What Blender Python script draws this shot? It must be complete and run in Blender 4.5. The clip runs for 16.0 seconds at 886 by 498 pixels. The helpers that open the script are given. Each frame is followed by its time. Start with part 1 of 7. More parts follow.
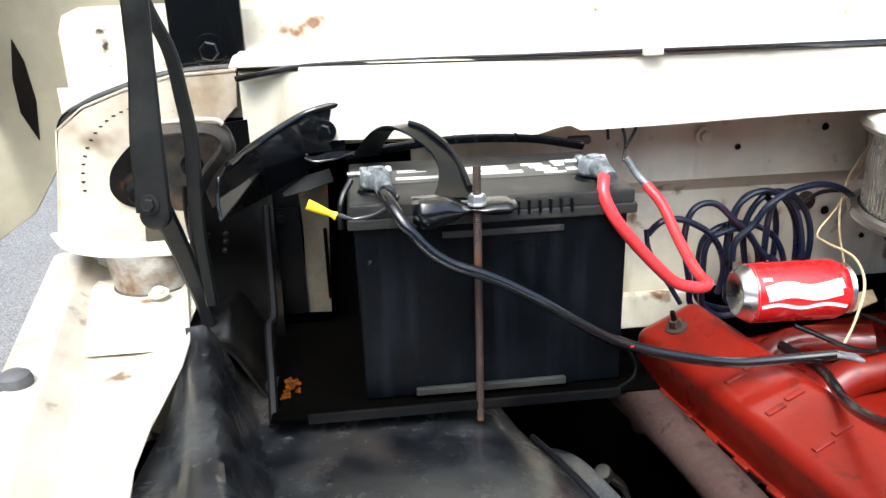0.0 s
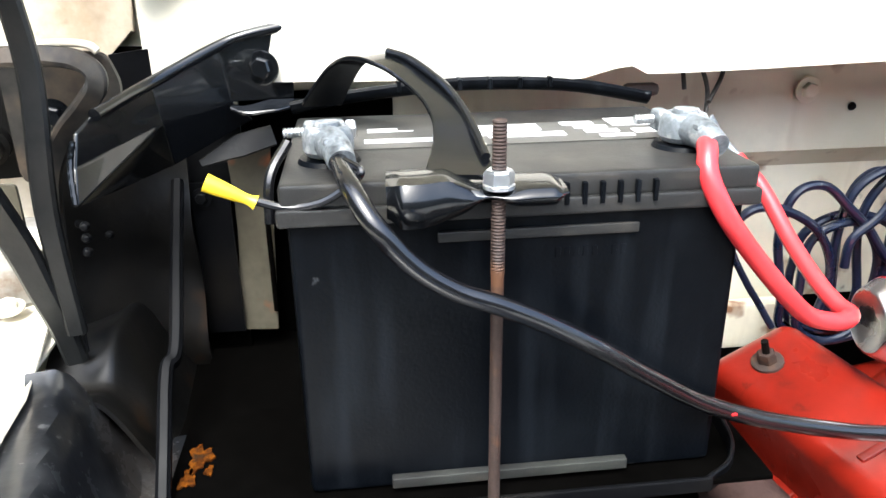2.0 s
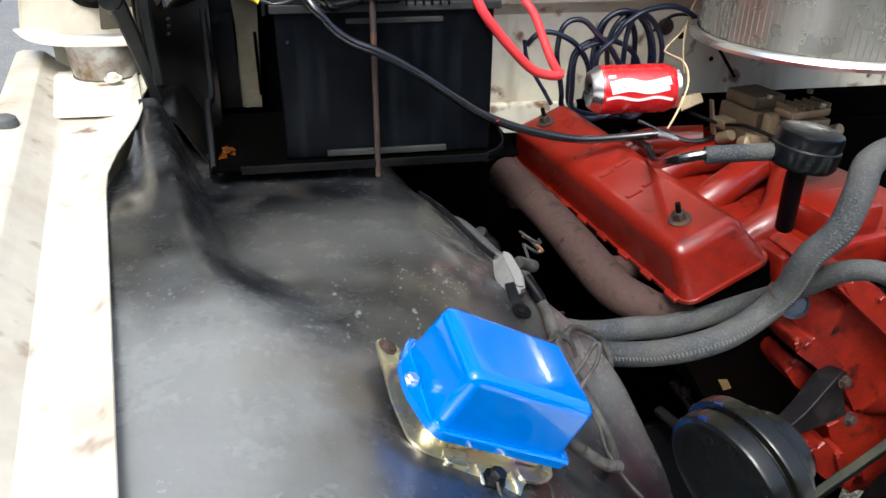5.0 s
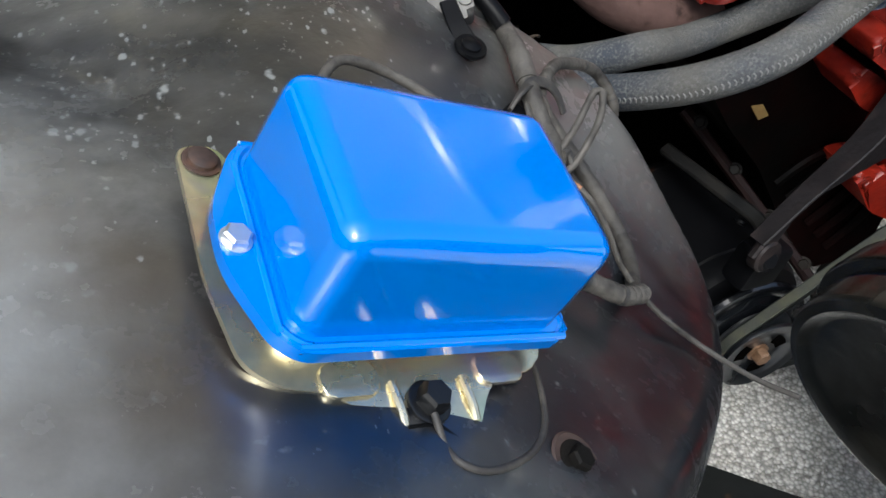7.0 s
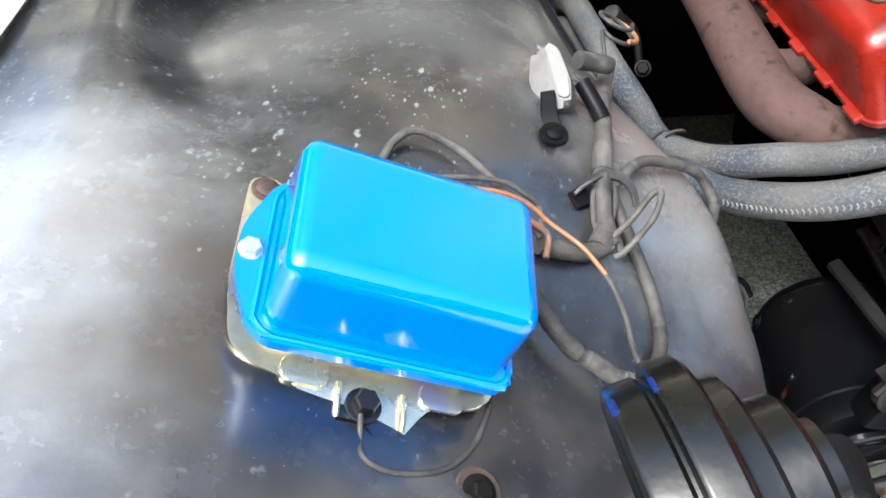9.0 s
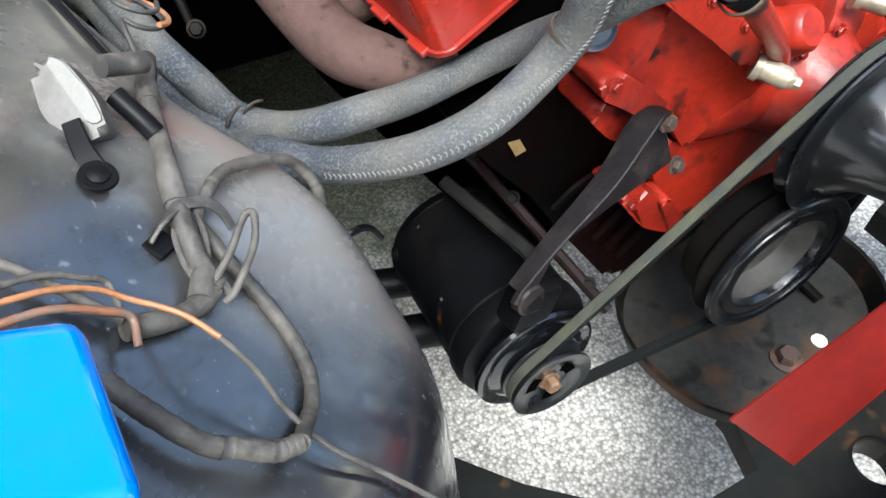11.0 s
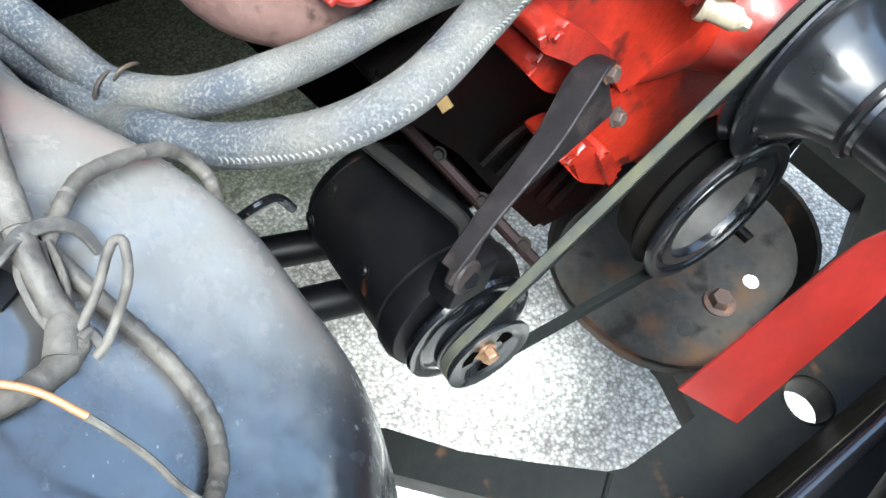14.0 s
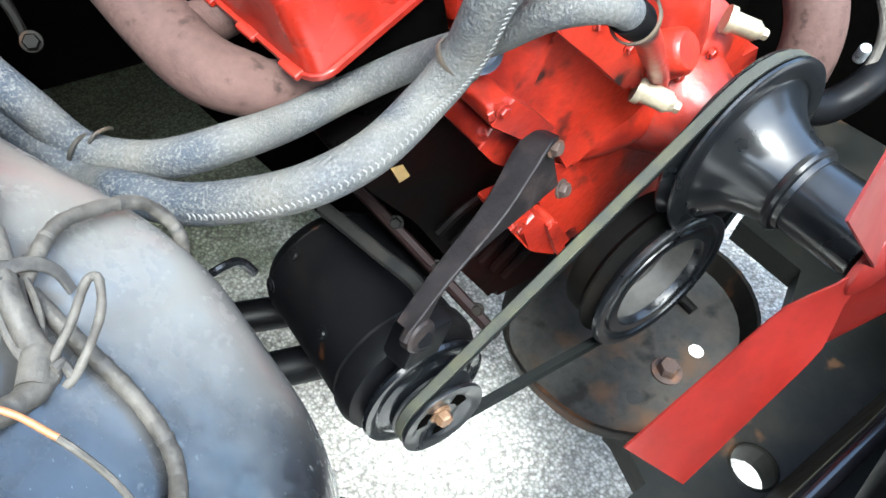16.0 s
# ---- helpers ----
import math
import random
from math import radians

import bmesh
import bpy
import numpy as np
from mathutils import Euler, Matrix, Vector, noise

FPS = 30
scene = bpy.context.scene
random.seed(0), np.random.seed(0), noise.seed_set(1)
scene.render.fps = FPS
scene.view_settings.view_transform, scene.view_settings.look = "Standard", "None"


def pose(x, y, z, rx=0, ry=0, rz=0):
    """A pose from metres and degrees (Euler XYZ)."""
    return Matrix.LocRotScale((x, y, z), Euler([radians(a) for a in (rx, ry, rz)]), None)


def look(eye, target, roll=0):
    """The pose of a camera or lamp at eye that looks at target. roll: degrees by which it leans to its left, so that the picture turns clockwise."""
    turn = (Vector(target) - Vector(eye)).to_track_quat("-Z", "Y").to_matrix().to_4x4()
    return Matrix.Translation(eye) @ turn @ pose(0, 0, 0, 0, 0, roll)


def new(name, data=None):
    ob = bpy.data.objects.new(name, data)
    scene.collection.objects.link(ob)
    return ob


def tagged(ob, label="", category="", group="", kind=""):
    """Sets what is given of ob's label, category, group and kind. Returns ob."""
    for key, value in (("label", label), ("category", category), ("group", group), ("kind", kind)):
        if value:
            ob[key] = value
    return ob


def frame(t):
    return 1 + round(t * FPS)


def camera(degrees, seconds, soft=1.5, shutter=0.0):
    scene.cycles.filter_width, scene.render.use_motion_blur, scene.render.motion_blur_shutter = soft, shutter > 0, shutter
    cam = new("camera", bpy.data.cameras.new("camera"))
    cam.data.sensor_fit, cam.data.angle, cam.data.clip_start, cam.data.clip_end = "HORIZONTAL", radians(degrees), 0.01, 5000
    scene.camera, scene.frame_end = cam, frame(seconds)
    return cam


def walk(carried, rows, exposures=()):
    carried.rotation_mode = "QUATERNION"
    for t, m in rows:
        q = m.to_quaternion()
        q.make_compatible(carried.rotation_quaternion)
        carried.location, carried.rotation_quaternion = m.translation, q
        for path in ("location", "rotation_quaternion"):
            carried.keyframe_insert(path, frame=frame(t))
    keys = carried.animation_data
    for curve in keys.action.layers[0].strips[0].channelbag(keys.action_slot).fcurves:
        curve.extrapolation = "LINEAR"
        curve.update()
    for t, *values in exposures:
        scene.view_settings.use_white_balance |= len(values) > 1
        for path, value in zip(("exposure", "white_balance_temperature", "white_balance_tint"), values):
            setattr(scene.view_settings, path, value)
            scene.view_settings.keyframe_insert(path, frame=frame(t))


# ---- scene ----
cam = camera(61.37, 16.0)
PATH = (
    (0, 0.0165, -0.6351, 0.3713, -6.00, -19.14, -1.89),
    (0.5, 0.0361, -0.5104, 0.3373, -6.20, -20.54, -2.97),
    (1, 0.0428, -0.3888, 0.3117, -5.95, -21.97, -2.56),
    (1.5, 0.0466, -0.3658, 0.3018, -6.33, -22.08, -1.88),
    (2, 0.0424, -0.3721, 0.3046, -6.66, -21.64, -0.72),
    (2.5, 0.0446, -0.3862, 0.3136, -5.26, -21.51, -1.36),
    (3, 0.0486, -0.3816, 0.3126, -8.52, -21.48, 0.28),
    (3.5, 0.0476, -0.4210, 0.3225, -12.10, -20.16, 0.72),
    (4, 0.0209, -0.6370, 0.3630, -11.14, -21.52, 1.60),
    (4.5, -0.0015, -0.8217, 0.3616, -13.21, -26.11, 2.38),
    (4.7, 0.0140, -0.8785, 0.3533, -10.67, -26.88, 0.96),
    (6.8, 0.1057, -0.6722, 0.2181, -12.74, -47.58, -0.95),
    (7, 0.1179, -0.6621, 0.2073, -11.46, -49.25, -4.79),
    (7.5, 0.1596, -0.6725, 0.2104, -0.31, -47.85, -18.09),
    (8, 0.2252, -0.6931, 0.2298, 14.39, -45.73, -20.83),
    (8.5, 0.2442, -0.6990, 0.2361, 20.59, -43.90, -20.20),
    (9, 0.2210, -0.7106, 0.2417, 14.30, -42.84, -10.96),
    (9.5, 0.2117, -0.7143, 0.2531, 3.38, -42.73, -3.30),
    (9.7, 0.2164, -0.7140, 0.2423, -2.22, -41.22, -1.82),
    (10, 0.2147, -0.7139, 0.2446, -10.13, -42.72, 0.34),
    (10.2, 0.2181, -0.7027, 0.2436, -16.53, -43.41, 2.50),
    (12.3, 0.2980, -0.5441, 0.1862, -30.55, -63.07, -0.07),
    (12.5, 0.2965, -0.5436, 0.1831, -30.56, -62.28, -0.36),
    (13, 0.2961, -0.5418, 0.1836, -30.84, -61.33, -0.09),
    (13.5, 0.2837, -0.5596, 0.1935, -30.67, -59.48, 0.63),
    (14, 0.2800, -0.5576, 0.1939, -35.28, -57.39, 5.15),
    (14.5, 0.2672, -0.5588, 0.1954, -38.98, -55.03, 8.32),
    (15, 0.2684, -0.5641, 0.1979, -38.56, -54.51, 7.38),
    (15.5, 0.2688, -0.5825, 0.2079, -39.37, -52.21, 8.97),
    (16, 0.2671, -0.5856, 0.2089, -39.06, -50.70, 8.60),
)


def cam_pose(x, y, z, yaw, pitch, roll):
    return pose(x, y, z, 90 + pitch, 0, yaw) @ pose(0, 0, 0, 0, 0, roll)


walk(cam, [(t, cam_pose(*r)) for t, *r in PATH], exposures=[(t, ev, kelvin, tint) for t, ev, kelvin, tint in (
    (0.0, 1.6, 5750, 3.0), (1.0, 1.85, 5750, 3.0), (2.0, 2.25, 5750, 3.0), (3.2, 2.25, 5750, 3.0), (3.8, 2.05, 5750, 3.0), (4.5, 1.5, 5750, 3.0), (6.8, 1.05, 5750, 3.0), (7.1, 1.15, 5750, 3.0), (7.5, 1.7, 5750, 3.0), (8.2, 2.35, 5750, 3.0), (10.2, 2.1, 5750, 3.0), (12.3, 2.65, 5500, -2.0), (14.5, 3.05, 5500, -2.0), (16.0, 3.0, 5500, -2.0))])


# ---- world and sun ----
world = bpy.data.worlds.new("sky")
scene.world = world
world.use_nodes = True
wn = world.node_tree
sky = wn.nodes.new("ShaderNodeTexSky")
sky.sky_type, sky.sun_disc = "NISHITA", False
sky.sun_elevation, sky.sun_rotation = radians(60), radians(200)
sky.air_density, sky.dust_density, sky.ozone_density = 1.0, 7.0, 1.0
wn.links.new(sky.outputs[0], wn.nodes["Background"].inputs[0])
wn.nodes["Background"].inputs[1].default_value = 0.15
sun = new("sun", bpy.data.lights.new("sun", "SUN"))
sun.data.energy, sun.data.angle, sun.data.color = 0.9, radians(20), (1.0, 0.97, 0.93)
sun.matrix_world = look((-0.87, -2.38, 4.39), (0, 0, 0))


# ---- materials ----
def mat(name, color, rough=0.5, metal=0.0, coat=0.0, var=0.12, scale=30.0, bump=0.0, bump_scale=200.0,
        spots=None, dust=None, spec=0.5, coat_rough=0.08):
    """Paint-like surface: a base colour that varies at two scales, optional spots (colour, scale, amount), dust and relief."""
    m = bpy.data.materials.new(name)
    m.use_nodes = True
    t = m.node_tree
    n, l = t.nodes, t.links
    b = n["Principled BSDF"]
    b.inputs["Roughness"].default_value, b.inputs["Metallic"].default_value = rough, metal
    b.inputs["Coat Weight"].default_value, b.inputs["Coat Roughness"].default_value = coat, coat_rough
    b.inputs["Specular IOR Level"].default_value = spec
    tc = n.new("ShaderNodeTexCoord")
    n1, n2 = n.new("ShaderNodeTexNoise"), n.new("ShaderNodeTexNoise")
    n1.inputs["Scale"].default_value, n2.inputs["Scale"].default_value = scale, scale * 7
    n1.inputs["Detail"].default_value = n2.inputs["Detail"].default_value = 5
    l.new(tc.outputs["Object"], n1.inputs["Vector"])
    l.new(tc.outputs["Object"], n2.inputs["Vector"])
    add = n.new("ShaderNodeMath")
    add.operation = "ADD"
    l.new(n1.outputs[0], add.inputs[0])
    l.new(n2.outputs[0], add.inputs[1])
    mr = n.new("ShaderNodeMapRange")
    mr.inputs[1].default_value, mr.inputs[2].default_value = 0.6, 1.4
    mr.inputs[3].default_value, mr.inputs[4].default_value = 1 - var, 1 + var
    l.new(add.outputs[0], mr.inputs[0])
    mul = n.new("ShaderNodeVectorMath")
    mul.operation = "SCALE"
    mul.inputs[0].default_value = color
    l.new(mr.outputs[0], mul.inputs["Scale"])
    last = mul.outputs[0]

    def mix(fac, col):
        nonlocal last
        x = n.new("ShaderNodeMix")
        x.data_type = "RGBA"
        l.new(fac, x.inputs[0])
        l.new(last, x.inputs[6])
        x.inputs[7].default_value = (*col, 1)
        last = x.outputs[2]

    for col, sc, lo, hi in ([dust] if dust else []):
        d = n.new("ShaderNodeTexNoise")
        d.inputs["Scale"].default_value, d.inputs["Detail"].default_value, d.inputs["Roughness"].default_value = sc, 6, 0.6
        l.new(tc.outputs["Object"], d.inputs["Vector"])
        r = n.new("ShaderNodeMapRange")
        r.inputs[1].default_value, r.inputs[2].default_value = lo, hi
        l.new(d.outputs[0], r.inputs[0])
        mix(r.outputs[0], col)
    for col, sc, lo, hi in (spots or []):
        v = n.new("ShaderNodeTexNoise")
        v.inputs["Scale"].default_value, v.inputs["Detail"].default_value = sc, 3
        l.new(tc.outputs["Object"], v.inputs["Vector"])
        r = n.new("ShaderNodeMapRange")
        r.inputs[1].default_value, r.inputs[2].default_value = lo, hi
        l.new(v.outputs[0], r.inputs[0])
        mix(r.outputs[0], col)
    l.new(last, b.inputs["Base Color"])
    rr = n.new("ShaderNodeMapRange")
    rr.inputs[1].default_value, rr.inputs[2].default_value = 0.3, 0.7
    rr.inputs[3].default_value, rr.inputs[4].default_value = rough * 0.85, min(1, rough * 1.15)
    l.new(n1.outputs[0], rr.inputs[0])
    l.new(rr.outputs[0], b.inputs["Roughness"])
    if bump:
        nb = n.new("ShaderNodeTexNoise")
        nb.inputs["Scale"].default_value, nb.inputs["Detail"].default_value = bump_scale, 4
        l.new(tc.outputs["Object"], nb.inputs["Vector"])
        bp = n.new("ShaderNodeBump")
        bp.inputs["Strength"].default_value, bp.inputs["Distance"].default_value = 0.6, bump
        l.new(nb.outputs[0], bp.inputs["Height"])
        l.new(bp.outputs[0], b.inputs["Normal"])
    return m


RUST = (0.16, 0.055, 0.02)
CREAM = mat("cream_paint", (0.74, 0.69, 0.58), 0.42, coat=0.15, var=0.06, scale=6, dust=((0.52, 0.45, 0.33), 5, 0.56, 0.80), spots=[((0.30, 0.19, 0.10), 17, 0.70, 0.78)])
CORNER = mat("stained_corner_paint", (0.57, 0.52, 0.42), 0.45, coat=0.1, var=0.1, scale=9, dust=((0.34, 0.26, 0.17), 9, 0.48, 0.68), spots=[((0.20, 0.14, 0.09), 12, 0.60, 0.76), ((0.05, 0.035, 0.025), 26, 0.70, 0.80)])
# stained cream, darkened to offset the strong light on upward faces
LEDGE = mat("toned_down_ledge_cream", (0.53, 0.49, 0.41), 0.42, coat=0.15, var=0.12, scale=9, dust=((0.36, 0.30, 0.225), 8, 0.48, 0.70), spots=[((0.16, 0.10, 0.062), 26, 0.63, 0.74)])
CREAM_OLD = mat("cream_paint_dirty", (0.72, 0.685, 0.56), 0.5, var=0.12, scale=8, dust=((0.52, 0.47, 0.34), 7, 0.48, 0.75), spots=[((0.20, 0.10, 0.05), 22, 0.65, 0.74), ((0.05, 0.035, 0.025), 30, 0.70, 0.76)])
# darker copy of the old cream, with the hood underside's shade in it
HOOD = mat("shaded_hood_cream", (0.36, 0.33, 0.24), 0.45, var=0.12, scale=5, dust=((0.24, 0.21, 0.15), 4, 0.48, 0.72))
# dirty cream, lowered further with the shade it lies in
GRIMY_SHADE = mat("grimy_shaded_cream", (0.085, 0.077, 0.056), 0.55, var=0.25, scale=14, dust=((0.04, 0.034, 0.023), 9, 0.45, 0.7), spots=[(RUST, 30, 0.62, 0.72)], spec=0.2)
BLACK = mat("black_paint", (0.0032, 0.0038, 0.0048), 0.30, coat=0.2, var=0.3, bump=0.004, bump_scale=28, dust=((0.012, 0.0105, 0.009), 9, 0.55, 0.85), spec=0.2, coat_rough=0.06)
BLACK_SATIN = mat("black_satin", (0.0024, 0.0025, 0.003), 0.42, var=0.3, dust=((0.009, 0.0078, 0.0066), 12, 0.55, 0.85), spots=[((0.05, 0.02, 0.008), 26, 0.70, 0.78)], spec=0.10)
PLASTIC = mat("black_plastic", (0.0016, 0.0021, 0.0031), 0.36, var=0.3, scale=15, bump=0.0003, bump_scale=500, dust=((0.0045, 0.0055, 0.007), 10, 0.48, 0.78), spots=[((0.03, 0.032, 0.035), 90, 0.72, 0.78)], spec=0.07)
LID = mat("battery_lid_plastic", (0.012, 0.0117, 0.0112), 0.46, var=0.35, scale=15, bump=0.0003, bump_scale=500, dust=((0.044, 0.046, 0.040), 9, 0.46, 0.78))
FENDER = mat("worn_black_fender", (0.0040, 0.0048, 0.0065), 0.40, coat=1.0, var=0.5, scale=22, bump=0.0008, bump_scale=90,
             dust=((0.032, 0.033, 0.034), 12, 0.48, 0.70), spots=[((0.030, 0.024, 0.019), 7, 0.58, 0.72), ((0.075, 0.076, 0.075), 110, 0.67, 0.75)], spec=0.5, coat_rough=0.22)
FENDER.node_tree.nodes["Principled BSDF"].inputs["Coat IOR"].default_value = 1.8
RED = mat("red_engine_paint", (0.165, 0.0085, 0.0035), 0.30, coat=0.35, var=0.18, scale=12, bump=0.0006, bump_scale=70, dust=((0.15, 0.008, 0.004), 10, 0.50, 0.78), spots=[((0.035, 0.006, 0.004), 45, 0.66, 0.78)], coat_rough=0.12, spec=0.35)
RED_CAST = mat("red_painted_casting", (0.215, 0.0125, 0.0045), 0.42, coat=0.1, var=0.25, scale=22, bump=0.0016, bump_scale=120, dust=((0.10, 0.006, 0.004), 14, 0.47, 0.68), spots=[((0.010, 0.004, 0.0035), 24, 0.58, 0.70)], spec=0.35, coat_rough=0.2)
CANRED = mat("can_red", (0.62, 0.012, 0.015), 0.28, metal=0.25, coat=0.5, var=0.03)
ALU = mat("aluminium", (0.75, 0.75, 0.76), 0.28, metal=1.0, var=0.05)
WHITE = mat("white_print", (0.8, 0.8, 0.78), 0.5, var=0.05)
BLUE = mat("blue_gloss_paint", (0.0, 0.132, 0.54), 0.16, coat=1.0, var=0.05, scale=8, spec=0.4, coat_rough=0.05)
BLUE.node_tree.nodes["Principled BSDF"].inputs["Coat IOR"].default_value = 1.55
ZINC = mat("yellow_zinc_plate", (0.66, 0.60, 0.42), 0.27, metal=0.92, var=0.2, scale=25, bump=0.0006, bump_scale=60, spots=[((0.60, 0.36, 0.30), 28, 0.56, 0.72), ((0.36, 0.48, 0.30), 21, 0.56, 0.72), ((0.50, 0.44, 0.50), 36, 0.58, 0.72)])
STEEL = mat("bright_steel", (0.66, 0.68, 0.70), 0.3, metal=0.9, var=0.1)
LEAD = mat("lead_clamp", (0.20, 0.22, 0.235), 0.5, metal=0.5, var=0.35, scale=60, bump=0.0012, bump_scale=220, dust=((0.42, 0.43, 0.43), 90, 0.52, 0.66), spots=[((0.06, 0.065, 0.07), 75, 0.58, 0.70)])
RUSTY = mat("rusty_steel", (0.030, 0.017, 0.0125), 0.7, var=0.45, scale=60, bump=0.0005, bump_scale=300, spots=[((0.085, 0.036, 0.015), 40, 0.56, 0.69)])
IRON = mat("rusted_cast_iron", (0.047, 0.027, 0.023), 0.8, var=0.3, scale=20, bump=0.0014, bump_scale=200, dust=((0.075, 0.046, 0.039), 9, 0.45, 0.75), spots=[((0.02, 0.011, 0.009), 60, 0.58, 0.70)], spec=0.2)
GREASE = mat("greasy_steel", (0.004, 0.0037, 0.0033), 0.55, var=0.4, scale=15, bump=0.0008, bump_scale=90, dust=((0.016, 0.012, 0.008), 8, 0.52, 0.8), spots=[((0.08, 0.028, 0.010), 16, 0.68, 0.78)], spec=0.08)
FOOT = mat("black_paint_under_brown_dirt", (0.0026, 0.0026, 0.0026), 0.42, coat=0.25, var=0.4, scale=16, bump=0.002, bump_scale=40, dust=((0.0070, 0.0058, 0.0045), 9, 0.46, 0.70), spots=[((0.020, 0.011, 0.0055), 19, 0.64, 0.76)], spec=0.25, coat_rough=0.3)
PILLAR = mat("dirty_black_pillar", (0.0045, 0.0042, 0.0038), 0.5, coat=0.15, var=0.5, scale=14, bump=0.003, bump_scale=30, dust=((0.010, 0.0085, 0.0065), 15, 0.50, 0.72), spots=[((0.060, 0.026, 0.004), 11, 0.60, 0.76)], spec=0.2, coat_rough=0.25)
# near-black for deep recesses: their shade is put into the colour
SHADE_BLACK = mat("pit_shade_black", (0.0012, 0.0011, 0.0010), 0.85, var=0.4, scale=12, spec=0.0)
SADDLE = mat("worn_oily_steel", (0.005, 0.0048, 0.0043), 0.5, var=0.45, scale=14, bump=0.0008, bump_scale=90, dust=((0.013, 0.010, 0.0075), 9, 0.5, 0.75), spots=[((0.05, 0.022, 0.010), 13, 0.58, 0.72)], spec=0.05)
BEAM = mat("frame_black", (0.0045, 0.005, 0.0045), 0.5, var=0.4, scale=12, bump=0.0006, bump_scale=80, dust=((0.015, 0.013, 0.0095), 9, 0.50, 0.76), spots=[((0.05, 0.026, 0.012), 20, 0.66, 0.75)], spec=0.12)
NEAR_BLACK = mat("near_black_drum", (0.0022, 0.0021, 0.0019), 0.6, var=0.4, scale=14, bump=0.0006, bump_scale=80, dust=((0.009, 0.007, 0.005), 9, 0.52, 0.78), spots=[((0.05, 0.02, 0.008), 18, 0.70, 0.8)], spec=0.06)
DARK_SURROUND = mat("dark_surround_green", (0.05, 0.06, 0.042), 0.9, var=0.5, scale=3, bump=0.05, bump_scale=5, spec=0.1)
PULLEY = mat("worn_dark_pulley_paint", (0.0052, 0.0060, 0.0072), 0.30, metal=0.1, coat=0.5, var=0.3, scale=18, bump=0.0004, bump_scale=60, dust=((0.017, 0.017, 0.0165), 10, 0.52, 0.8), spec=0.35, coat_rough=0.13)
RUBBER = mat("grey_hose_rubber", (0.046, 0.049, 0.053), 0.66, var=0.45, scale=90, bump=0.0026, bump_scale=460, dust=((0.074, 0.072, 0.065), 17, 0.40, 0.62), spots=[((0.024, 0.030, 0.040), 13, 0.48, 0.66), ((0.096, 0.095, 0.090), 480, 0.48, 0.72)], spec=0.18)
BELT = mat("belt_rubber", (0.0045, 0.0052, 0.0050), 0.6, var=0.3, spec=0.12)
CABLE = mat("black_cable", (0.005, 0.005, 0.006), 0.22, var=0.1, coat=0.5)
GLOSS = mat("glossy_black_enamel", (0.0028, 0.0032, 0.0040), 0.24, coat=0.6, var=0.2, scale=12, bump=0.0016, bump_scale=26, dust=((0.010, 0.0092, 0.0085), 9, 0.58, 0.8), spec=0.3, coat_rough=0.05)
REDCABLE = mat("red_cable", (0.66, 0.036, 0.042), 0.35, var=0.05, coat=0.2)
BLUECABLE = mat("dark_blue_wire", (0.0022, 0.0050, 0.0165), 0.30, var=0.25, coat=0.3)
HARNESS = mat("taped_harness", (0.034, 0.031, 0.027), 0.65, var=0.5, scale=50, bump=0.0014, bump_scale=260, dust=((0.10, 0.092, 0.08), 28, 0.42, 0.74), spots=[((0.016, 0.014, 0.012), 60, 0.60, 0.76)], spec=0.3)
TAPE = mat("old_cloth_tape", (0.022, 0.020, 0.018), 0.65, var=0.4, scale=60, bump=0.0008, bump_scale=260, dust=((0.09, 0.082, 0.07), 40, 0.5, 0.7))
BROWN_WIRE = mat("brown_wire", (0.16, 0.065, 0.03), 0.55, var=0.3, scale=60, dust=((0.09, 0.07, 0.055), 50, 0.5, 0.7))
TAN = mat("tan_wire", (0.5, 0.38, 0.22), 0.6, var=0.15)
ORANGE = mat("copper_orange_wire", (0.24, 0.10, 0.038), 0.5, var=0.3, scale=60, dust=((0.16, 0.10, 0.06), 60, 0.5, 0.7))
YELLOW = mat("yellow_vinyl", (0.85, 0.62, 0.02), 0.4, var=0.05)
GREY = mat("grey_plastic", (0.060, 0.056, 0.050), 0.55, var=0.3, scale=60, dust=((0.030, 0.026, 0.021), 60, 0.5, 0.7), spots=[((0.10, 0.096, 0.088), 45, 0.60, 0.72)])
BRASS = mat("aged_brass", (0.27, 0.228, 0.16), 0.45, metal=0.6, var=0.3, scale=50, dust=((0.22, 0.18, 0.13), 60, 0.5, 0.7))
CARB = mat("carburettor_zinc", (0.22, 0.165, 0.10), 0.5, metal=0.5, var=0.3, scale=40, bump=0.0008, bump_scale=150)
GRILLE = mat("perforated_filter_metal", (0.50, 0.48, 0.42), 0.28, metal=0.85, var=0.1)
CHROME = mat("chrome_lid", (0.80, 0.79, 0.77), 0.30, metal=1.0, var=0.05)
# engine red taken almost to black: the low gap's shade as colour
SHADED_RED = mat("shaded_dark_red_casting", (0.0034, 0.0007, 0.0006), 0.55, var=0.6, scale=20, bump=0.001, bump_scale=90, dust=((0.0011, 0.0009, 0.0008), 12, 0.40, 0.58), spec=0.04)
GROUNDM = mat("pebbled_concrete", (0.46, 0.43, 0.37), 0.85, var=0.25, scale=3)


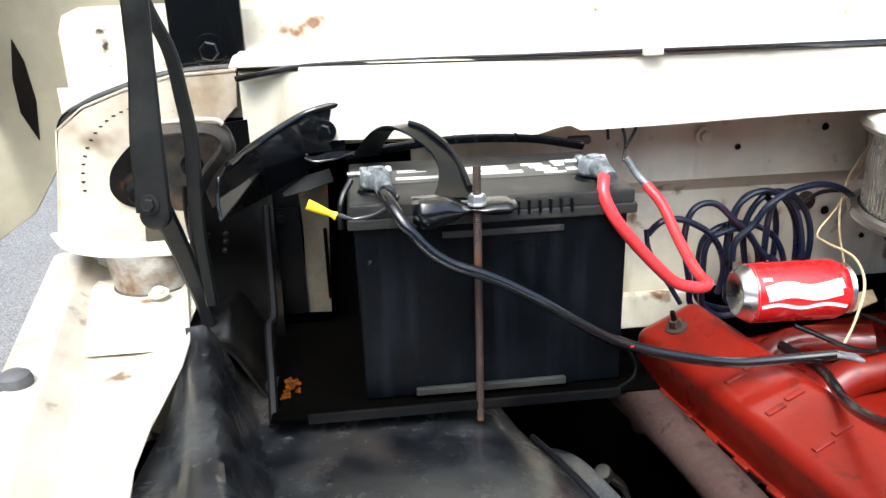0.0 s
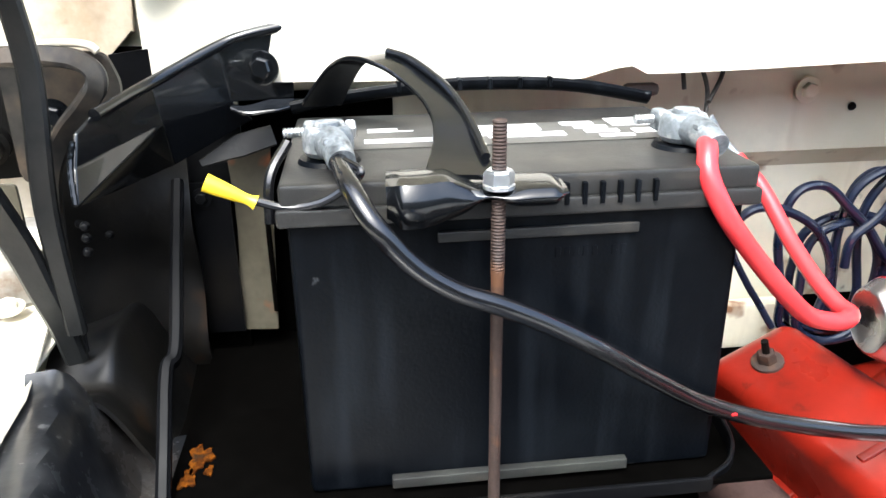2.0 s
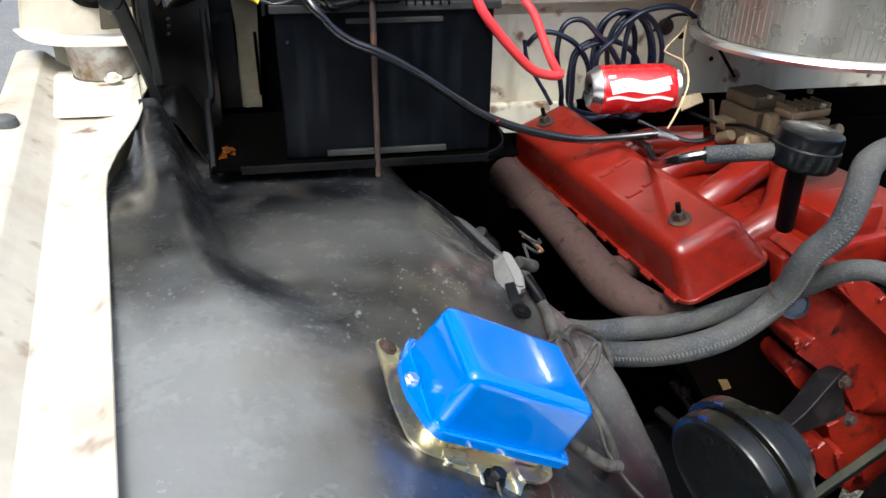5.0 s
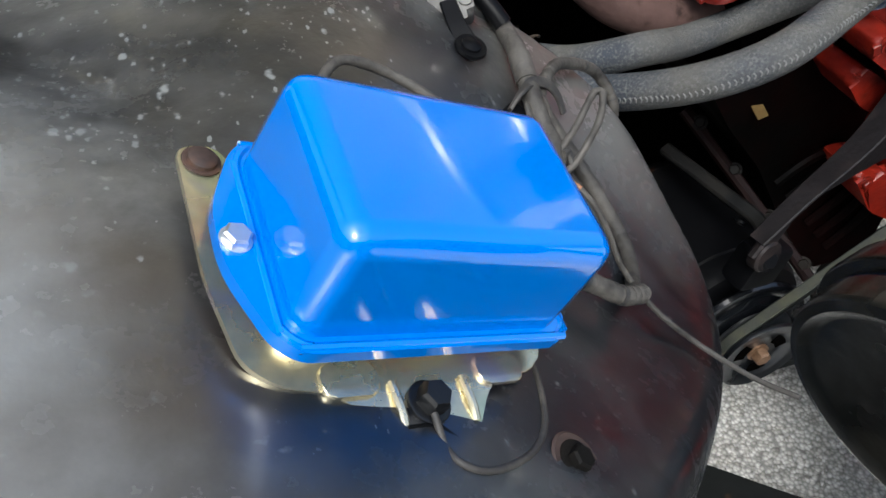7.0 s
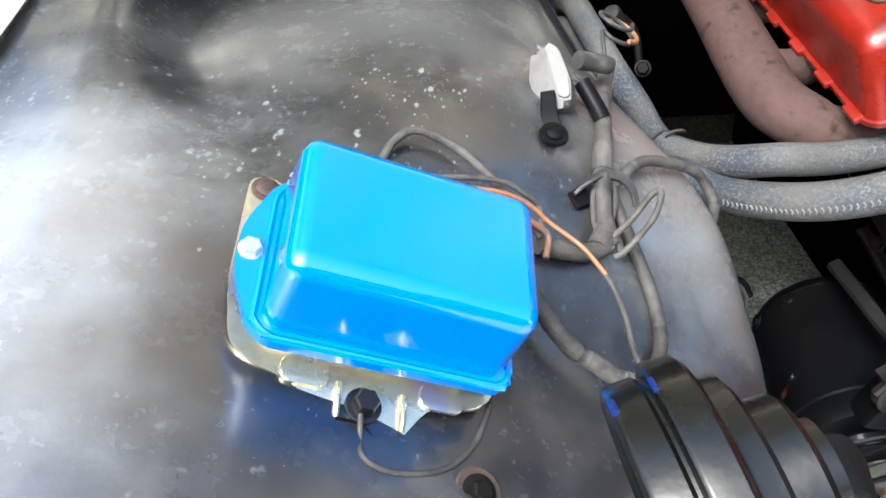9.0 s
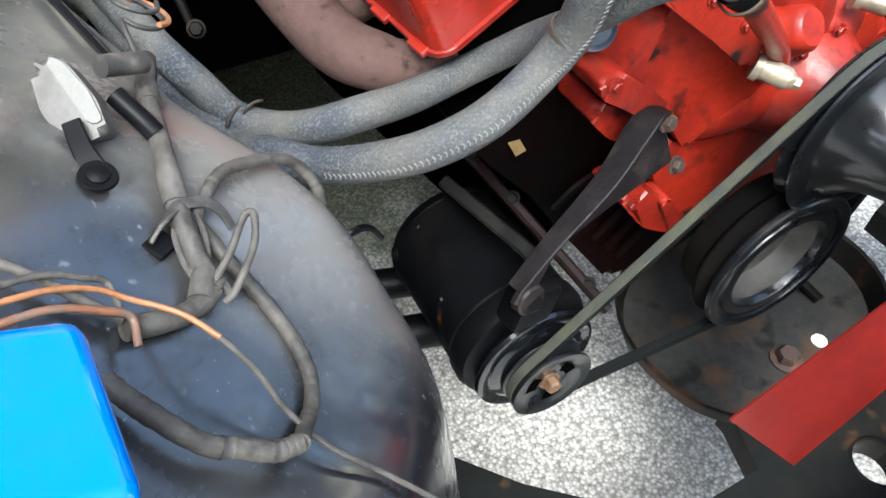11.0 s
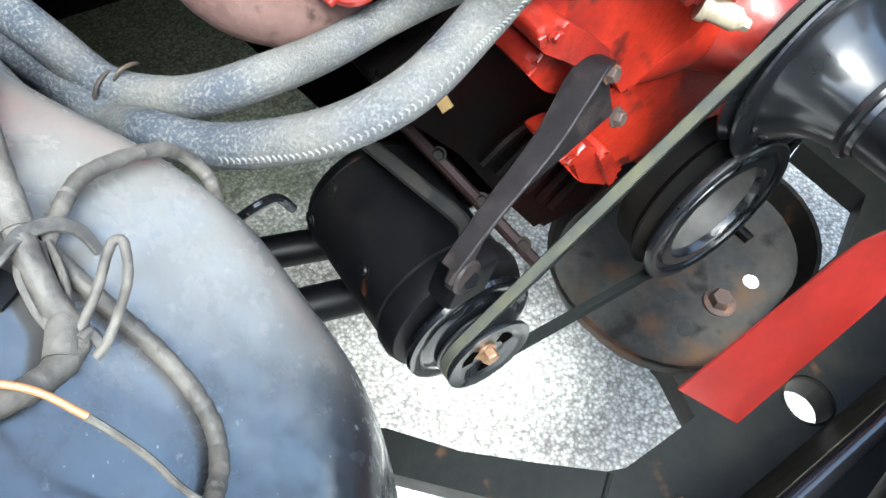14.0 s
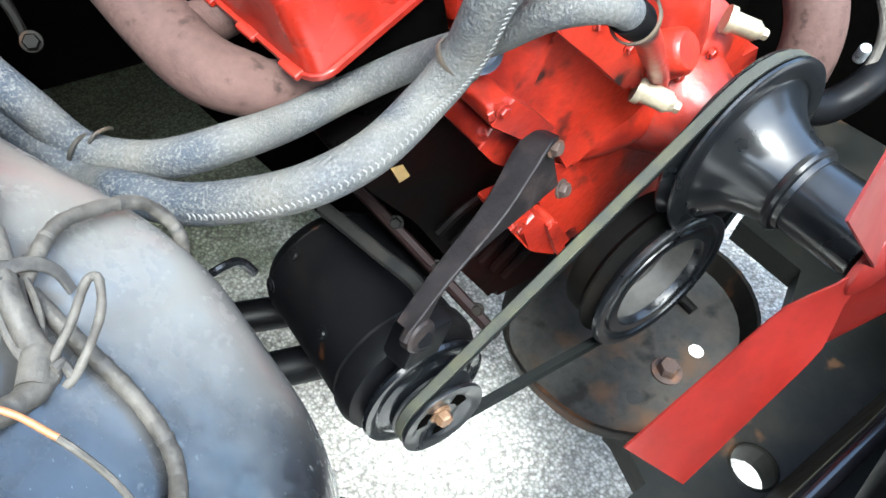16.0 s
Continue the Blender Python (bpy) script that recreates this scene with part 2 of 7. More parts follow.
def ground_nodes(m):
    """Exposed aggregate: pebbles of about a centimetre, each with its own tone; moss tint with the truck's shade
    painted in at the rear, darkened beside the truck against the open light.
    """
    n, l = m.node_tree.nodes, m.node_tree.links
    b = n["Principled BSDF"]
    tc = n.new("ShaderNodeTexCoord")
    v = n.new("ShaderNodeTexVoronoi")
    v.inputs["Scale"].default_value = 165
    l.new(tc.outputs["Object"], v.inputs["Vector"])
    sep = n.new("ShaderNodeSeparateColor")
    l.new(v.outputs["Color"], sep.inputs[0])
    ramp = n.new("ShaderNodeValToRGB")
    ramp.color_ramp.elements[0].color = (0.38, 0.365, 0.33, 1)
    ramp.color_ramp.elements[1].color = (0.78, 0.77, 0.74, 1)
    e = ramp.color_ramp.elements.new(0.55)
    e.color = (0.62, 0.605, 0.565, 1)
    l.new(sep.outputs[0], ramp.inputs[0])
    edge = n.new("ShaderNodeMapRange")
    edge.inputs[1].default_value, edge.inputs[2].default_value = 0.25, 0.75
    edge.inputs[3].default_value, edge.inputs[4].default_value = 1.0, 0.5
    l.new(v.outputs["Distance"], edge.inputs[0])
    mul = n.new("ShaderNodeVectorMath")
    mul.operation = "SCALE"
    l.new(ramp.outputs[0], mul.inputs[0])
    l.new(edge.outputs[0], mul.inputs["Scale"])
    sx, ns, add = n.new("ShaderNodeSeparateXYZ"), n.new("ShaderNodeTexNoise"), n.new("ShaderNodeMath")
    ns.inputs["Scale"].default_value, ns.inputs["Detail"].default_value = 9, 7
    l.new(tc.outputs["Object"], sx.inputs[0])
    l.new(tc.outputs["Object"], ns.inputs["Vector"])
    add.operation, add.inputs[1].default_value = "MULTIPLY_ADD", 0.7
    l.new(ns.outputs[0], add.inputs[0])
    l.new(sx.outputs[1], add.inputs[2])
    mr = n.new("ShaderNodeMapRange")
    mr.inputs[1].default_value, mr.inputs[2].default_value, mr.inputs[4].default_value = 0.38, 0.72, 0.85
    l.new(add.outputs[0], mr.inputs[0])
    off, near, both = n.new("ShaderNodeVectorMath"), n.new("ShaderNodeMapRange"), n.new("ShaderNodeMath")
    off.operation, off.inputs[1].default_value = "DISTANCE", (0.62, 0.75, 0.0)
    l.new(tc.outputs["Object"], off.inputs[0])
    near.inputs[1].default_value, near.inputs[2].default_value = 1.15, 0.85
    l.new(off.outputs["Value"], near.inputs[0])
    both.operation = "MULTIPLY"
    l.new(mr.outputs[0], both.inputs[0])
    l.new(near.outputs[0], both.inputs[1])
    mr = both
    # green tint that also carries the shade under the truck's rear
    moss_shade = n.new("ShaderNodeMix")
    moss_shade.data_type, moss_shade.blend_type = "RGBA", "MULTIPLY"
    l.new(mr.outputs[0], moss_shade.inputs[0])
    l.new(mul.outputs[0], moss_shade.inputs[6])
    moss_shade.inputs[7].default_value = (0.175, 0.205, 0.125, 1)
    # ground beside the truck darkened in colour to tone down open light
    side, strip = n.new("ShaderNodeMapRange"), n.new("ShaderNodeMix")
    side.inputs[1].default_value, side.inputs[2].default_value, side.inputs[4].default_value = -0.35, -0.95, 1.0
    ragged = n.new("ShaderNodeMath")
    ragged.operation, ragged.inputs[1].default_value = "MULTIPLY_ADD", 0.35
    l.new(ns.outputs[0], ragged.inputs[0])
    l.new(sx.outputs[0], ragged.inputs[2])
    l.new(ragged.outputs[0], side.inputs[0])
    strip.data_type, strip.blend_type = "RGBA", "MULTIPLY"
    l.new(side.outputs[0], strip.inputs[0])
    l.new(moss_shade.outputs[2], strip.inputs[6])
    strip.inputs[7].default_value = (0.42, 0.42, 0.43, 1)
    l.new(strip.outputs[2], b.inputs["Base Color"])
    bp = n.new("ShaderNodeBump")
    bp.inputs["Strength"].default_value, bp.inputs["Distance"].default_value, bp.invert = 0.5, 0.006, True
    l.new(v.outputs["Distance"], bp.inputs["Height"])
    l.new(bp.outputs[0], b.inputs["Normal"])


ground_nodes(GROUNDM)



def droplet_nodes(m, scale, size, clump):
    """Pale dried droplets of uneven size, in loose clumps, over the worn paint."""
    n, l = m.node_tree.nodes, m.node_tree.links
    b = n["Principled BSDF"]
    was = b.inputs["Base Color"].links[0].from_socket
    tc, mp = n.new("ShaderNodeTexCoord"), n.new("ShaderNodeMapping")
    mp.inputs["Scale"].default_value = (1.0, 0.55, 1.0)
    mp.inputs["Rotation"].default_value = (0, 0, 0.7)
    l.new(tc.outputs["Object"], mp.inputs[0])
    v, c = n.new("ShaderNodeTexVoronoi"), n.new("ShaderNodeTexNoise")
    v.inputs["Scale"].default_value, c.inputs["Scale"].default_value = scale, clump
    ragged, bend = n.new("ShaderNodeTexNoise"), n.new("ShaderNodeVectorMath")
    ragged.inputs["Scale"].default_value = scale * 1.6
    bend.operation, bend.inputs[1].default_value = "MULTIPLY_ADD", (0.5 / scale,) * 3
    l.new(tc.outputs["Object"], ragged.inputs["Vector"])
    l.new(ragged.outputs["Color"], bend.inputs[0])
    l.new(mp.outputs[0], bend.inputs[2])
    l.new(bend.outputs[0], v.inputs["Vector"])
    l.new(tc.outputs["Object"], c.inputs["Vector"])
    sep = n.new("ShaderNodeSeparateColor")
    l.new(v.outputs["Color"], sep.inputs[0])
    big = n.new("ShaderNodeMapRange")
    big.inputs[1].default_value, big.inputs[2].default_value, big.inputs[3].default_value, big.inputs[4].default_value = 0.50, 1.0, 0.0, size
    l.new(sep.outputs[0], big.inputs[0])
    dens = n.new("ShaderNodeMapRange")
    dens.inputs[1].default_value, dens.inputs[2].default_value = 0.38, 0.55
    l.new(c.outputs[0], dens.inputs[0])
    lim = n.new("ShaderNodeMath")
    lim.operation = "MULTIPLY"
    l.new(big.outputs[0], lim.inputs[0])
    l.new(dens.outputs[0], lim.inputs[1])
    sx, where = n.new("ShaderNodeSeparateXYZ"), n.new("ShaderNodeMapRange")
    l.new(tc.outputs["Object"], sx.inputs[0])
    where.inputs[1].default_value, where.inputs[2].default_value = 0.24, 0.12
    where.inputs[3].default_value = 0.45
    l.new(sx.outputs[0], where.inputs[0])
    part_way = n.new("ShaderNodeMath")
    part_way.operation = "MULTIPLY"
    l.new(lim.outputs[0], part_way.inputs[0])
    l.new(where.outputs[0], part_way.inputs[1])
    ywhere, both = n.new("ShaderNodeMapRange"), n.new("ShaderNodeMath")
    ywhere.inputs[1].default_value, ywhere.inputs[2].default_value = -0.12, -0.24
    l.new(sx.outputs[1], ywhere.inputs[0])
    both.operation = "MULTIPLY"
    l.new(part_way.outputs[0], both.inputs[0])
    l.new(ywhere.outputs[0], both.inputs[1])
    low, thin = n.new("ShaderNodeMapRange"), n.new("ShaderNodeMath")
    low.inputs[1].default_value, low.inputs[2].default_value, low.inputs[3].default_value = -0.52, -0.42, 0.4
    l.new(sx.outputs[1], low.inputs[0])
    thin.operation = "MULTIPLY"
    l.new(both.outputs[0], thin.inputs[0])
    l.new(low.outputs[0], thin.inputs[1])
    lim = thin
    less = n.new("ShaderNodeMath")
    less.operation = "SUBTRACT"
    l.new(lim.outputs[0], less.inputs[0])
    l.new(v.outputs["Distance"], less.inputs[1])
    edge = n.new("ShaderNodeMapRange")
    edge.inputs[1].default_value, edge.inputs[2].default_value, edge.inputs[4].default_value = 0.0, 0.10, 0.7
    l.new(less.outputs[0], edge.inputs[0])
    x = n.new("ShaderNodeMix")
    x.data_type = "RGBA"
    l.new(edge.outputs[0], x.inputs[0])
    l.new(was, x.inputs[6])
    x.inputs[7].default_value = (0.19, 0.20, 0.20, 1)
    l.new(x.outputs[2], b.inputs["Base Color"])


def glare_film_nodes(m):
    """Pale sky glare painted over the low outer part of the apron, dried dust film further in, with ragged edges."""
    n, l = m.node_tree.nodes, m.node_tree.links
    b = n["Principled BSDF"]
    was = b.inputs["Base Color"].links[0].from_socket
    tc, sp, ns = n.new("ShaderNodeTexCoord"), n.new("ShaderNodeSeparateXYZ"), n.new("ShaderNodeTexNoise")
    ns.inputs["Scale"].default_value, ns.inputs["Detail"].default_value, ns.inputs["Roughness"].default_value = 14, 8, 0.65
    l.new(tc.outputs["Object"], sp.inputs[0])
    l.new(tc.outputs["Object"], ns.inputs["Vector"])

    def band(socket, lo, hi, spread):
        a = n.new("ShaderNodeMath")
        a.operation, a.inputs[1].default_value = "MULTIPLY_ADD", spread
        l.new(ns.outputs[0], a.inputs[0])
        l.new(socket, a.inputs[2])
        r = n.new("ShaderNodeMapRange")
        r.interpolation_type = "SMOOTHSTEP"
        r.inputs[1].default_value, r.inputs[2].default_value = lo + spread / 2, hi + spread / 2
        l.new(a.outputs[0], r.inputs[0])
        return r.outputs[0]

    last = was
    # the first entry paints reflected sky as pale colour, the others are dust
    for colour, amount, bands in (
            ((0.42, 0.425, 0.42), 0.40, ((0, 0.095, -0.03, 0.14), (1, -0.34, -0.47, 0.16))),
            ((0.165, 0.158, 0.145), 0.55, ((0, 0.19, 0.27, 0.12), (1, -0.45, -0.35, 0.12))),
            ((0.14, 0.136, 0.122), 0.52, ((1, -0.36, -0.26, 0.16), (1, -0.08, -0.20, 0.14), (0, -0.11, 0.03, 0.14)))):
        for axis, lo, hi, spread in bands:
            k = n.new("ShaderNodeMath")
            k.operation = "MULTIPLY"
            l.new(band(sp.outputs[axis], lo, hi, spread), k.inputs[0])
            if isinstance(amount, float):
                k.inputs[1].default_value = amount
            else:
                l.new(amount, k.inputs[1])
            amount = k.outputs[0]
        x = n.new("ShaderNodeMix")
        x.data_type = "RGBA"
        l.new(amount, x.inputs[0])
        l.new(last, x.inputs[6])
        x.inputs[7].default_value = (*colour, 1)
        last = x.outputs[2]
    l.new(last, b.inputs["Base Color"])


def sheen_nodes(m):
    """Water marks: the gloss of the old paint differs from place to place."""
    n, l = m.node_tree.nodes, m.node_tree.links
    b = n["Principled BSDF"]
    tc, big, fine, mixed, rough, wet = (n.new("ShaderNode" + k) for k in ("TexCoord", "TexNoise", "TexNoise", "Math", "MapRange", "MapRange"))
    big.inputs["Scale"].default_value, big.inputs["Detail"].default_value, big.inputs["Roughness"].default_value = 26, 8, 0.65
    fine.inputs["Scale"].default_value, fine.inputs["Detail"].default_value = 150, 4
    l.new(tc.outputs["Object"], big.inputs["Vector"])
    l.new(tc.outputs["Object"], fine.inputs["Vector"])
    mixed.operation, mixed.inputs[1].default_value = "MULTIPLY_ADD", 0.35
    l.new(fine.outputs[0], mixed.inputs[0])
    l.new(big.outputs[0], mixed.inputs[2])
    for r, lo, hi in ((rough, 0.10, 0.36), (wet, 1.0, 0.55)):
        r.inputs[1].default_value, r.inputs[2].default_value = 0.52, 0.86
        r.inputs[3].default_value, r.inputs[4].default_value = lo, hi
        l.new(mixed.outputs[0], r.inputs[0])
    l.new(rough.outputs[0], b.inputs["Coat Roughness"])
    l.new(wet.outputs[0], b.inputs["Coat Weight"])


sheen_nodes(FENDER)
glare_film_nodes(FENDER)
droplet_nodes(FENDER, 95, 0.27, 7)
droplet_nodes(FENDER, 170, 0.36, 9)
droplet_nodes(FENDER, 330, 0.40, 16)


def streak_nodes(m, colour, amount, stretch, lo, hi):
    """Runs of dirt down the surface."""
    n, l = m.node_tree.nodes, m.node_tree.links
    b = n["Principled BSDF"]
    was = b.inputs["Base Color"].links[0].from_socket
    tc, mp, ns, r, x = (n.new("ShaderNode" + k) for k in ("TexCoord", "Mapping", "TexNoise", "MapRange", "Mix"))
    mp.inputs["Scale"].default_value = stretch
    ns.inputs["Scale"].default_value, ns.inputs["Detail"].default_value = 1.0, 6
    l.new(tc.outputs["Object"], mp.inputs[0])
    l.new(mp.outputs[0], ns.inputs["Vector"])
    r.inputs[1].default_value, r.inputs[2].default_value, r.inputs[4].default_value = lo, hi, amount
    l.new(ns.outputs[0], r.inputs[0])
    x.data_type = "RGBA"
    l.new(r.outputs[0], x.inputs[0])
    l.new(was, x.inputs[6])
    x.inputs[7].default_value = (*colour, 1)
    l.new(x.outputs[2], b.inputs["Base Color"])


streak_nodes(PLASTIC, (0.0085, 0.0102, 0.0132), 0.6, (62, 62, 6), 0.50, 0.72)
streak_nodes(LID, (0.045, 0.039, 0.032), 0.6, (30, 30, 90), 0.55, 0.7)
streak_nodes(RED, (0.05, 0.008, 0.005), 0.75, (26, 26, 60), 0.58, 0.72)
streak_nodes(CREAM, (0.34, 0.27, 0.18), 0.45, (22, 22, 4), 0.58, 0.74)
streak_nodes(CREAM_OLD, (0.34, 0.28, 0.18), 0.5, (26, 26, 5), 0.55, 0.72)
streak_nodes(LEDGE, (0.30, 0.23, 0.16), 0.5, (18, 7, 18), 0.54, 0.72)


# ---- mesh helpers ----
def smooth(me, angle=35):
    for p in me.polygons:
        p.use_smooth = True
    me.set_sharp_from_angle(angle=radians(angle))


def part(name, bm, material, parent=None, label="", angle=35):
    me = bpy.data.meshes.new(name)
    bmesh.ops.recalc_face_normals(bm, faces=bm.faces)
    bm.to_mesh(me)
    bm.free()
    smooth(me, angle)
    for m in (material if isinstance(material, (list, tuple)) else [material]):
        me.materials.append(m)
    ob = new(name, me)
    if len(me.polygons) < 4000:
        even = ob.modifiers.new("even_normals", "WEIGHTED_NORMAL")
        even.keep_sharp = True
    if parent:
        ob.parent = parent
        ob.matrix_parent_inverse = Matrix.Identity(4)
    return tagged(ob, label=label)


def thing(name, label, category, at=None, group="", kind=""):
    ob = new(name)
    ob.empty_display_size = 0.02
    if at is not None:
        ob.matrix_world = at
    return tagged(ob, label, category, group, kind)


def bm_box(size, at=(0, 0, 0), bevel=0.0, seg=2, m=None, bm=None):
    bm = bm or bmesh.new()
    made = bmesh.ops.create_cube(bm, size=1.0)["verts"]
    bmesh.ops.scale(bm, vec=size, verts=made)
    if bevel:
        edges = list({e for v in made for e in v.link_edges})
        made = bmesh.ops.bevel(bm, geom=edges, offset=bevel, segments=seg, profile=0.5, affect="EDGES")["verts"]
        made = list({v for v in made})
    x = Matrix.Translation(at) if m is None else m @ Matrix.Translation(at)
    bmesh.ops.transform(bm, matrix=x, verts=made if not bevel else island(made))
    return bm


def island(verts):
    seen, todo = set(verts), list(verts)
    while todo:
        v = todo.pop()
        for e in v.link_edges:
            o = e.other_vert(v)
            if o not in seen:
                seen.add(o)
                todo.append(o)
    return list(seen)


def bm_lathe(profile, m=None, seg=40, bm=None, closed=False):
    """Profile of (radius, height) turned round local z; ends on the axis where the radius is 0."""
    bm = bm or bmesh.new()
    x = m or Matrix.Identity(4)
    rings = []
    for r, h in profile:
        if r < 1e-6:
            rings.append([bm.verts.new(x @ Vector((0, 0, h)))])
        else:
            rings.append([bm.verts.new(x @ Vector((r * math.cos(a), r * math.sin(a), h)))
                          for a in (2 * math.pi * k / seg for k in range(seg))])
    pairs = list(zip(rings, rings[1:])) + ([(rings[-1], rings[0])] if closed else [])
    for a, b in pairs:
        for k in range(seg):
            j = (k + 1) % seg
            if len(a) == 1 and len(b) == 1:
                continue
            if len(a) == 1:
                bm.faces.new((a[0], b[k], b[j]))
            elif len(b) == 1:
                bm.faces.new((a[k], a[j], b[0]))
            else:
                bm.faces.new((a[k], a[j], b[j], b[k]))
    return bm


def spline(pts, steps=8):
    """Points along a Catmull-Rom curve."""
    p = [Vector(q) for q in pts]
    if len(p) < 3:
        return p
    p = [2 * p[0] - p[1]] + p + [2 * p[-1] - p[-2]]
    out = []
    for a, b, c, d in zip(p, p[1:], p[2:], p[3:]):
        for k in range(steps):
            t = k / steps
            out.append(0.5 * (2 * b + (c - a) * t + (2 * a - 5 * b + 4 * c - d) * t * t + (3 * b - a - 3 * c + d) * t ** 3))
    return out + [p[-2]]


def bm_tube(pts, r, seg=12, steps=8, bm=None, ribs=0.0, pitch=0.006, flat=1.0, up=None):
    """A round (or flattened) tube along the curve; ribs: height of rings round it."""
    bm = bm or bmesh.new()
    path = spline(pts, steps)
    rings, normal = [], None
    for k, q in enumerate(path):
        tan = (path[min(k + 1, len(path) - 1)] - path[max(k - 1, 0)]).normalized()
        if normal is None:
            normal = Vector(up) if up else tan.orthogonal()
        normal = (normal - tan * normal.dot(tan)).normalized()
        side = tan.cross(normal)
        rad = r if not callable(r) else r(k / (len(path) - 1))
        rings.append([bm.verts.new(q + normal * rad * flat * math.cos(a) + side * rad * math.sin(a))
                      for a in (2 * math.pi * j / seg for j in range(seg))])
    for a, b in zip(rings, rings[1:]):
        for j in range(seg):
            i = (j + 1) % seg
            bm.faces.new((a[j], a[i], b[i], b[j]))
    bm.faces.new(rings[0][::-1])
    bm.faces.new(rings[-1])
    return bm


def bm_strip(pts, widths, thick, side, steps=6, bm=None, bevel=True):
    """A flat bar of rectangular section along a curve; side: direction of its width."""
    bm = bm or bmesh.new()
    path = spline(pts, steps)
    n = len(path)
    rings = []
    for k, q in enumerate(path):
        tan = (path[min(k + 1, n - 1)] - path[max(k - 1, 0)]).normalized()
        s = Vector(side)
        s = (s - tan * s.dot(tan)).normalized()
        up = tan.cross(s)
        f = k / (n - 1) * (len(widths) - 1)
        i = min(int(f), len(widths) - 2)
        w = (widths[i] + (widths[i + 1] - widths[i]) * (f - i)) / 2
        h = thick / 2
        c = min(w, h) * 0.5
        sec = [(-w + c, -h), (w - c, -h), (w, -h + c), (w, h - c), (w - c, h), (-w + c, h), (-w, h - c), (-w, -h + c)]
        rings.append([bm.verts.new(q + s * a + up * b) for a, b in sec])
    for a, b in zip(rings, rings[1:]):
        for j in range(8):
            i = (j + 1) % 8
            bm.faces.new((a[j], a[i], b[i], b[j]))
    bm.faces.new(rings[0][::-1])
    bm.faces.new(rings[-1])
    return bm


def bm_sheet(fn, nu, nv, thick, bm=None):
    """A curved sheet of real thickness: fn(a, b) for a, b in 0..1 gives the upper side; it is thickened along its normal."""
    bm = bm or bmesh.new()
    top = [[Vector(fn(i / nu, j / nv)) for j in range(nv + 1)] for i in range(nu + 1)]
    low = []
    for i in range(nu + 1):
        row = []
        for j in range(nv + 1):
            du = top[min(i + 1, nu)][j] - top[max(i - 1, 0)][j]
            dv = top[i][min(j + 1, nv)] - top[i][max(j - 1, 0)]
            nrm = du.cross(dv)
            nrm = nrm.normalized() if nrm.length > 1e-9 else Vector((0, 0, 1))
            row.append(top[i][j] - nrm * thick)
        low.append(row)
    a = [[bm.verts.new(p) for p in row] for row in top]
    b = [[bm.verts.new(p) for p in row] for row in low]
    for i in range(nu):
        for j in range(nv):
            bm.faces.new((a[i][j], a[i + 1][j], a[i + 1][j + 1], a[i][j + 1]))
            bm.faces.new((b[i][j], b[i][j + 1], b[i + 1][j + 1], b[i + 1][j]))
    for i in range(nu):
        bm.faces.new((a[i][0], b[i][0], b[i + 1][0], a[i + 1][0]))
        bm.faces.new((a[i][nv], a[i + 1][nv], b[i + 1][nv], b[i][nv]))
    for j in range(nv):
        bm.faces.new((a[0][j], a[0][j + 1], b[0][j + 1], b[0][j]))
        bm.faces.new((a[nu][j], b[nu][j], b[nu][j + 1], a[nu][j + 1]))
    return bm


def bm_prism(outline, depth, m=None, bevel=0.0, bm=None, seg=2):
    """A plate: the outline (x, y) in local z = 0, thickened by depth along local z."""
    bm = bm or bmesh.new()
    x = m or Matrix.Identity(4)
    low = [bm.verts.new((px, py, 0)) for px, py in outline]
    top = [bm.verts.new((px, py, depth)) for px, py in outline]
    made = low + top
    bm.faces.new(low[::-1])
    up = bm.faces.new(top)
    n = len(outline)
    for k in range(n):
        j = (k + 1) % n
        bm.faces.new((low[k], low[j], top[j], top[k]))
    if bevel:
        bmesh.ops.bevel(bm, geom=list(up.edges), offset=bevel, segments=seg, profile=0.5, affect="EDGES")
        made = island([v for v in made if v.is_valid])
    bmesh.ops.transform(bm, matrix=x, verts=made)
    return bm


def bm_bolt(r, h, m, washer=0.0, bm=None):
    """A hex head on an optional washer, along local z."""
    bm = bm or bmesh.new()
    if washer:
        bm_lathe([(0, 0), (washer, 0), (washer, h * 0.2), (washer * 0.9, h * 0.25), (0, h * 0.25)], m, 24, bm)
    bm_lathe([(0, 0), (r, 0), (r, h * 0.8), (r * 0.82, h), (0, h)], m, 6, bm)
    return bm


def rounded(w, h, r, n=5):
    out = []
    for cx, cy, a0 in ((w / 2 - r, h / 2 - r, 0), (-w / 2 + r, h / 2 - r, 90), (-w / 2 + r, -h / 2 + r, 180), (w / 2 - r, -h / 2 + r, 270)):
        for k in range(n + 1):
            a = radians(a0 + 90 * k / n)
            out.append((cx + r * math.cos(a), cy + r * math.sin(a)))
    return out


def round_poly(pts, r, n=4):
    """The outline with its corners rounded by r."""
    out = []
    for k, p in enumerate(pts):
        a, b, c = Vector(pts[k - 1]), Vector(p), Vector(pts[(k + 1) % len(pts)])
        d0, d1 = (a - b), (c - b)
        q = min(r, d0.length * 0.45, d1.length * 0.45)
        s0, s1 = b + d0.normalized() * q, b + d1.normalized() * q
        for j in range(n + 1):
            t = j / n
            out.append(tuple(s0 * (1 - t) ** 2 + b * 2 * t * (1 - t) + s1 * t * t))
    return out


def along(origin, z, x=None):
    """A frame at origin whose local z points along z and whose local x leans to x."""
    z = Vector(z).normalized()
    x = Vector(x) if x else z.orthogonal()
    x = (x - z * x.dot(z)).normalized()
    y = z.cross(x)
    return Matrix.Translation(origin) @ Matrix((x, y, z)).transposed().to_4x4()


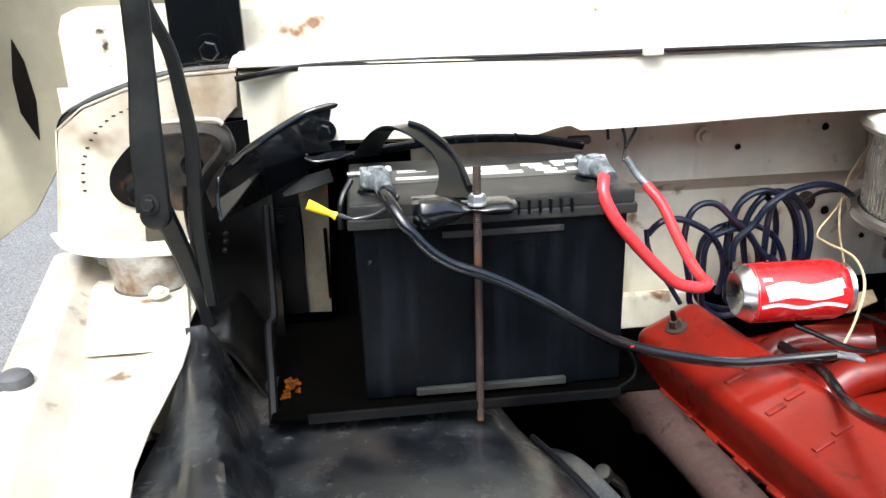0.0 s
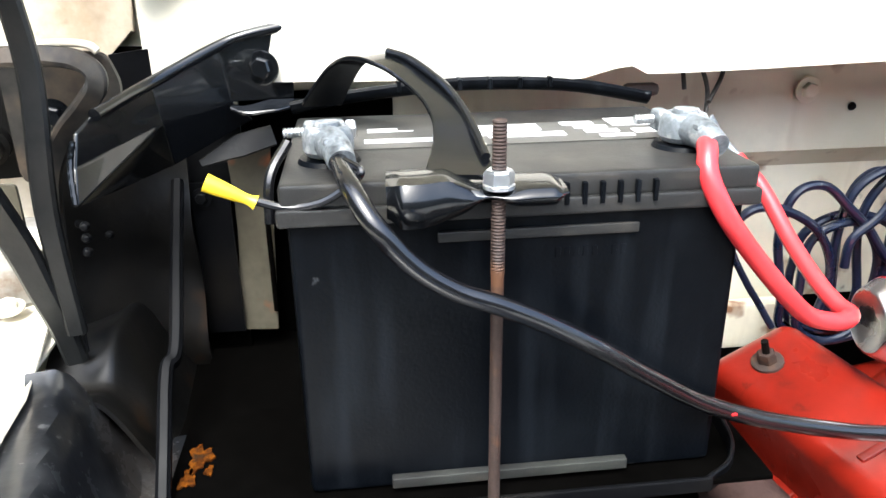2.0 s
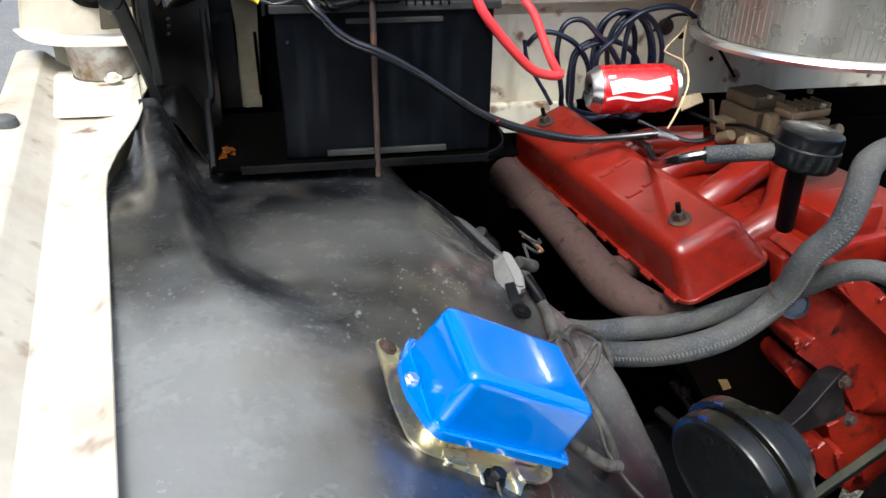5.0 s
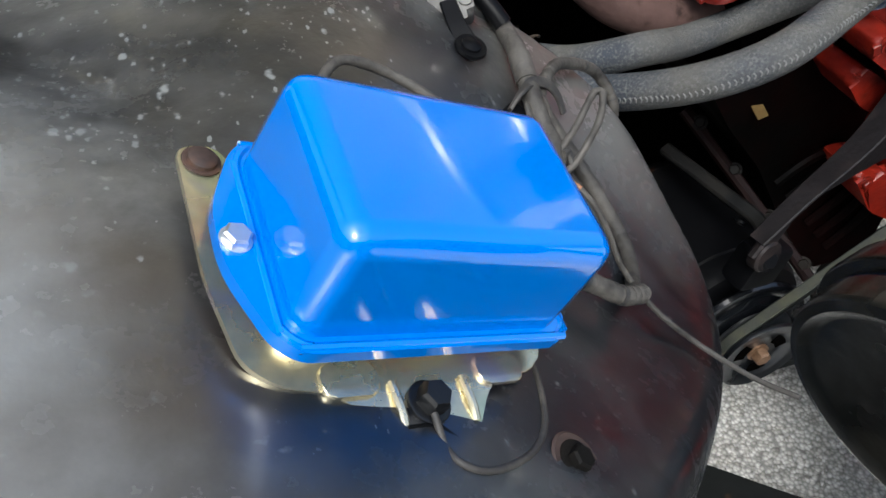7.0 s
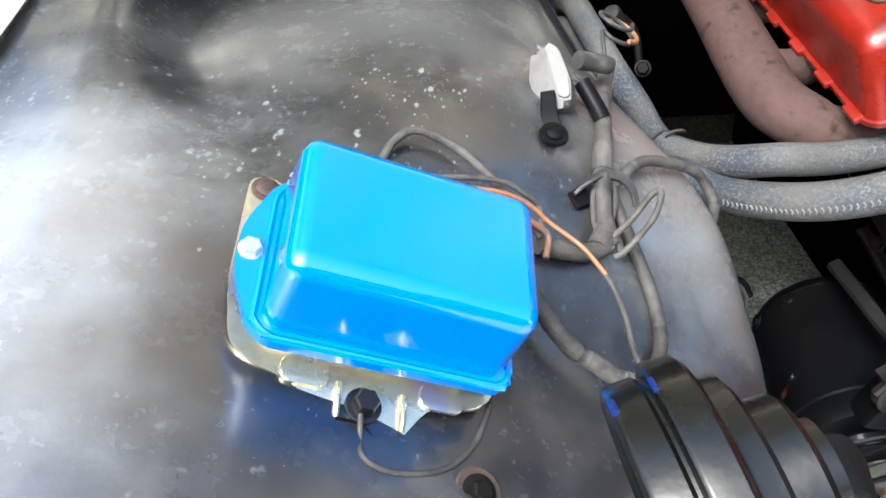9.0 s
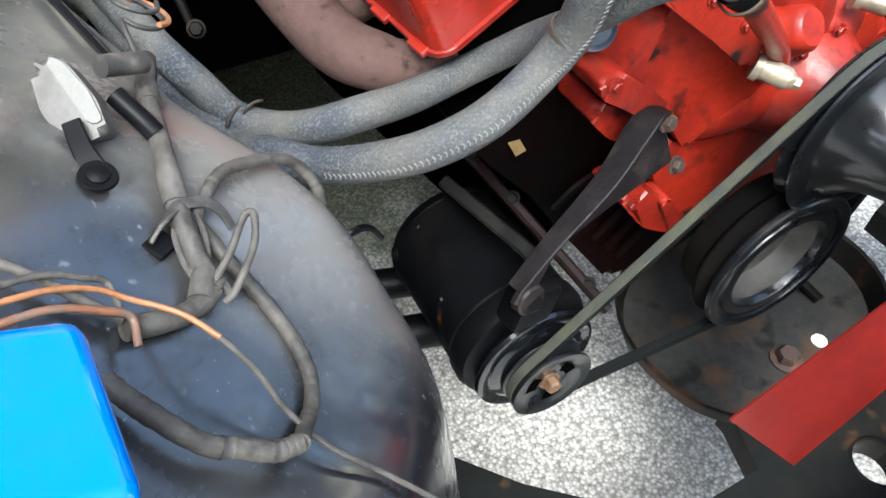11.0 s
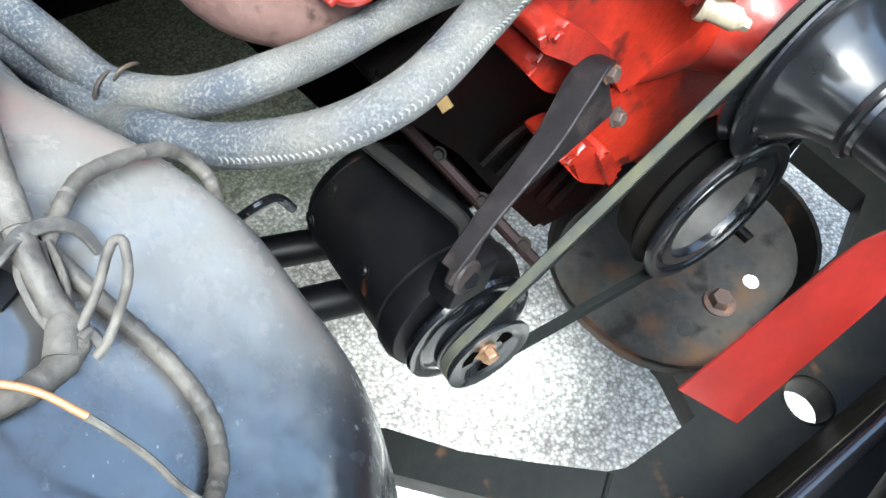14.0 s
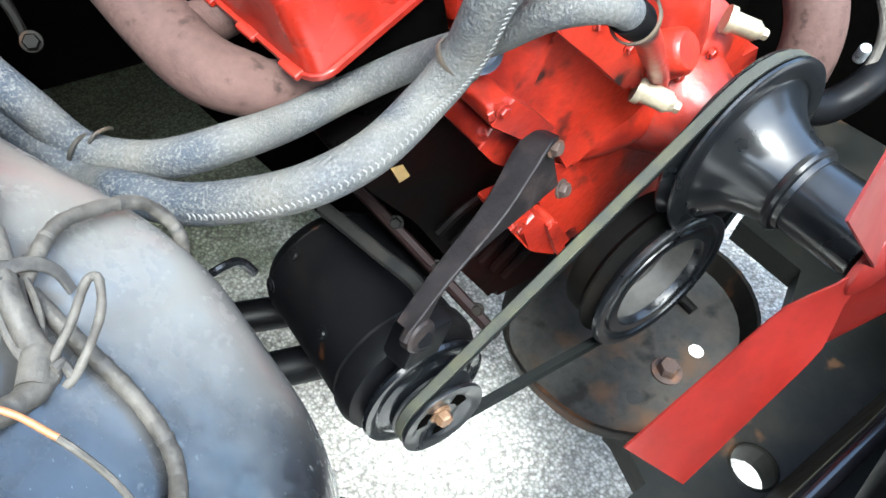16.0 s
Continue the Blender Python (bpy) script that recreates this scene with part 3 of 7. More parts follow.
# the truck's own axes lie 12.5 degrees off the battery's: u across, v to the rear
TURN = Matrix.Rotation(radians(12.5), 4, "Z")


def uv(u, v, z):
    return TURN @ Vector((u, v, z))


def sstep(a, b, x):
    t = max(0.0, min(1.0, (x - a) / (b - a)))
    return t * t * (3 - 2 * t)

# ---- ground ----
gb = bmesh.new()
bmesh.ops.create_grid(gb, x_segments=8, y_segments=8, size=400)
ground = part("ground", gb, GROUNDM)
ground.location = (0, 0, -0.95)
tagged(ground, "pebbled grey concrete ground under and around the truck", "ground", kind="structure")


# ---- inner fender ----
def soft(x, w):
    return w * math.log1p(math.exp(min(30, x / w)))


def fender_edge(v):
    return 0.250 - 0.047 * sstep(-0.40, -0.27, v) - 0.037 * sstep(-0.25, -0.02, v) - min(0.17, 6.0 * max(0.0, -0.45 - v) ** 2)


def fender_z(u, v):
    z0 = -0.024 + 0.048 * sstep(-0.01, -0.33, v)
    zl = 0.060 - 0.006 * sstep(-0.1, -0.5, v)
    u0 = 0.075 - 0.105 * sstep(-0.33, -0.53, v) + 0.05 * sstep(-0.25, -0.05, v)
    slope = 0.75
    ue = fender_edge(v)
    foot = -0.095 + 0.095 * sstep(-0.25, -0.48, v)
    hump = (zl - z0) * sstep(foot, -0.135, u) - 0.020 * sstep(-0.150, -0.172, u) * sstep(-0.25, -0.05, v)
    z = z0 + hump * sstep(0.122, 0.085, v) + 0.030 * sstep(0.07, 0.12, v) * sstep(-0.08, -0.12, u)
    z -= slope * soft(u - u0, 0.018)
    z -= 22.0 * soft(u - ue, 0.005)
    return z


def fender_pt(u, v, up=0.0):
    return uv(u, v, fender_z(u, v) + up)


def seam_u(v):
    return -0.195 + 0.044 * sstep(-0.17, 0.08, v)


def fender_fn(a, b):
    v = 0.125 - 0.965 * b
    s = seam_u(v)
    u = s + (fender_edge(v) + 0.010 - s) * (1 - (1 - a) ** 1.6)
    return uv(u, v, max(fender_z(u, v), -0.42))


inner = thing("inner_fender", "black painted inner fender apron, worn, with pale stains and painted glare", "inner fender", kind="structure")
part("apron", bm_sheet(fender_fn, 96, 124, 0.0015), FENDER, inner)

# ---- outer fender ----
fender = thing("front_fender", "cream painted truck fender with rolled top ledge", "fender")


def outer_fn(a, b):
    # section from the inner seam over the ledge and down the outside
    sec = ((-0.178, 0.066), (-0.186, 0.060), (-0.215, 0.052), (-0.24, 0.053), (-0.256, 0.066), (-0.266, 0.075), (-0.290, 0.078),
           (-0.300, 0.075), (-0.308, 0.062), (-0.33, 0.0), (-0.355, -0.10), (-0.365, -0.22), (-0.365, -0.4))
    f = a * (len(sec) - 1)
    i = min(int(f), len(sec) - 2)
    t = f - i
    u, z = (sec[i][k] + (sec[i + 1][k] - sec[i][k]) * t for k in (0, 1))
    v = 0.36 - 1.5 * b
    return uv(u + (seam_u(v) + 0.182) * sstep(-0.256, -0.178, u), v, z)


for name, a0, a1, steps in (("inner_ledge", 0.0, 4 / 12, 16), ("fender_crown", 4 / 12, 7 / 12, 12), ("fender_side", 7 / 12, 1.0, 20)):
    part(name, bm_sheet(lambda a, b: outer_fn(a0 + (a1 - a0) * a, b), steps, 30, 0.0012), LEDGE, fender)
for x, y in ((-0.239, 0.093), (-0.197, 0.083), (-0.232, -0.133), (-0.225, -0.45)):
    part("ledge_bolt", bm_bolt(0.005, 0.004, Matrix.Translation((x, y, 0.056)), 0.0085), CREAM_OLD, fender)
bumper = thing("rubber_bumper", "grey rubber hood bumper on the fender ledge", "bumper")
part("button", bm_lathe([(0, 0.008), (0.008, 0.008), (0.0125, 0.005), (0.014, 0), (0.014, -0.004)], Matrix.Translation(uv(-0.284, 0.0067, 0.080)), 24),
     mat("grey_rubber", (0.09, 0.09, 0.09), 0.7, var=0.2), bumper)

# ---- firewall and cowl ----
fire = thing("wall_firewall", "cream painted firewall with a pressed horizontal bulge and rust marks", "firewall", kind="structure")


def fire_fn(a, b):
    x, z = -0.32 + 1.75 * a, -0.42 + 0.70 * b
    y = 0.285 - 0.022 * sstep(0.112, 0.13, z) * sstep(1.0, 0.62, x)
    return (x, y, z)


part("panel", bm_sheet(fire_fn, 90, 70, 0.0015), CREAM_OLD, fire)
part("lower_panel", bm_box((0.20, 0.02, 0.05), (0.365, 0.268, -0.050), 0.006), CREAM_OLD, fire)
# the firewall's foot goes near-black where it lies in shade
part("lower_panel", bm_box((0.97, 0.02, 0.05), (0.95, 0.268, -0.050), 0.006), SHADE_BLACK, fire)
part("lower_panel", bm_box((0.28, 0.02, 0.05), (0.125, 0.268, -0.050), 0.006), SHADE_BLACK, fire)
part("toe_board", bm_box((1.45, 0.02, 0.35), (0.71, 0.268, -0.250), 0.006), SHADE_BLACK, fire)
cowl = thing("wall_cowl", "cream painted cowl panel below the windscreen", "cowl", kind="structure")


def cowl_y(x):
    return 0.203 - 0.043 * sstep(-0.1, 0.3, x) - 0.012 * sstep(0.3, 0.9, x)


def cowl_low(x):
    # the near panel tucks up to the seam, the far one hangs a little lower
    if x < 0.2475:
        return 0.2150 + 0.0095 * sstep(0.20, 0.245, x)
    return 0.2185 + 0.008 * sstep(0.25, 0.6, x)


def cowl_fn(a, b):
    x = -0.046 + 1.4 * a
    lo = cowl_low(x)
    if b < 0.06:
        return (x, cowl_y(x) + 0.012 * (1 - b / 0.06), lo + 0.002)
    t = (b - 0.06) / 0.94
    return (x, cowl_y(x) + 0.004 * t, lo + (0.297 - lo) * t)


part("flap", bm_sheet(cowl_fn, 120, 24, 0.0015), CREAM, cowl)


def cowltop_fn(a, b):
    x, t = -0.12 + 1.47 * a, b
    y = cowl_y(x) + 0.006 + 0.42 * t
    return (x, y, 0.300 + 0.05 * t + 0.004 * math.sin(math.pi * min(1, t * 6)))


part("cowl_top", bm_sheet(cowltop_fn, 50, 24, 0.0015), CREAM, cowl)
for k in range(8):
    x = 0.125 + 0.018 * k
    part("vent_slot", bm_prism(rounded(0.004, 0.035, 0.0019), 0.001, Matrix.Translation((x, 0.405 + 0.0015 * k, 0.3312 + 0.0003 * k)) @ Matrix.Rotation(0.12, 4, "X") @ Matrix.Rotation(0.25, 4, "Z")), GREASE, cowl)
seal = thing("cowl_seal", "black rubber weatherstrip along the cowl edge", "seal")
part("strip", bm_tube([(-0.115, 0.215, 0.286), (-0.08, 0.21, 0.292), (-0.03, 0.208, 0.2975), (0.1, 0.193, 0.3), (0.25, 0.165, 0.3015), (0.6, 0.157, 0.302), (1.3, 0.15, 0.303)], 0.0042, 10, flat=0.7), CABLE, seal)
part("clip", bm_box((0.022, 0.012, 0.010), (0.332, 0.158, 0.303), 0.002), CREAM, seal, "cream metal clip")
plate = thing("data_plate", "small cream identification plate riveted to the cowl", "plate")
part("plate_body", bm_box((0.09, 0.0015, 0.042), (0.655, 0.1465, 0.266), 0.0006), CREAM, plate)
for dx in (-0.04, 0.04):
    for dz in (-0.016, 0.016):
        part("rivet", bm_lathe([(0, 0.0012), (0.0022, 0.0006), (0.0025, 0)], along((0.655 + dx, 0.1455, 0.266 + dz), (0, -1, 0)), 10), STEEL, plate)
for dz in (0.010, 0.003, -0.004):
    part("line", bm_box((0.06, 0.0006, 0.0025), (0.655, 0.1456, 0.266 + dz)), GREY, plate)


def wall_bolt(p, r=0.009, material=CREAM_OLD, name="firewall_bolt", label="painted hex bolt with washer in the firewall"):
    t = thing(name, label, "bolt")
    part("head", bm_bolt(r * 0.62, 0.007, along(p, (0, -1, 0)), r), material, t)
    return t


wall_bolt((0.446, 0.257, 0.187), 0.012)
for x, z, r in ((0.494, 0.170, 0.004), (0.61, 0.19, 0.005), (0.70, 0.20, 0.005), (0.64, 0.07, 0.006), (0.7, 0.03, 0.004)):
    h = thing("firewall_plug", "dark plugged hole in the cream firewall", "plug")
    part("plug", bm_lathe([(0, 0.002), (r * 0.8, 0.002), (r, 0)], along((x, 0.2605 if z > 0.12 else 0.2825, z), (0, -1, 0)), 16), GREASE, h)
gr = thing("firewall_grommet", "rusty grommet with bolt in the firewall", "grommet")
part("ring", bm_lathe([(0, 0.006), (0.008, 0.006), (0.013, 0.003), (0.014, 0)], along((0.61, 0.283, 0.085), (0, -1, 0)), 20), RUSTY, gr)

# ---- left rear corner: cream corner panel, hinge and braces ----
corner = thing("wall_corner_panel", "cream painted corner panel between fender and cowl", "panel", kind="structure")


XZ = along((0, 0, 0), (0, -1, 0), (1, 0, 0))
edge = ((-0.345, 0.115), (-0.318, 0.099), (-0.203, 0.085), (-0.150, 0.130), (-0.143, 0.236), (-0.122, 0.251), (-0.118, 0.292), (-0.193, 0.288), (-0.244, 0.275), (-0.290, 0.258), (-0.3215, 0.237), (-0.330, 0.19))
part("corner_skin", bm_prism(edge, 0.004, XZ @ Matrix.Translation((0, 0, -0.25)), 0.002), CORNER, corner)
rim = [(-0.347, 0.10), (-0.334, 0.17), (-0.3245, 0.236), (-0.293, 0.260), (-0.246, 0.277), (-0.193, 0.290), (-0.118, 0.294)]


def ctop_fn(a, b):
    f = a * (len(rim) - 1)
    i = min(int(f), len(rim) - 2)
    x, z = (rim[i][k] + (rim[i + 1][k] - rim[i][k]) * (f - i) for k in (0, 1))
    return (x - 0.02 * b * (1 - a), 0.245 + 0.30 * b, z + 0.012 * b)


part("corner_top", bm_sheet(ctop_fn, 36, 8, 0.002), CORNER, corner)
part("opening_seal", bm_tube([(x, 0.262, z + 0.002) for x, z in rim], 0.0035, 8), CABLE, corner, "black rubber edge of the hood opening")
for k in range(15):
    a = radians(182 - 92 * k / 14)
    part("weld_mark", bm_box((0.004, 0.0015, 0.0016), (-0.222 + 0.083 * math.cos(a), 0.2455, 0.168 + 0.090 * math.sin(a)), 0.0004), GREASE, corner)
part("corner_ledge", bm_strip([(-0.335, 0.26, 0.112), (-0.305, 0.215, 0.109), (-0.26, 0.190, 0.108), (-0.21, 0.185, 0.108), (-0.165, 0.19, 0.108)], (0.045, 0.045), 0.004, (0.2, 0.9, 0)), CREAM, corner)
part("corner_side", bm_sheet(lambda a, b: (-0.115 + 0.07 * a, 0.235 - 0.03 * a, 0.20 + 0.092 * b), 6, 6, 0.0015), CREAM_OLD, corner)
part("post", bm_lathe([(0.034, 0.034), (0.039, 0.040), (0.043, 0.060), (0.047, 0.085), (0.049, 0.106), (0.0, 0.107)], Matrix.Translation((-0.232, 0.208, 0)), 36), mat("galvanised_grey", (0.40, 0.40, 0.385), 0.35, metal=0.4, var=0.2, dust=((0.16, 0.10, 0.06), 20, 0.5, 0.7), spots=[((0.06, 0.035, 0.02), 26, 0.62, 0.72)]), corner)
# dark ring painted as rust and shadow where the post stands
part("post_foot", bm_lathe([(0.036, 0.050), (0.0475, 0.055), (0.0465, 0.061), (0.042, 0.063)], Matrix.Translation((-0.232, 0.208, 0)), 36), GRIMY_SHADE, corner, "grimy shadow rim round the post's foot")

pocket = thing("hinge_pocket", "dark greasy hinge pocket in the corner panel", "pocket")
part("pocket_plate", bm_prism(round_poly([(-0.238, 0.222), (-0.258, 0.204), (-0.273, 0.186), (-0.277, 0.163), (-0.265, 0.146), (-0.245, 0.140), (-0.212, 0.142), (-0.205, 0.215)], 0.010), 0.003, XZ @ Matrix.Translation((0, 0, -0.2455))), GREASE, pocket)
part("pin", bm_lathe([(0, 0.06), (0.009, 0.06), (0.012, 0.056), (0.012, 0.02), (0.016, 0.018), (0.016, 0), (0, 0)], along((-0.243, 0.243, 0.170), (0.25, -1, 0)), 24), GREASE, pocket)
part("lower_plate", bm_prism(round_poly([(-0.206, 0.170), (-0.178, 0.168), (-0.178, 0.138), (-0.210, 0.136)], 0.003), 0.003, XZ @ Matrix.Translation((0, 0, -0.125)), 0.001), GRIMY_SHADE, pocket)
part("plate_bolt", bm_bolt(0.004, 0.004, along((-0.193, 0.122, 0.157), (0, -1, 0)), 0.006), GRIMY_SHADE, pocket)

HINGE = mat("worn_grey_black_hinge_paint", (0.0070, 0.0074, 0.0074), 0.45, coat=0.15, var=0.45, scale=18, bump=0.0015, bump_scale=60, dust=((0.017, 0.0155, 0.0135), 14, 0.48, 0.70), spots=[((0.004, 0.0042, 0.0045), 26, 0.55, 0.68)], spec=0.3, coat_rough=0.2)
SADDLE_WORN = mat("worn_brown_grey_steel", (0.026, 0.024, 0.021), 0.45, metal=0.2, var=0.4, scale=24, dust=((0.075, 0.055, 0.038), 20, 0.46, 0.66), spots=[((0.010, 0.0095, 0.009), 30, 0.55, 0.68)], spec=0.3)
hinge = thing("hinge_linkage", "black steel hood hinge with long worn arms", "hinge")
part("front_arm", bm_strip([(-0.150, 0.06, 0.62), (-0.162, 0.055, 0.45), (-0.167, 0.05, 0.325), (-0.171, 0.042, 0.254), (-0.174, 0.04, 0.190)], (0.024, 0.024, 0.022, 0.028, 0.030), 0.008, (1, 0.1, 0)), HINGE, hinge)
part("arm_eye", bm_lathe([(0, 0.010), (0.010, 0.010), (0.0130, 0.008), (0.0140, 0.0), (0, -0.001)], along((-0.1735, 0.046, 0.186), (0, -1, 0.1)), 28), HINGE, hinge)
part("rear_arm", bm_strip([(-0.20, 0.11, 0.46), (-0.168, 0.1, 0.366), (-0.154, 0.1, 0.326), (-0.149, 0.1, 0.285), (-0.146, 0.1, 0.236), (-0.149, 0.09, 0.159), (-0.146, 0.09, 0.075)], (0.012, 0.012, 0.013, 0.014, 0.014, 0.012), 0.008, (1, 0.1, 0)), HINGE, hinge)
part("loop_bar", bm_strip([(-0.185, 0.145, 0.246), (-0.162, 0.143, 0.2465), (-0.146, 0.140, 0.2465), (-0.130, 0.136, 0.2440), (-0.1205, 0.133, 0.2375), (-0.1195, 0.131, 0.2290), (-0.1260, 0.130, 0.2195), (-0.1405, 0.128, 0.2030), (-0.1515, 0.127, 0.1865), (-0.1575, 0.126, 0.1680), (-0.1600, 0.125, 0.1450), (-0.1605, 0.123, 0.1210), (-0.1600, 0.121, 0.0960), (-0.1585, 0.118, 0.0700), (-0.1570, 0.113, 0.0480)], (0.013, 0.013, 0.014, 0.013, 0.012), 0.007, (0.75, 0.2, 0.6)), SADDLE_WORN, hinge)
part("lower_arm", bm_strip([(-0.178, 0.058, 0.200), (-0.174, 0.070, 0.178), (-0.1675, 0.085, 0.139), (-0.1610, 0.088, 0.108), (-0.1555, 0.092, 0.080), (-0.152, 0.095, 0.052)], (0.022, 0.020, 0.018, 0.016, 0.014), 0.010, (1, 0.1, 0.3)), HINGE, hinge)
part("pivot_bolt", bm_bolt(0.006, 0.006, along((-0.176, 0.036, 0.198), (0, -1, 0.1)), 0.009), HINGE, hinge)
part("back_plate", bm_prism(round_poly([(-0.195, 0.155), (-0.150, 0.150), (-0.128, 0.185), (-0.116, 0.222), (-0.124, 0.245), (-0.195, 0.248)], 0.008), 0.005, XZ @ Matrix.Translation((0, 0, -0.177)), 0.0015), SADDLE_WORN, hinge)
part("plate_lip", bm_tube([(-0.19, 0.168, 0.2505), (-0.15, 0.166, 0.2520), (-0.132, 0.165, 0.2505), (-0.126, 0.165, 0.246)], 0.0045, 10, flat=0.6, up=(0, 0, 1)), CORNER, hinge, "cream painted upper lip")
part("plate_bolt", bm_bolt(0.007, 0.006, along((-0.164, 0.1705, 0.203), (0, -1, 0)), 0.012), GLOSS, hinge)
part("hood_bracket", bm_box((0.085, 0.01, 0.19), (-0.155, 0.30, 0.385), 0.003), GLOSS, hinge)
part("bracket_bolt", bm_bolt(0.012, 0.009, along((-0.153, 0.294, 0.312), (0, -1, 0)), 0.02), GLOSS, hinge)

brace = thing("cowl_brace", "black painted pressed steel brace from cowl to hinge", "brace")


def bm_plate(verts, faces, thick, bevel=0.0012):
    """A folded plate: flat facets that share their edges, thickened backwards."""
    bm = bmesh.new()
    vs = [bm.verts.new(p) for p in verts]
    for f in faces:
        bm.faces.new([vs[k] for k in f])
    bmesh.ops.recalc_face_normals(bm, faces=bm.faces)
    if sum(f.normal.y for f in bm.faces) > 0:
        bmesh.ops.reverse_faces(bm, faces=bm.faces)
    bmesh.ops.solidify(bm, geom=bm.faces[:], thickness=thick)
    bmesh.ops.bevel(bm, geom=bm.edges[:], offset=bevel, segments=2, profile=0.5, affect="EDGES", clamp_overlap=True)
    return bm


BRACE = [(-0.0005, 0.203, 0.2583), (-0.0517, 0.190, 0.2455), (-0.0931, 0.157, 0.2262), (-0.1160, 0.105, 0.2154), (-0.1219, 0.088, 0.2075), (-0.1235, 0.080, 0.1877),
         (-0.1202, 0.062, 0.1691), (-0.0897, 0.160, 0.1969), (-0.0015, 0.203, 0.2039), (-0.0462, 0.193, 0.2039), (-0.0327, 0.200, 0.1893), (-0.0897, 0.178, 0.1621), (-0.1190, 0.138, 0.1573)]
part("web", bm_plate(BRACE, [(0, 1, 9, 8), (1, 2, 7, 9), (2, 3, 7), (3, 4, 5, 7), (5, 6, 7), (7, 6, 12, 11), (9, 7, 11, 10)], 0.003, 0.0025), GLOSS, brace, angle=50)
part("top_flange", bm_tube([(0.0, 0.2045, 0.2570), (-0.03, 0.198, 0.2515), (-0.0517, 0.1915, 0.2445), (-0.0926, 0.1565, 0.2254), (-0.1143, 0.1015, 0.2153)], 0.0042, 12), GLOSS, brace)
part("flange", bm_strip([(0.004, 0.196, 0.2025), (-0.016, 0.187, 0.2015), (-0.034, 0.181, 0.2000), (-0.046, 0.182, 0.2020)], (0.008, 0.022, 0.014, 0.004), 0.003, (0.2, 1, 0.2)), GLOSS, brace)
part("brace_bolt", bm_bolt(0.0080, 0.007, along((-0.022, 0.1955, 0.228), (-0.3, -1, 0.05)), 0.0125), GLOSS, brace)
part("hinge_weld", bm_tube([(-0.1215, 0.078, 0.205), (-0.1235, 0.072, 0.190), (-0.1195, 0.058, 0.172)], lambda k: 0.0018 + 0.0003 * math.sin(60 * k), 8), GLOSS, brace)
# dark strip modelled for the shade beneath the brace
shade = thing("brace_shade", "near-black strip put in as shade below the cowl brace", "brace")
part("rib", bm_strip([(-0.020, 0.205, 0.176), (-0.045, 0.200, 0.170), (-0.075, 0.196, 0.158)], (0.016, 0.018, 0.006), 0.003, (0, 0.35, 1)), PILLAR, shade)

backing = thing("wall_side_cowl", "dark greasy side panel behind the battery tray, shade in its black", "panel", kind="structure")
# flat black sheet put in as the shade of the gap
part("gap_shade", bm_prism([(-0.147, 0.10), (-0.05, 0.12), (-0.047, 0.247), (-0.14, 0.236)], 0.003, XZ @ Matrix.Translation((0, 0, -0.236))), BLACK_SATIN, backing)
# side panel, edge, back and floor carry the corner's shade as colour
part("side_panel", bm_sheet(lambda a, b: (-0.16 + 0.10 * a, 0.255 - 0.02 * a, -0.06 + 0.30 * b), 10, 10, 0.002), SHADE_BLACK, backing)
# cream strip whose colour holds both dirt and the corner's shade
part("cream_strip", bm_sheet(lambda a, b: (-0.0705 + 0.008 * b + 0.036 * a + 0.006 * math.sin(math.pi * b) * (1 - a), 0.232 - 0.004 * a, -0.002 + 0.165 * b), 8, 14, 0.002), GRIMY_SHADE, backing)
part("slotted_edge", bm_box((0.004, 0.006, 0.090), (-0.034, 0.226, 0.062), 0.001), SHADE_BLACK, backing)

part("back_panel", bm_box((0.13, 0.006, 0.24), (0.010, 0.262, 0.08), 0.001), SHADE_BLACK, backing)
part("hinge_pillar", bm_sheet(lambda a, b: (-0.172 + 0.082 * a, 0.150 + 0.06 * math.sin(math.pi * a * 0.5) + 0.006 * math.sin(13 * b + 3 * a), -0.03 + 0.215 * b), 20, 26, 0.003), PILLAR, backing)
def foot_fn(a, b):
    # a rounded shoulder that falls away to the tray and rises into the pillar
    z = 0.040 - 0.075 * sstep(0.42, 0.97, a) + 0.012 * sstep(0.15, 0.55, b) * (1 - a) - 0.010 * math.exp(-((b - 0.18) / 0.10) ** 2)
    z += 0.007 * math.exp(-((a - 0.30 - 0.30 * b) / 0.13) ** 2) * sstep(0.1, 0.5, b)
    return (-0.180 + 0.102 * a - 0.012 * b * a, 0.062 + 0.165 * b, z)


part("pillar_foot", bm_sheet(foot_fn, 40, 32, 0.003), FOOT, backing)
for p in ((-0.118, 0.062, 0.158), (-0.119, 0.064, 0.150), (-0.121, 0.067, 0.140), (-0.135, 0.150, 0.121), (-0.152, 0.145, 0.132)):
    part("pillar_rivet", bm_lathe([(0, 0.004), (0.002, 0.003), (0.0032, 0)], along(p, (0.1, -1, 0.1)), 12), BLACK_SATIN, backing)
part("floor_plate", bm_sheet(lambda a, b: (-0.20 + 0.28 * a, 0.10 + 0.19 * b, -0.024 + 0.004 * b), 4, 4, 0.003), SHADE_BLACK, backing)
part("pillar_bolt", bm_bolt(0.007, 0.007, along((-0.214, 0.150, 0.068), (0, -0.2, 1)), 0.011), CREAM_OLD, backing)
stain = thing("cream_flange", "cream fender flange behind the hinge foot", "flange", kind="structure")
part("flange_plate", bm_sheet(lambda a, b: (-0.30 + 0.13 * a, 0.03 + 0.19 * b, 0.058 + 0.004 * b), 6, 6, 0.002), CREAM_OLD, stain)

# plain closing walls that keep light out: cab behind the firewall, far side of the bay
cab = thing("wall_cab", "plain cab body behind the firewall", "wall", kind="structure")
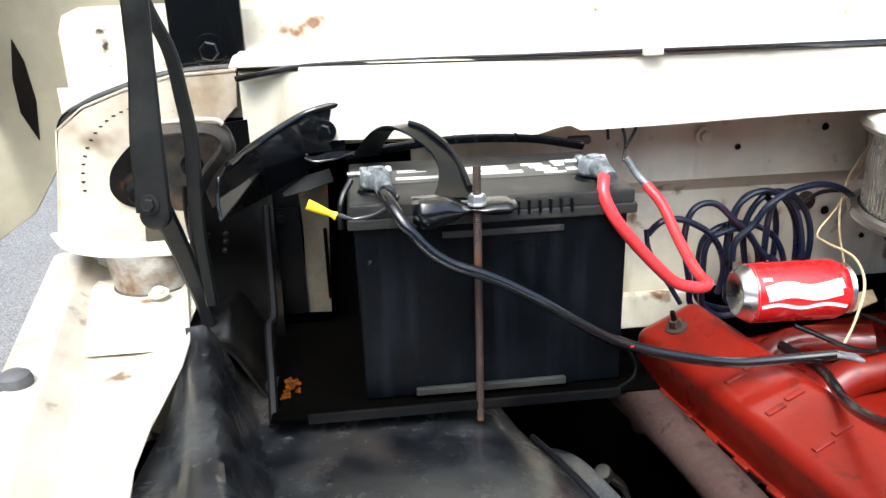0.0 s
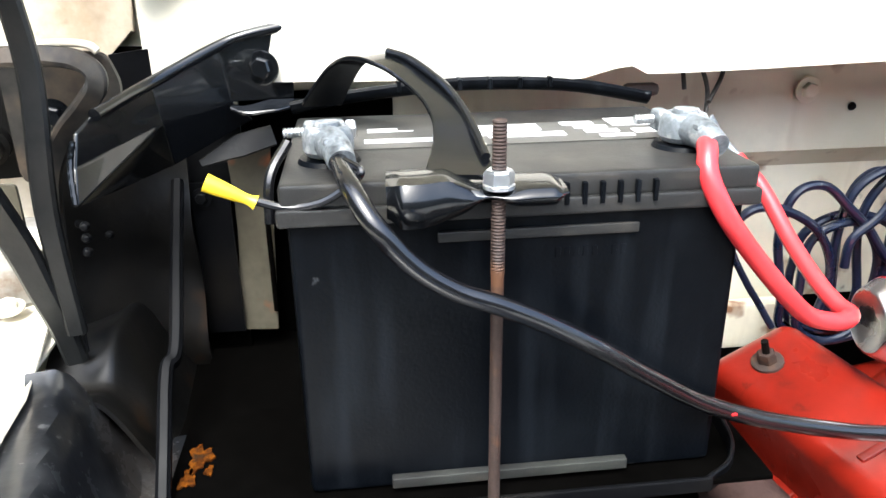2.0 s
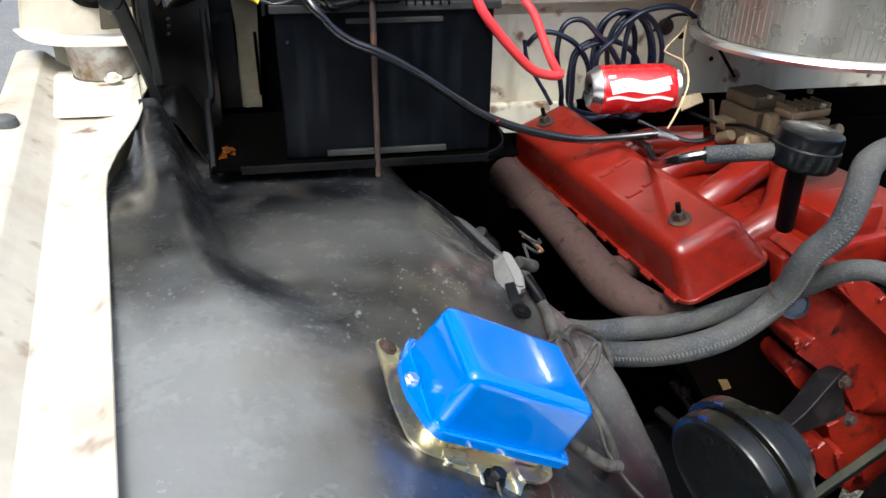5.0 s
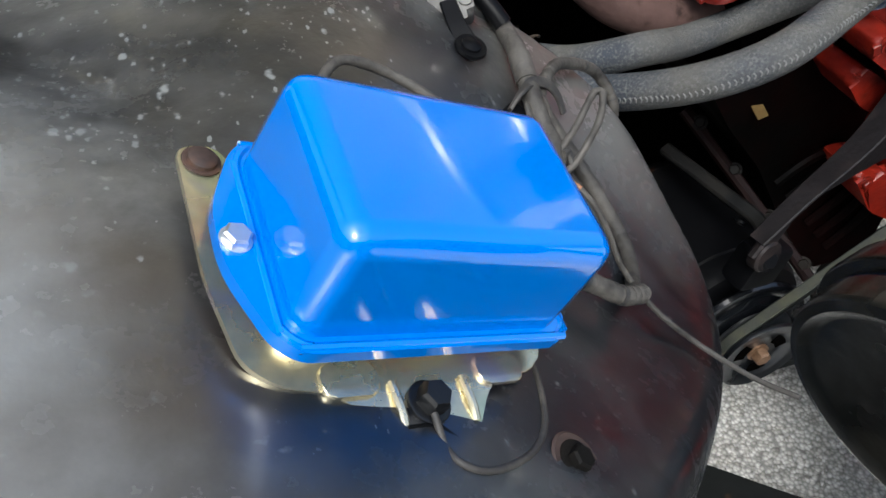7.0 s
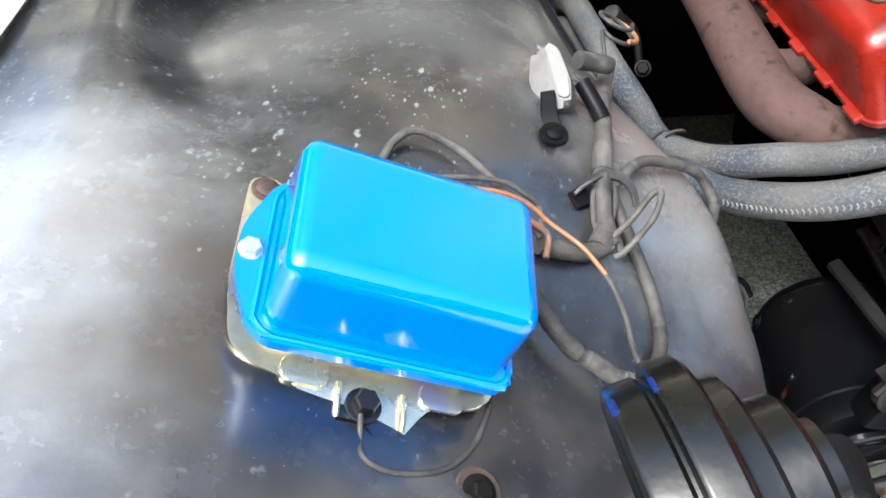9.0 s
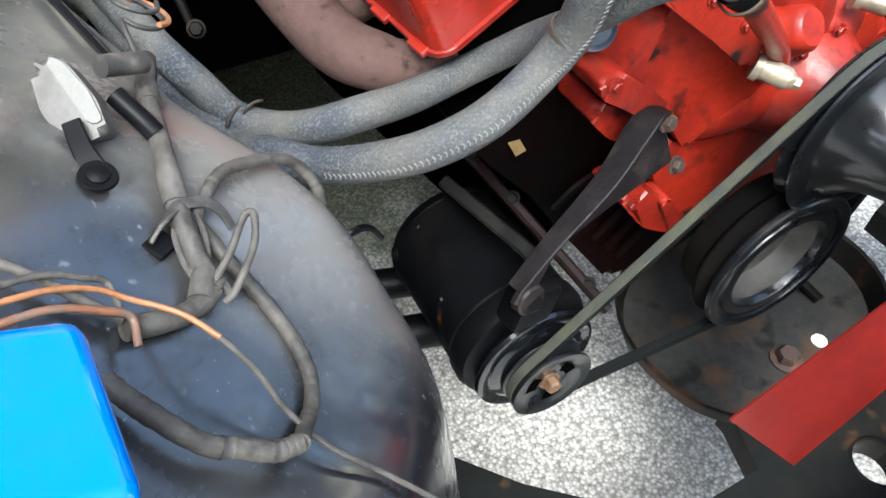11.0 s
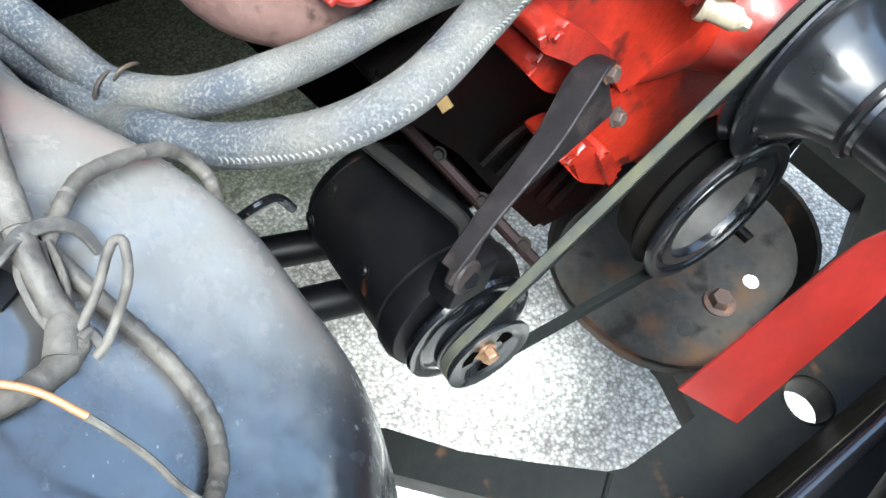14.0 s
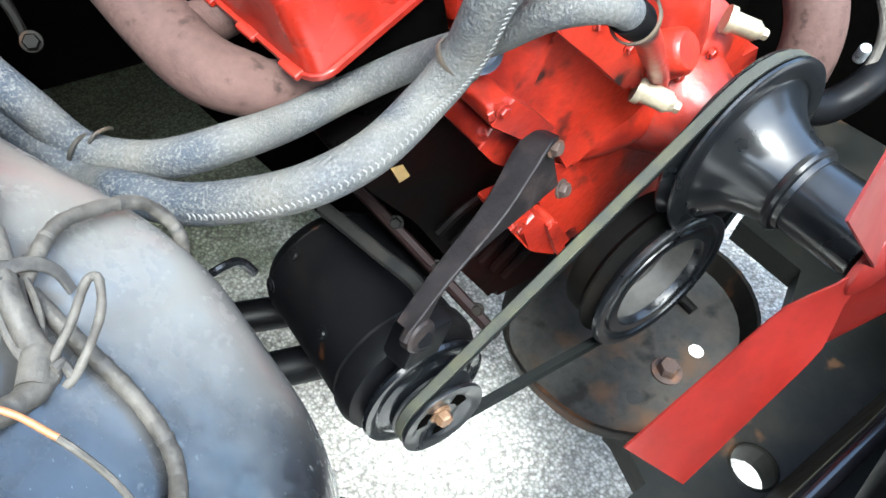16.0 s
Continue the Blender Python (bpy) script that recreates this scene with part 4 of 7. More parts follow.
part("cab_front", bm_box((2.0, 2.2, 0.85), (0.65, 1.45, -0.06), 0.03), CREAM_OLD, cab)
far = thing("wall_far_side", "plain far side of the engine bay, near-black for shade", "wall", kind="structure")
part("far_apron", bm_box((0.05, 1.4, 0.75), (0, 0, 0), 0.01, m=TURN @ Matrix.Translation((1.42, -0.35, -0.325))), SHADE_BLACK, far)
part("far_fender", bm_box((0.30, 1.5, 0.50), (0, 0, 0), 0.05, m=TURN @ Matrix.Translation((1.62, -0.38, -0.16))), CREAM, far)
# near-black boxes added out of view to shut light out below the truck
part("under_cab", bm_box((2.2, 0.05, 0.56), (0.65, 1.60, -0.72), 0.01), SHADE_BLACK, cab)
part("under_side", bm_box((0.05, 1.3, 0.50), (-0.42, 1.0, -0.70), 0.01), SHADE_BLACK, cab)
house = thing("wall_wheel_house", "unseen dark wheel house box, blocks light below the apron", "wheel house", kind="structure")
part("wheel_house", bm_box((0.42, 0.72, 0.81), (0, 0, 0), 0.02, m=TURN @ Matrix.Translation((-0.12, -0.10, -0.545))), SHADE_BLACK, house)
part("far_wheel_house", bm_box((0.30, 0.9, 0.60), (0, 0, 0), 0.02, m=TURN @ Matrix.Translation((1.45, 0.22, -0.66))), SHADE_BLACK, far)
part("under_far", bm_box((0.05, 1.4, 0.54), (1.60, 1.0, -0.69), 0.01), SHADE_BLACK, cab)
# unseen panel added to hold back light from the front
nose = thing("wall_nose", "plain unseen nose panel, blocks light ahead of the radiator", "wall", kind="structure")
part("nose_panel", bm_box((0.78, 0.05, 0.34), (0, 0, 0), 0.01, m=TURN @ Matrix.Translation((0.93, -0.83, -0.50))), BLACK_SATIN, nose)

# unseen walls added so that glossy paint reflects a dark horizon
for name, size, at in (("wall_unseen_left", (0.3, 14.0, 4.2), (-5.0, 0.0, 1.15)), ("wall_unseen_front", (11.5, 0.3, 3.6), (0.6, -6.2, 0.85))):
    yard = thing(name, "plain unseen dark green wall, added for dark reflections", "wall", kind="structure")
    part("face", bm_box(size, at, 0.05), DARK_SURROUND, yard)

# ---- hood ----
hood = thing("hood", "cream painted truck hood standing open above the cowl", "hood")


def hood_fn(a, b):
    # a: across, from the left skirt round its corner to the far side, b: from the hinge up and forward
    s = a * 2.45
    if s < 0.26:
        x, drop = -0.47 - 0.05 * (0.26 - s), 0.30 - s
    elif s < 0.46:
        w = (s - 0.26) / 0.20 * math.pi / 2
        x, drop = -0.47 + 0.13 * (1 - math.cos(w)), 0.04 + 0.0 - 0.04 * math.sin(w)
    else:
        x, drop = -0.34 + (s - 0.46), 0.0
    y, z = 0.64 - 0.42 * b, 0.345 - 0.05 * sstep(0.2, -0.3, x) * (1 - b) + 1.1 * b
    return (x, y - 0.934 * drop, z - 0.357 * drop)


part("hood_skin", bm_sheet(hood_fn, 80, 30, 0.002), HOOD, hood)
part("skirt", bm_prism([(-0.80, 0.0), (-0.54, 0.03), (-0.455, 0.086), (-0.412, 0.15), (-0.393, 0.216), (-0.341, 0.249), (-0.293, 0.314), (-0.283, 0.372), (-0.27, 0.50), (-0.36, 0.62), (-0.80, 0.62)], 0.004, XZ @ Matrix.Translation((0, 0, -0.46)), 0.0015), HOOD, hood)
part("skirt_slot", bm_prism([(-0.437, 0.327), (-0.427, 0.297), (-0.422, 0.245), (-0.428, 0.191), (-0.445, 0.230), (-0.446, 0.276)][::-1], 0.006, XZ @ Matrix.Translation((0, 0, -0.459))), GREASE, hood)

# ---- battery ----
battery = thing("car_battery", "black plastic car battery with grey dusty lid and worn white label", "battery")
body = part("case", bm_box((0.252, 0.165, 0.178), (0.130, 0.0835, 0.089), 0.004), PLASTIC, battery)
lb = bm_box((0.264, 0.175, 0.010), (0.131, 0.0835, 0.178), 0.002)
bm_box((0.260, 0.171, 0.014), (0.131, 0.0835, 0.189), 0.003, bm=lb)
lid = part("lid", lb, LID, battery, "dusty grey-black plastic lid")
for k in range(6):
    part("rib", bm_box((0.0025, 0.004, 0.012), (0.152 + 0.0098 * k, -0.0035, 0.185), 0.0005), PLASTIC, lid)
part("ledge", bm_box((0.146, 0.006, 0.007), (0.126, -0.0025, 0.0075), 0.001), LID, battery, "grey moulded hold-down ledge")
part("top_band", bm_box((0.112, 0.003, 0.006), (0.139, 0.000, 0.163), 0.001), LID, battery)
part("handle", bm_tube([(-0.002, 0.168, 0.203), (0.04, 0.168, 0.210), (0.12, 0.170, 0.216), (0.2, 0.170, 0.213), (0.262, 0.168, 0.202)], 0.006, 10, flat=0.7), PLASTIC, battery, "curved black plastic carrying handle")
for k in range(6):
    part("handle_rib", bm_box((0.003, 0.014, 0.008), (0.075 + 0.022 * k, 0.170, 0.2165), 0.0008), PLASTIC, battery)
lab = part("label_strip", bm_box((0.20, 0.055, 0.0006), (0.135, 0.092, 0.1964)), mat("grey_label", (0.06, 0.058, 0.052), 0.5, var=0.3), battery, "worn grey label with white print")
for x, y, w, d in ((0.135, 0.105, 0.055, 0.018), (0.150, 0.085, 0.05, 0.010), (0.118, 0.09, 0.03, 0.006), (0.190, 0.112, 0.022, 0.008), (0.196, 0.100, 0.022, 0.007), (0.200, 0.088, 0.022, 0.007),
                   (0.206, 0.075, 0.022, 0.006), (0.232, 0.112, 0.040, 0.022), (0.235, 0.085, 0.03, 0.01), (0.06, 0.115, 0.02, 0.003), (0.065, 0.108, 0.03, 0.002), (0.07, 0.085, 0.045, 0.003), (0.07, 0.079, 0.045, 0.003)):
    part("print_bar", bm_box((w, d, 0.0005), (x, y, 0.1970)), WHITE, lab)
for k in range(7):
    part("stamp_mark", bm_box((0.003, 0.0008, 0.006), (0.150 + 0.0052 * k + (0.006 if k > 4 else 0), 0.0010, 0.150), 0.0004), PLASTIC, body)
for x in (0.027, 0.235):
    part("terminal_post", bm_lathe([(0, 0.2185), (0.0068, 0.2185), (0.0074, 0.2165), (0.0080, 0.197), (0, 0.197)], Matrix.Translation((x, 0.044, 0)), 24), LEAD, battery)
    part("post_collar", bm_lathe([(0.0085, 0.1985), (0.0165, 0.1985), (0.0180, 0.196), (0.0085, 0.196)], Matrix.Translation((x, 0.044, 0)), 28, closed=True), PLASTIC, battery, "black moulded collar")


def terminal(x, name, label, turn):
    t = thing(name, label, "battery clamp")
    m = Matrix.Translation((x, 0.044, 0.199)) @ Matrix.Rotation(radians(turn), 4, "Z")
    part("collar", bm_lathe([(0.0080, 0.001), (0.0125, 0.001), (0.0145, 0.004), (0.0142, 0.013), (0.0122, 0.0165), (0.0110, 0.0172), (0.0080, 0.0172)], m, 30, closed=True), LEAD, t)
    for dx in (-0.0075, 0.0075):
        part("jaw", bm_box((0.0085, 0.012, 0.013), (dx, 0.0165, 0.010), 0.0025, seg=3, m=m), LEAD, t)
    part("clamp_bolt", bm_lathe([(0, 0.042)] + [(0.0030 if k % 2 else 0.0026, 0.0415 - 0.0010 * k) for k in range(16)] + [(0.0027, 0.0), (0, 0.0)], m @ along((0.018, 0.0170, 0.0105), (-1, 0, 0)), 12), STEEL, t, "bright plated bolt")
    part("nut", bm_bolt(0.0058, 0.0055, m @ along((0.0125, 0.0170, 0.0105), (1, 0, 0))), STEEL, t)
    part("neck", bm_tube([m @ Vector((0.0, -0.008, 0.009)), m @ Vector((0.002, -0.020, 0.008)), m @ Vector((0.003, -0.033, 0.004))], lambda k: 0.0098 - 0.0022 * k, 16), LEAD, t)
    part("casting_ridge", bm_box((0.013, 0.022, 0.005), (0.001, -0.014, 0.0125), 0.0022, m=m), LEAD, t)
    return t


terminal(0.027, "negative_clamp", "grey cast lead battery clamp with bright bolt on the negative post", 8)
terminal(0.235, "positive_clamp", "grey cast lead battery clamp with bright bolt on the positive post", 4)
tb = thing("rust_crust", "flaking rust-brown lump behind the positive post", "rust")
part("lump", bm_box((0.028, 0.012, 0.010), (0.262, 0.185, 0.205), 0.004), RUSTY, tb)

# hold-down
hold = thing("hold_down_clamp", "glossy black steel battery hold-down with arched strap", "hold-down")


def bar_fn(a, b):
    # a along the bar, b from the rolled front edge up and back under the strap
    low = 0.1785 + 0.007 * sstep(0.15, 0.6, a) + 0.004 * math.exp(-((a - 0.56) / 0.10) ** 2)
    top = 0.2010 - 0.0075 * sstep(0.30, 0.56, a) + 0.002 * sstep(0.6, 0.8, a)
    y = -0.0275 - 0.006 * math.exp(-((a - 0.12) / 0.18) ** 2) + 0.004 * math.exp(-((a - 0.56) / 0.08) ** 2)
    ends = 0.006 * (sstep(0.08, 0.0, a) + sstep(0.92, 1.0, a))
    if b < 0.5:
        t = b / 0.5
        return (0.0555 + 0.0925 * a, y + ends + 0.006 * (1 - math.sin(math.pi * t)) * 0.8, low + ends * 0.6 + (top - low - ends) * t)
    t = (b - 0.5) / 0.5
    return (0.0555 + 0.0925 * a + 0.004 * t * (0.5 - a), y + ends + 0.005 + 0.038 * t, top - 0.4 * ends + 0.0022 * math.sin(math.pi * t) - 0.002 * t)


part("bar", bm_sheet(bar_fn, 48, 28, 0.003), GLOSS, hold)
part("strap", bm_strip([(0.0965, -0.010, 0.1985), (0.0962, 0.006, 0.2025), (0.0962, 0.020, 0.2087), (0.0954, 0.035, 0.2178), (0.0902, 0.055, 0.2268), (0.0794, 0.075, 0.2353), (0.0675, 0.090, 0.2420), (0.0529, 0.105, 0.2448), (0.0404, 0.120, 0.2394), (0.0299, 0.140, 0.2245), (0.0202, 0.160, 0.2065)], (0.042, 0.034, 0.026, 0.022, 0.020, 0.019, 0.019, 0.020, 0.022, 0.026, 0.030), 0.003, (1, 0.3, 0)), GLOSS, hold)
part("strap_rim", bm_tube([(0.1100, 0.006, 0.2045), (0.1080, 0.022, 0.2120), (0.1035, 0.042, 0.2225), (0.0965, 0.060, 0.2320), (0.0860, 0.078, 0.2400), (0.0760, 0.092, 0.2455), (0.0650, 0.104, 0.2480)], 0.0026, 10), GLOSS, hold)
rod = thing("threaded_rod", "rusty threaded hold-down rod with a bright hex nut", "rod")
part("rod_shaft", bm_lathe([(0, 0.230)] + [(0.0039 if k % 2 else 0.0034, 0.229 - 0.0009 * k) for k in range(90)] + [(0.0035, 0.145), (0.0035, -0.02), (0, -0.02)], Matrix.Translation((0.1125, -0.0175, 0)), 14), RUSTY, rod)
part("nut", bm_bolt(0.0080, 0.0095, Matrix.Translation((0.1125, -0.0175, 0.1945)), 0.0082), STEEL, rod, "bright plated hex nut")

# tray
tray = thing("battery_tray", "black steel battery tray with rust spots", "tray")
# tray floor coloured near-black for the shade round the battery
part("plate", bm_box((0.375, 0.215, 0.004), (0.103, 0.09, -0.003), 0.001), SHADE_BLACK, tray)
part("front_lip", bm_box((0.30, 0.004, 0.010), (0.100, -0.018, -0.003), 0.0015), BLACK_SATIN, tray)
part("right_lip", bm_strip([(0.246, -0.018, -0.004), (0.268, -0.004, 0.0), (0.278, 0.03, 0.004), (0.280, 0.12, 0.006)], (0.012, 0.014), 0.003, (0, 0, 1)), BLACK_SATIN, tray)
part("side_bar", bm_strip([(-0.083, -0.01, -0.012), (-0.086, 0.03, 0.02), (-0.090, 0.075, 0.05), (-0.086, 0.09, 0.058), (-0.092, 0.15, 0.098), (-0.098, 0.212, 0.140)], (0.009, 0.009), 0.010, (1, 0.2, 0)), BLACK_SATIN, tray)
part("side_plate", bm_sheet(lambda a, b: (-0.092 + 0.03 * a, 0.224, 0.0 + 0.135 * b), 4, 8, 0.003), BLACK_SATIN, tray)
part("side_bolt", bm_bolt(0.005, 0.005, along((-0.083, 0.22, 0.124), (0, -1, 0)), 0.008), BLACK_SATIN, tray)
RUSTPATCH = mat("orange_rust", (0.032, 0.009, 0.001), 0.9, var=0.6, scale=120, bump=0.001, bump_scale=300, dust=((0.115, 0.034, 0.002), 110, 0.44, 0.60), spots=[((0.02, 0.012, 0.006), 90, 0.55, 0.66)], spec=0.05)
for cx, cy, size, seed in ((-0.070, 0.047, 0.010, 1.0), (-0.074, 0.026, 0.0065, 2.7), (-0.062, 0.033, 0.0035, 4.1)):
    ragged = [(size * (1 + 0.28 * math.sin(3 * a + seed) + 0.2 * math.sin(7 * a + 2 * seed)) * math.cos(a) * 0.7, size * (1 + 0.28 * math.sin(3 * a + seed) + 0.2 * math.sin(7 * a + 2 * seed)) * math.sin(a) * 1.3) for a in (2 * math.pi * k / 26 for k in range(26))]
    part("rust_patch", bm_prism(ragged, 0.0012, Matrix.Translation((cx, cy, -0.0008))), RUSTPATCH, tray, "flaking orange rust")

# ---- battery cables ----
neg = thing("negative_cable", "thick glossy black battery cable swinging across to the engine", "cable")
part("sheath", bm_tube([(0.031, 0.018, 0.205), (0.0335, 0.008, 0.2025), (0.0388, -0.020, 0.1982), (0.0493, -0.036, 0.1837), (0.0666, -0.038, 0.1632), (0.0866, -0.038, 0.1487), (0.1088, -0.038, 0.1391), (0.1328, -0.035, 0.1264), (0.1652, -0.030, 0.1059), (0.1982, -0.022, 0.0815), (0.2398, -0.010, 0.0516), (0.2797, 0.0, 0.0309), (0.3274, 0.006, 0.0145), (0.3777, 0.006, 0.0045), (0.428, 0.002, 0.0055), (0.478, -0.008, 0.0115)], 0.0055, 16), CABLE, neg)
part("lug", bm_strip([(0.475, -0.008, 0.013), (0.505, -0.006, 0.004)], (0.012, 0.016), 0.004, (0, 1, 0)), LEAD, neg)
part("red_fleck", bm_box((0.004, 0.002, 0.0015), (0.2625, -0.0095, 0.0405), 0.0005), CANRED, neg)
pos = thing("positive_cable", "bright red battery cable bent in a tight loop", "cable")
part("sheath", bm_tube([(0.2375, 0.018, 0.2045), (0.2335, 0.008, 0.2015), (0.2315, -0.001, 0.1905), (0.2408, -0.008, 0.1698), (0.2611, -0.006, 0.1447), (0.2877, -0.002, 0.1159), (0.3082, 0.004, 0.0980), (0.3266, 0.008, 0.0905), (0.3405, 0.013, 0.0875), (0.3490, 0.021, 0.0875), (0.3490, 0.035, 0.0880), (0.3495, 0.060, 0.0936), (0.3500, 0.100, 0.1094), (0.3470, 0.140, 0.1356), (0.3373, 0.165, 0.1530)], 0.0058, 16), REDCABLE, pos)
part("bare_end", bm_tube([(0.338, 0.163, 0.152), (0.328, 0.172, 0.164), (0.316, 0.178, 0.183)], 0.0042, 10), LEAD, pos)
for pts in ([(0.312, 0.175, 0.180), (0.318, 0.19, 0.205), (0.31, 0.205, 0.235)], [(0.315, 0.178, 0.195), (0.335, 0.2, 0.215), (0.338, 0.215, 0.238), (0.325, 0.22, 0.248)], [(0.295, 0.18, 0.205), (0.295, 0.19, 0.23), (0.296, 0.2, 0.25)]):
    w = thing("loose_wire", "thin dark wire hanging from behind the cowl flap", "wire", group="wires behind the battery")
    part("strand", bm_tube(pts, 0.0018, 8), HARNESS, w)
lead = thing("ground_lead", "thin black lead ending in a yellow crimp connector", "wire")
part("strand", bm_tube([(0.036, 0.004, 0.206), (0.044, -0.006, 0.203), (0.038, -0.006, 0.196), (0.024, -0.004, 0.187), (0.006, 0.0, 0.1835), (-0.012, 0.0, 0.1885)], 0.0022, 8), CABLE, lead)
part("connector", bm_tube([(-0.010, 0.0, 0.187), (-0.014, 0.0, 0.189), (-0.020, 0.0, 0.192), (-0.034, 0.0, 0.199)], lambda k: 0.0040 - 0.0012 * math.sin(k * 4), 14), YELLOW, lead, "yellow crimp connector")
lead2 = thing("vent_wire", "short black wire at the battery edge", "wire")
part("strand", bm_tube([(0.004, 0.05, 0.206), (-0.006, 0.035, 0.19), (-0.008, 0.03, 0.165)], 0.003, 8), CABLE, lead2)

# ---- blue wire coil ----
coil = thing("wire_coil", "coil of dark blue ignition wires hanging by the firewall", "wire coil")
for pts in ([(0.352, 0.188, 0.085), (0.361, 0.185, 0.097), (0.373, 0.185, 0.103), (0.395, 0.185, 0.101), (0.426, 0.185, 0.084), (0.445, 0.186, 0.058), (0.452, 0.188, 0.030), (0.448, 0.190, 0.0)],
            [(0.412, 0.192, 0.012), (0.405, 0.191, 0.043), (0.399, 0.190, 0.072), (0.403, 0.190, 0.103), (0.416, 0.191, 0.117), (0.438, 0.192, 0.116), (0.459, 0.188, 0.097), (0.477, 0.184, 0.079), (0.498, 0.183, 0.052), (0.519, 0.184, 0.035)],
            [(0.463, 0.198, 0.010), (0.460, 0.197, 0.033), (0.458, 0.197, 0.067), (0.465, 0.197, 0.106), (0.483, 0.197, 0.124), (0.504, 0.196, 0.128), (0.524, 0.197, 0.119), (0.540, 0.198, 0.099), (0.549, 0.199, 0.073), (0.552, 0.199, 0.030)],
            [(0.492, 0.203, 0.015), (0.483, 0.204, 0.063), (0.486, 0.205, 0.092), (0.500, 0.205, 0.115), (0.520, 0.205, 0.124), (0.544, 0.204, 0.116), (0.563, 0.203, 0.092), (0.571, 0.202, 0.062), (0.568, 0.200, 0.025)],
            [(0.428, 0.210, 0.030), (0.432, 0.209, 0.063), (0.445, 0.209, 0.077), (0.466, 0.210, 0.084), (0.488, 0.210, 0.083), (0.513, 0.209, 0.074), (0.533, 0.208, 0.054), (0.543, 0.207, 0.022)],
            [(0.428, 0.192, 0.020), (0.427, 0.191, 0.056), (0.433, 0.190, 0.072), (0.448, 0.190, 0.081), (0.469, 0.192, 0.083), (0.488, 0.194, 0.070), (0.500, 0.194, 0.040)],
            [(0.505, 0.190, 0.020), (0.504, 0.190, 0.075), (0.508, 0.191, 0.107), (0.520, 0.192, 0.121), (0.538, 0.192, 0.106), (0.550, 0.190, 0.073), (0.553, 0.188, 0.035)],
            [(0.474, 0.213, 0.015), (0.470, 0.213, 0.070), (0.478, 0.213, 0.108), (0.497, 0.213, 0.122), (0.516, 0.212, 0.112), (0.528, 0.212, 0.085), (0.530, 0.212, 0.040)]):
    a, b = Vector(pts[-1]), Vector(pts[0])
    low = [(b.x + (a.x - b.x) * f, b.y + 0.006 * math.sin(9 * f), -0.012 - 0.022 * math.sin(math.pi * f)) for f in (0.95, 0.7, 0.35, 0.05)]
    part("strand", bm_tube(pts + low + [pts[0]] if b.x > 0.40 else pts, 0.0040, 10, 6), BLUECABLE, coil)
part("lead_out", bm_tube([(0.458, 0.180, 0.046), (0.460, 0.180, 0.071), (0.481, 0.180, 0.091), (0.495, 0.180, 0.112), (0.514, 0.181, 0.125), (0.533, 0.183, 0.132), (0.566, 0.185, 0.135), (0.598, 0.188, 0.125), (0.623, 0.190, 0.103), (0.650, 0.19, 0.080)], 0.0040, 10), BLUECABLE, coil)
part("lead_down", bm_tube([(0.345, 0.178, 0.095), (0.348, 0.172, 0.071), (0.362, 0.168, 0.044), (0.374, 0.165, 0.025), (0.386, 0.158, 0.004)], 0.0030, 10), BLUECABLE, coil)
for pts in ([(0.66, 0.21, 0.21), (0.626, 0.205, 0.161), (0.606, 0.2, 0.126), (0.592, 0.18, 0.085), (0.585, 0.15, 0.045)], [(0.65, 0.24, 0.22), (0.64, 0.22, 0.15), (0.60, 0.2, 0.1), (0.565, 0.18, 0.075), (0.545, 0.13, 0.08), (0.545, 0.08, 0.08), (0.54, 0.05, 0.06), (0.521, 0.03, 0.03), (0.505, 0.02, 0.008)]):
    w = thing("tan_wire", "thin tan cloth wire hanging by the firewall", "wire", group="tan wires")
    part("strand", bm_tube(pts, 0.0014, 8), TAN, w)
hk = thing("dark_wire", "thin black wire looping beside the air cleaner", "wire")
part("strand", bm_tube([(0.565, 0.23, 0.09), (0.59, 0.22, 0.115), (0.63, 0.21, 0.11), (0.66, 0.2, 0.07), (0.68, 0.17, 0.03)], 0.0026, 8), CABLE, hk)
# ---- drink can on the valve cover ----
can = thing("drink_can", "red aluminium drink can with white wavy bands lying on the engine", "can")
CAN = along((0.412, 0.083, 0.046), (0.985, -0.10, 0.02), (0, -0.5, 1))
part("can_body", bm_lathe([(0.026, 0.004), (0.033, 0.014), (0.033, 0.104), (0.029, 0.114), (0.0275, 0.116)], CAN, 48), CANRED, can)
part("base_rim", bm_lathe([(0, 0.010), (0.012, 0.008), (0.021, 0.003), (0.0235, 0.0), (0.0255, 0.001), (0.0315, 0.011), (0.0331, 0.015), (0.0325, 0.015)], CAN, 48), ALU, can, "bare aluminium dished base")
part("top_rim", bm_lathe([(0.0275, 0.1155), (0.028, 0.121), (0.026, 0.122), (0.025, 0.118), (0, 0.118)], CAN, 40), ALU, can, "bare aluminium top rim")


def can_mark(points, width):
    """A raised white stroke on the can: points of (length along the can, degrees round it)."""
    pts = [CAN @ Vector((0.0332 * math.cos(radians(a)), 0.0332 * math.sin(radians(a)), h)) for h, a in points]
    path = spline(pts, 5)
    bm = bmesh.new()
    prev = None
    for k, q in enumerate(path):
        tan = (path[min(k + 1, len(path) - 1)] - path[max(k - 1, 0)]).normalized()
        c = CAN.inverted() @ q
        n = (CAN.to_3x3() @ Vector((c.x, c.y, 0))).normalized()
        s = tan.cross(n) * width / 2
        row = [bm.verts.new(q - s), bm.verts.new(q + s), bm.verts.new(q + s + n * 0.0003), bm.verts.new(q - s + n * 0.0003)]
        if prev:
            for j in range(4):
                bm.faces.new((prev[j], prev[(j + 1) % 4], row[(j + 1) % 4], row[j]))
        prev = row
    return bm


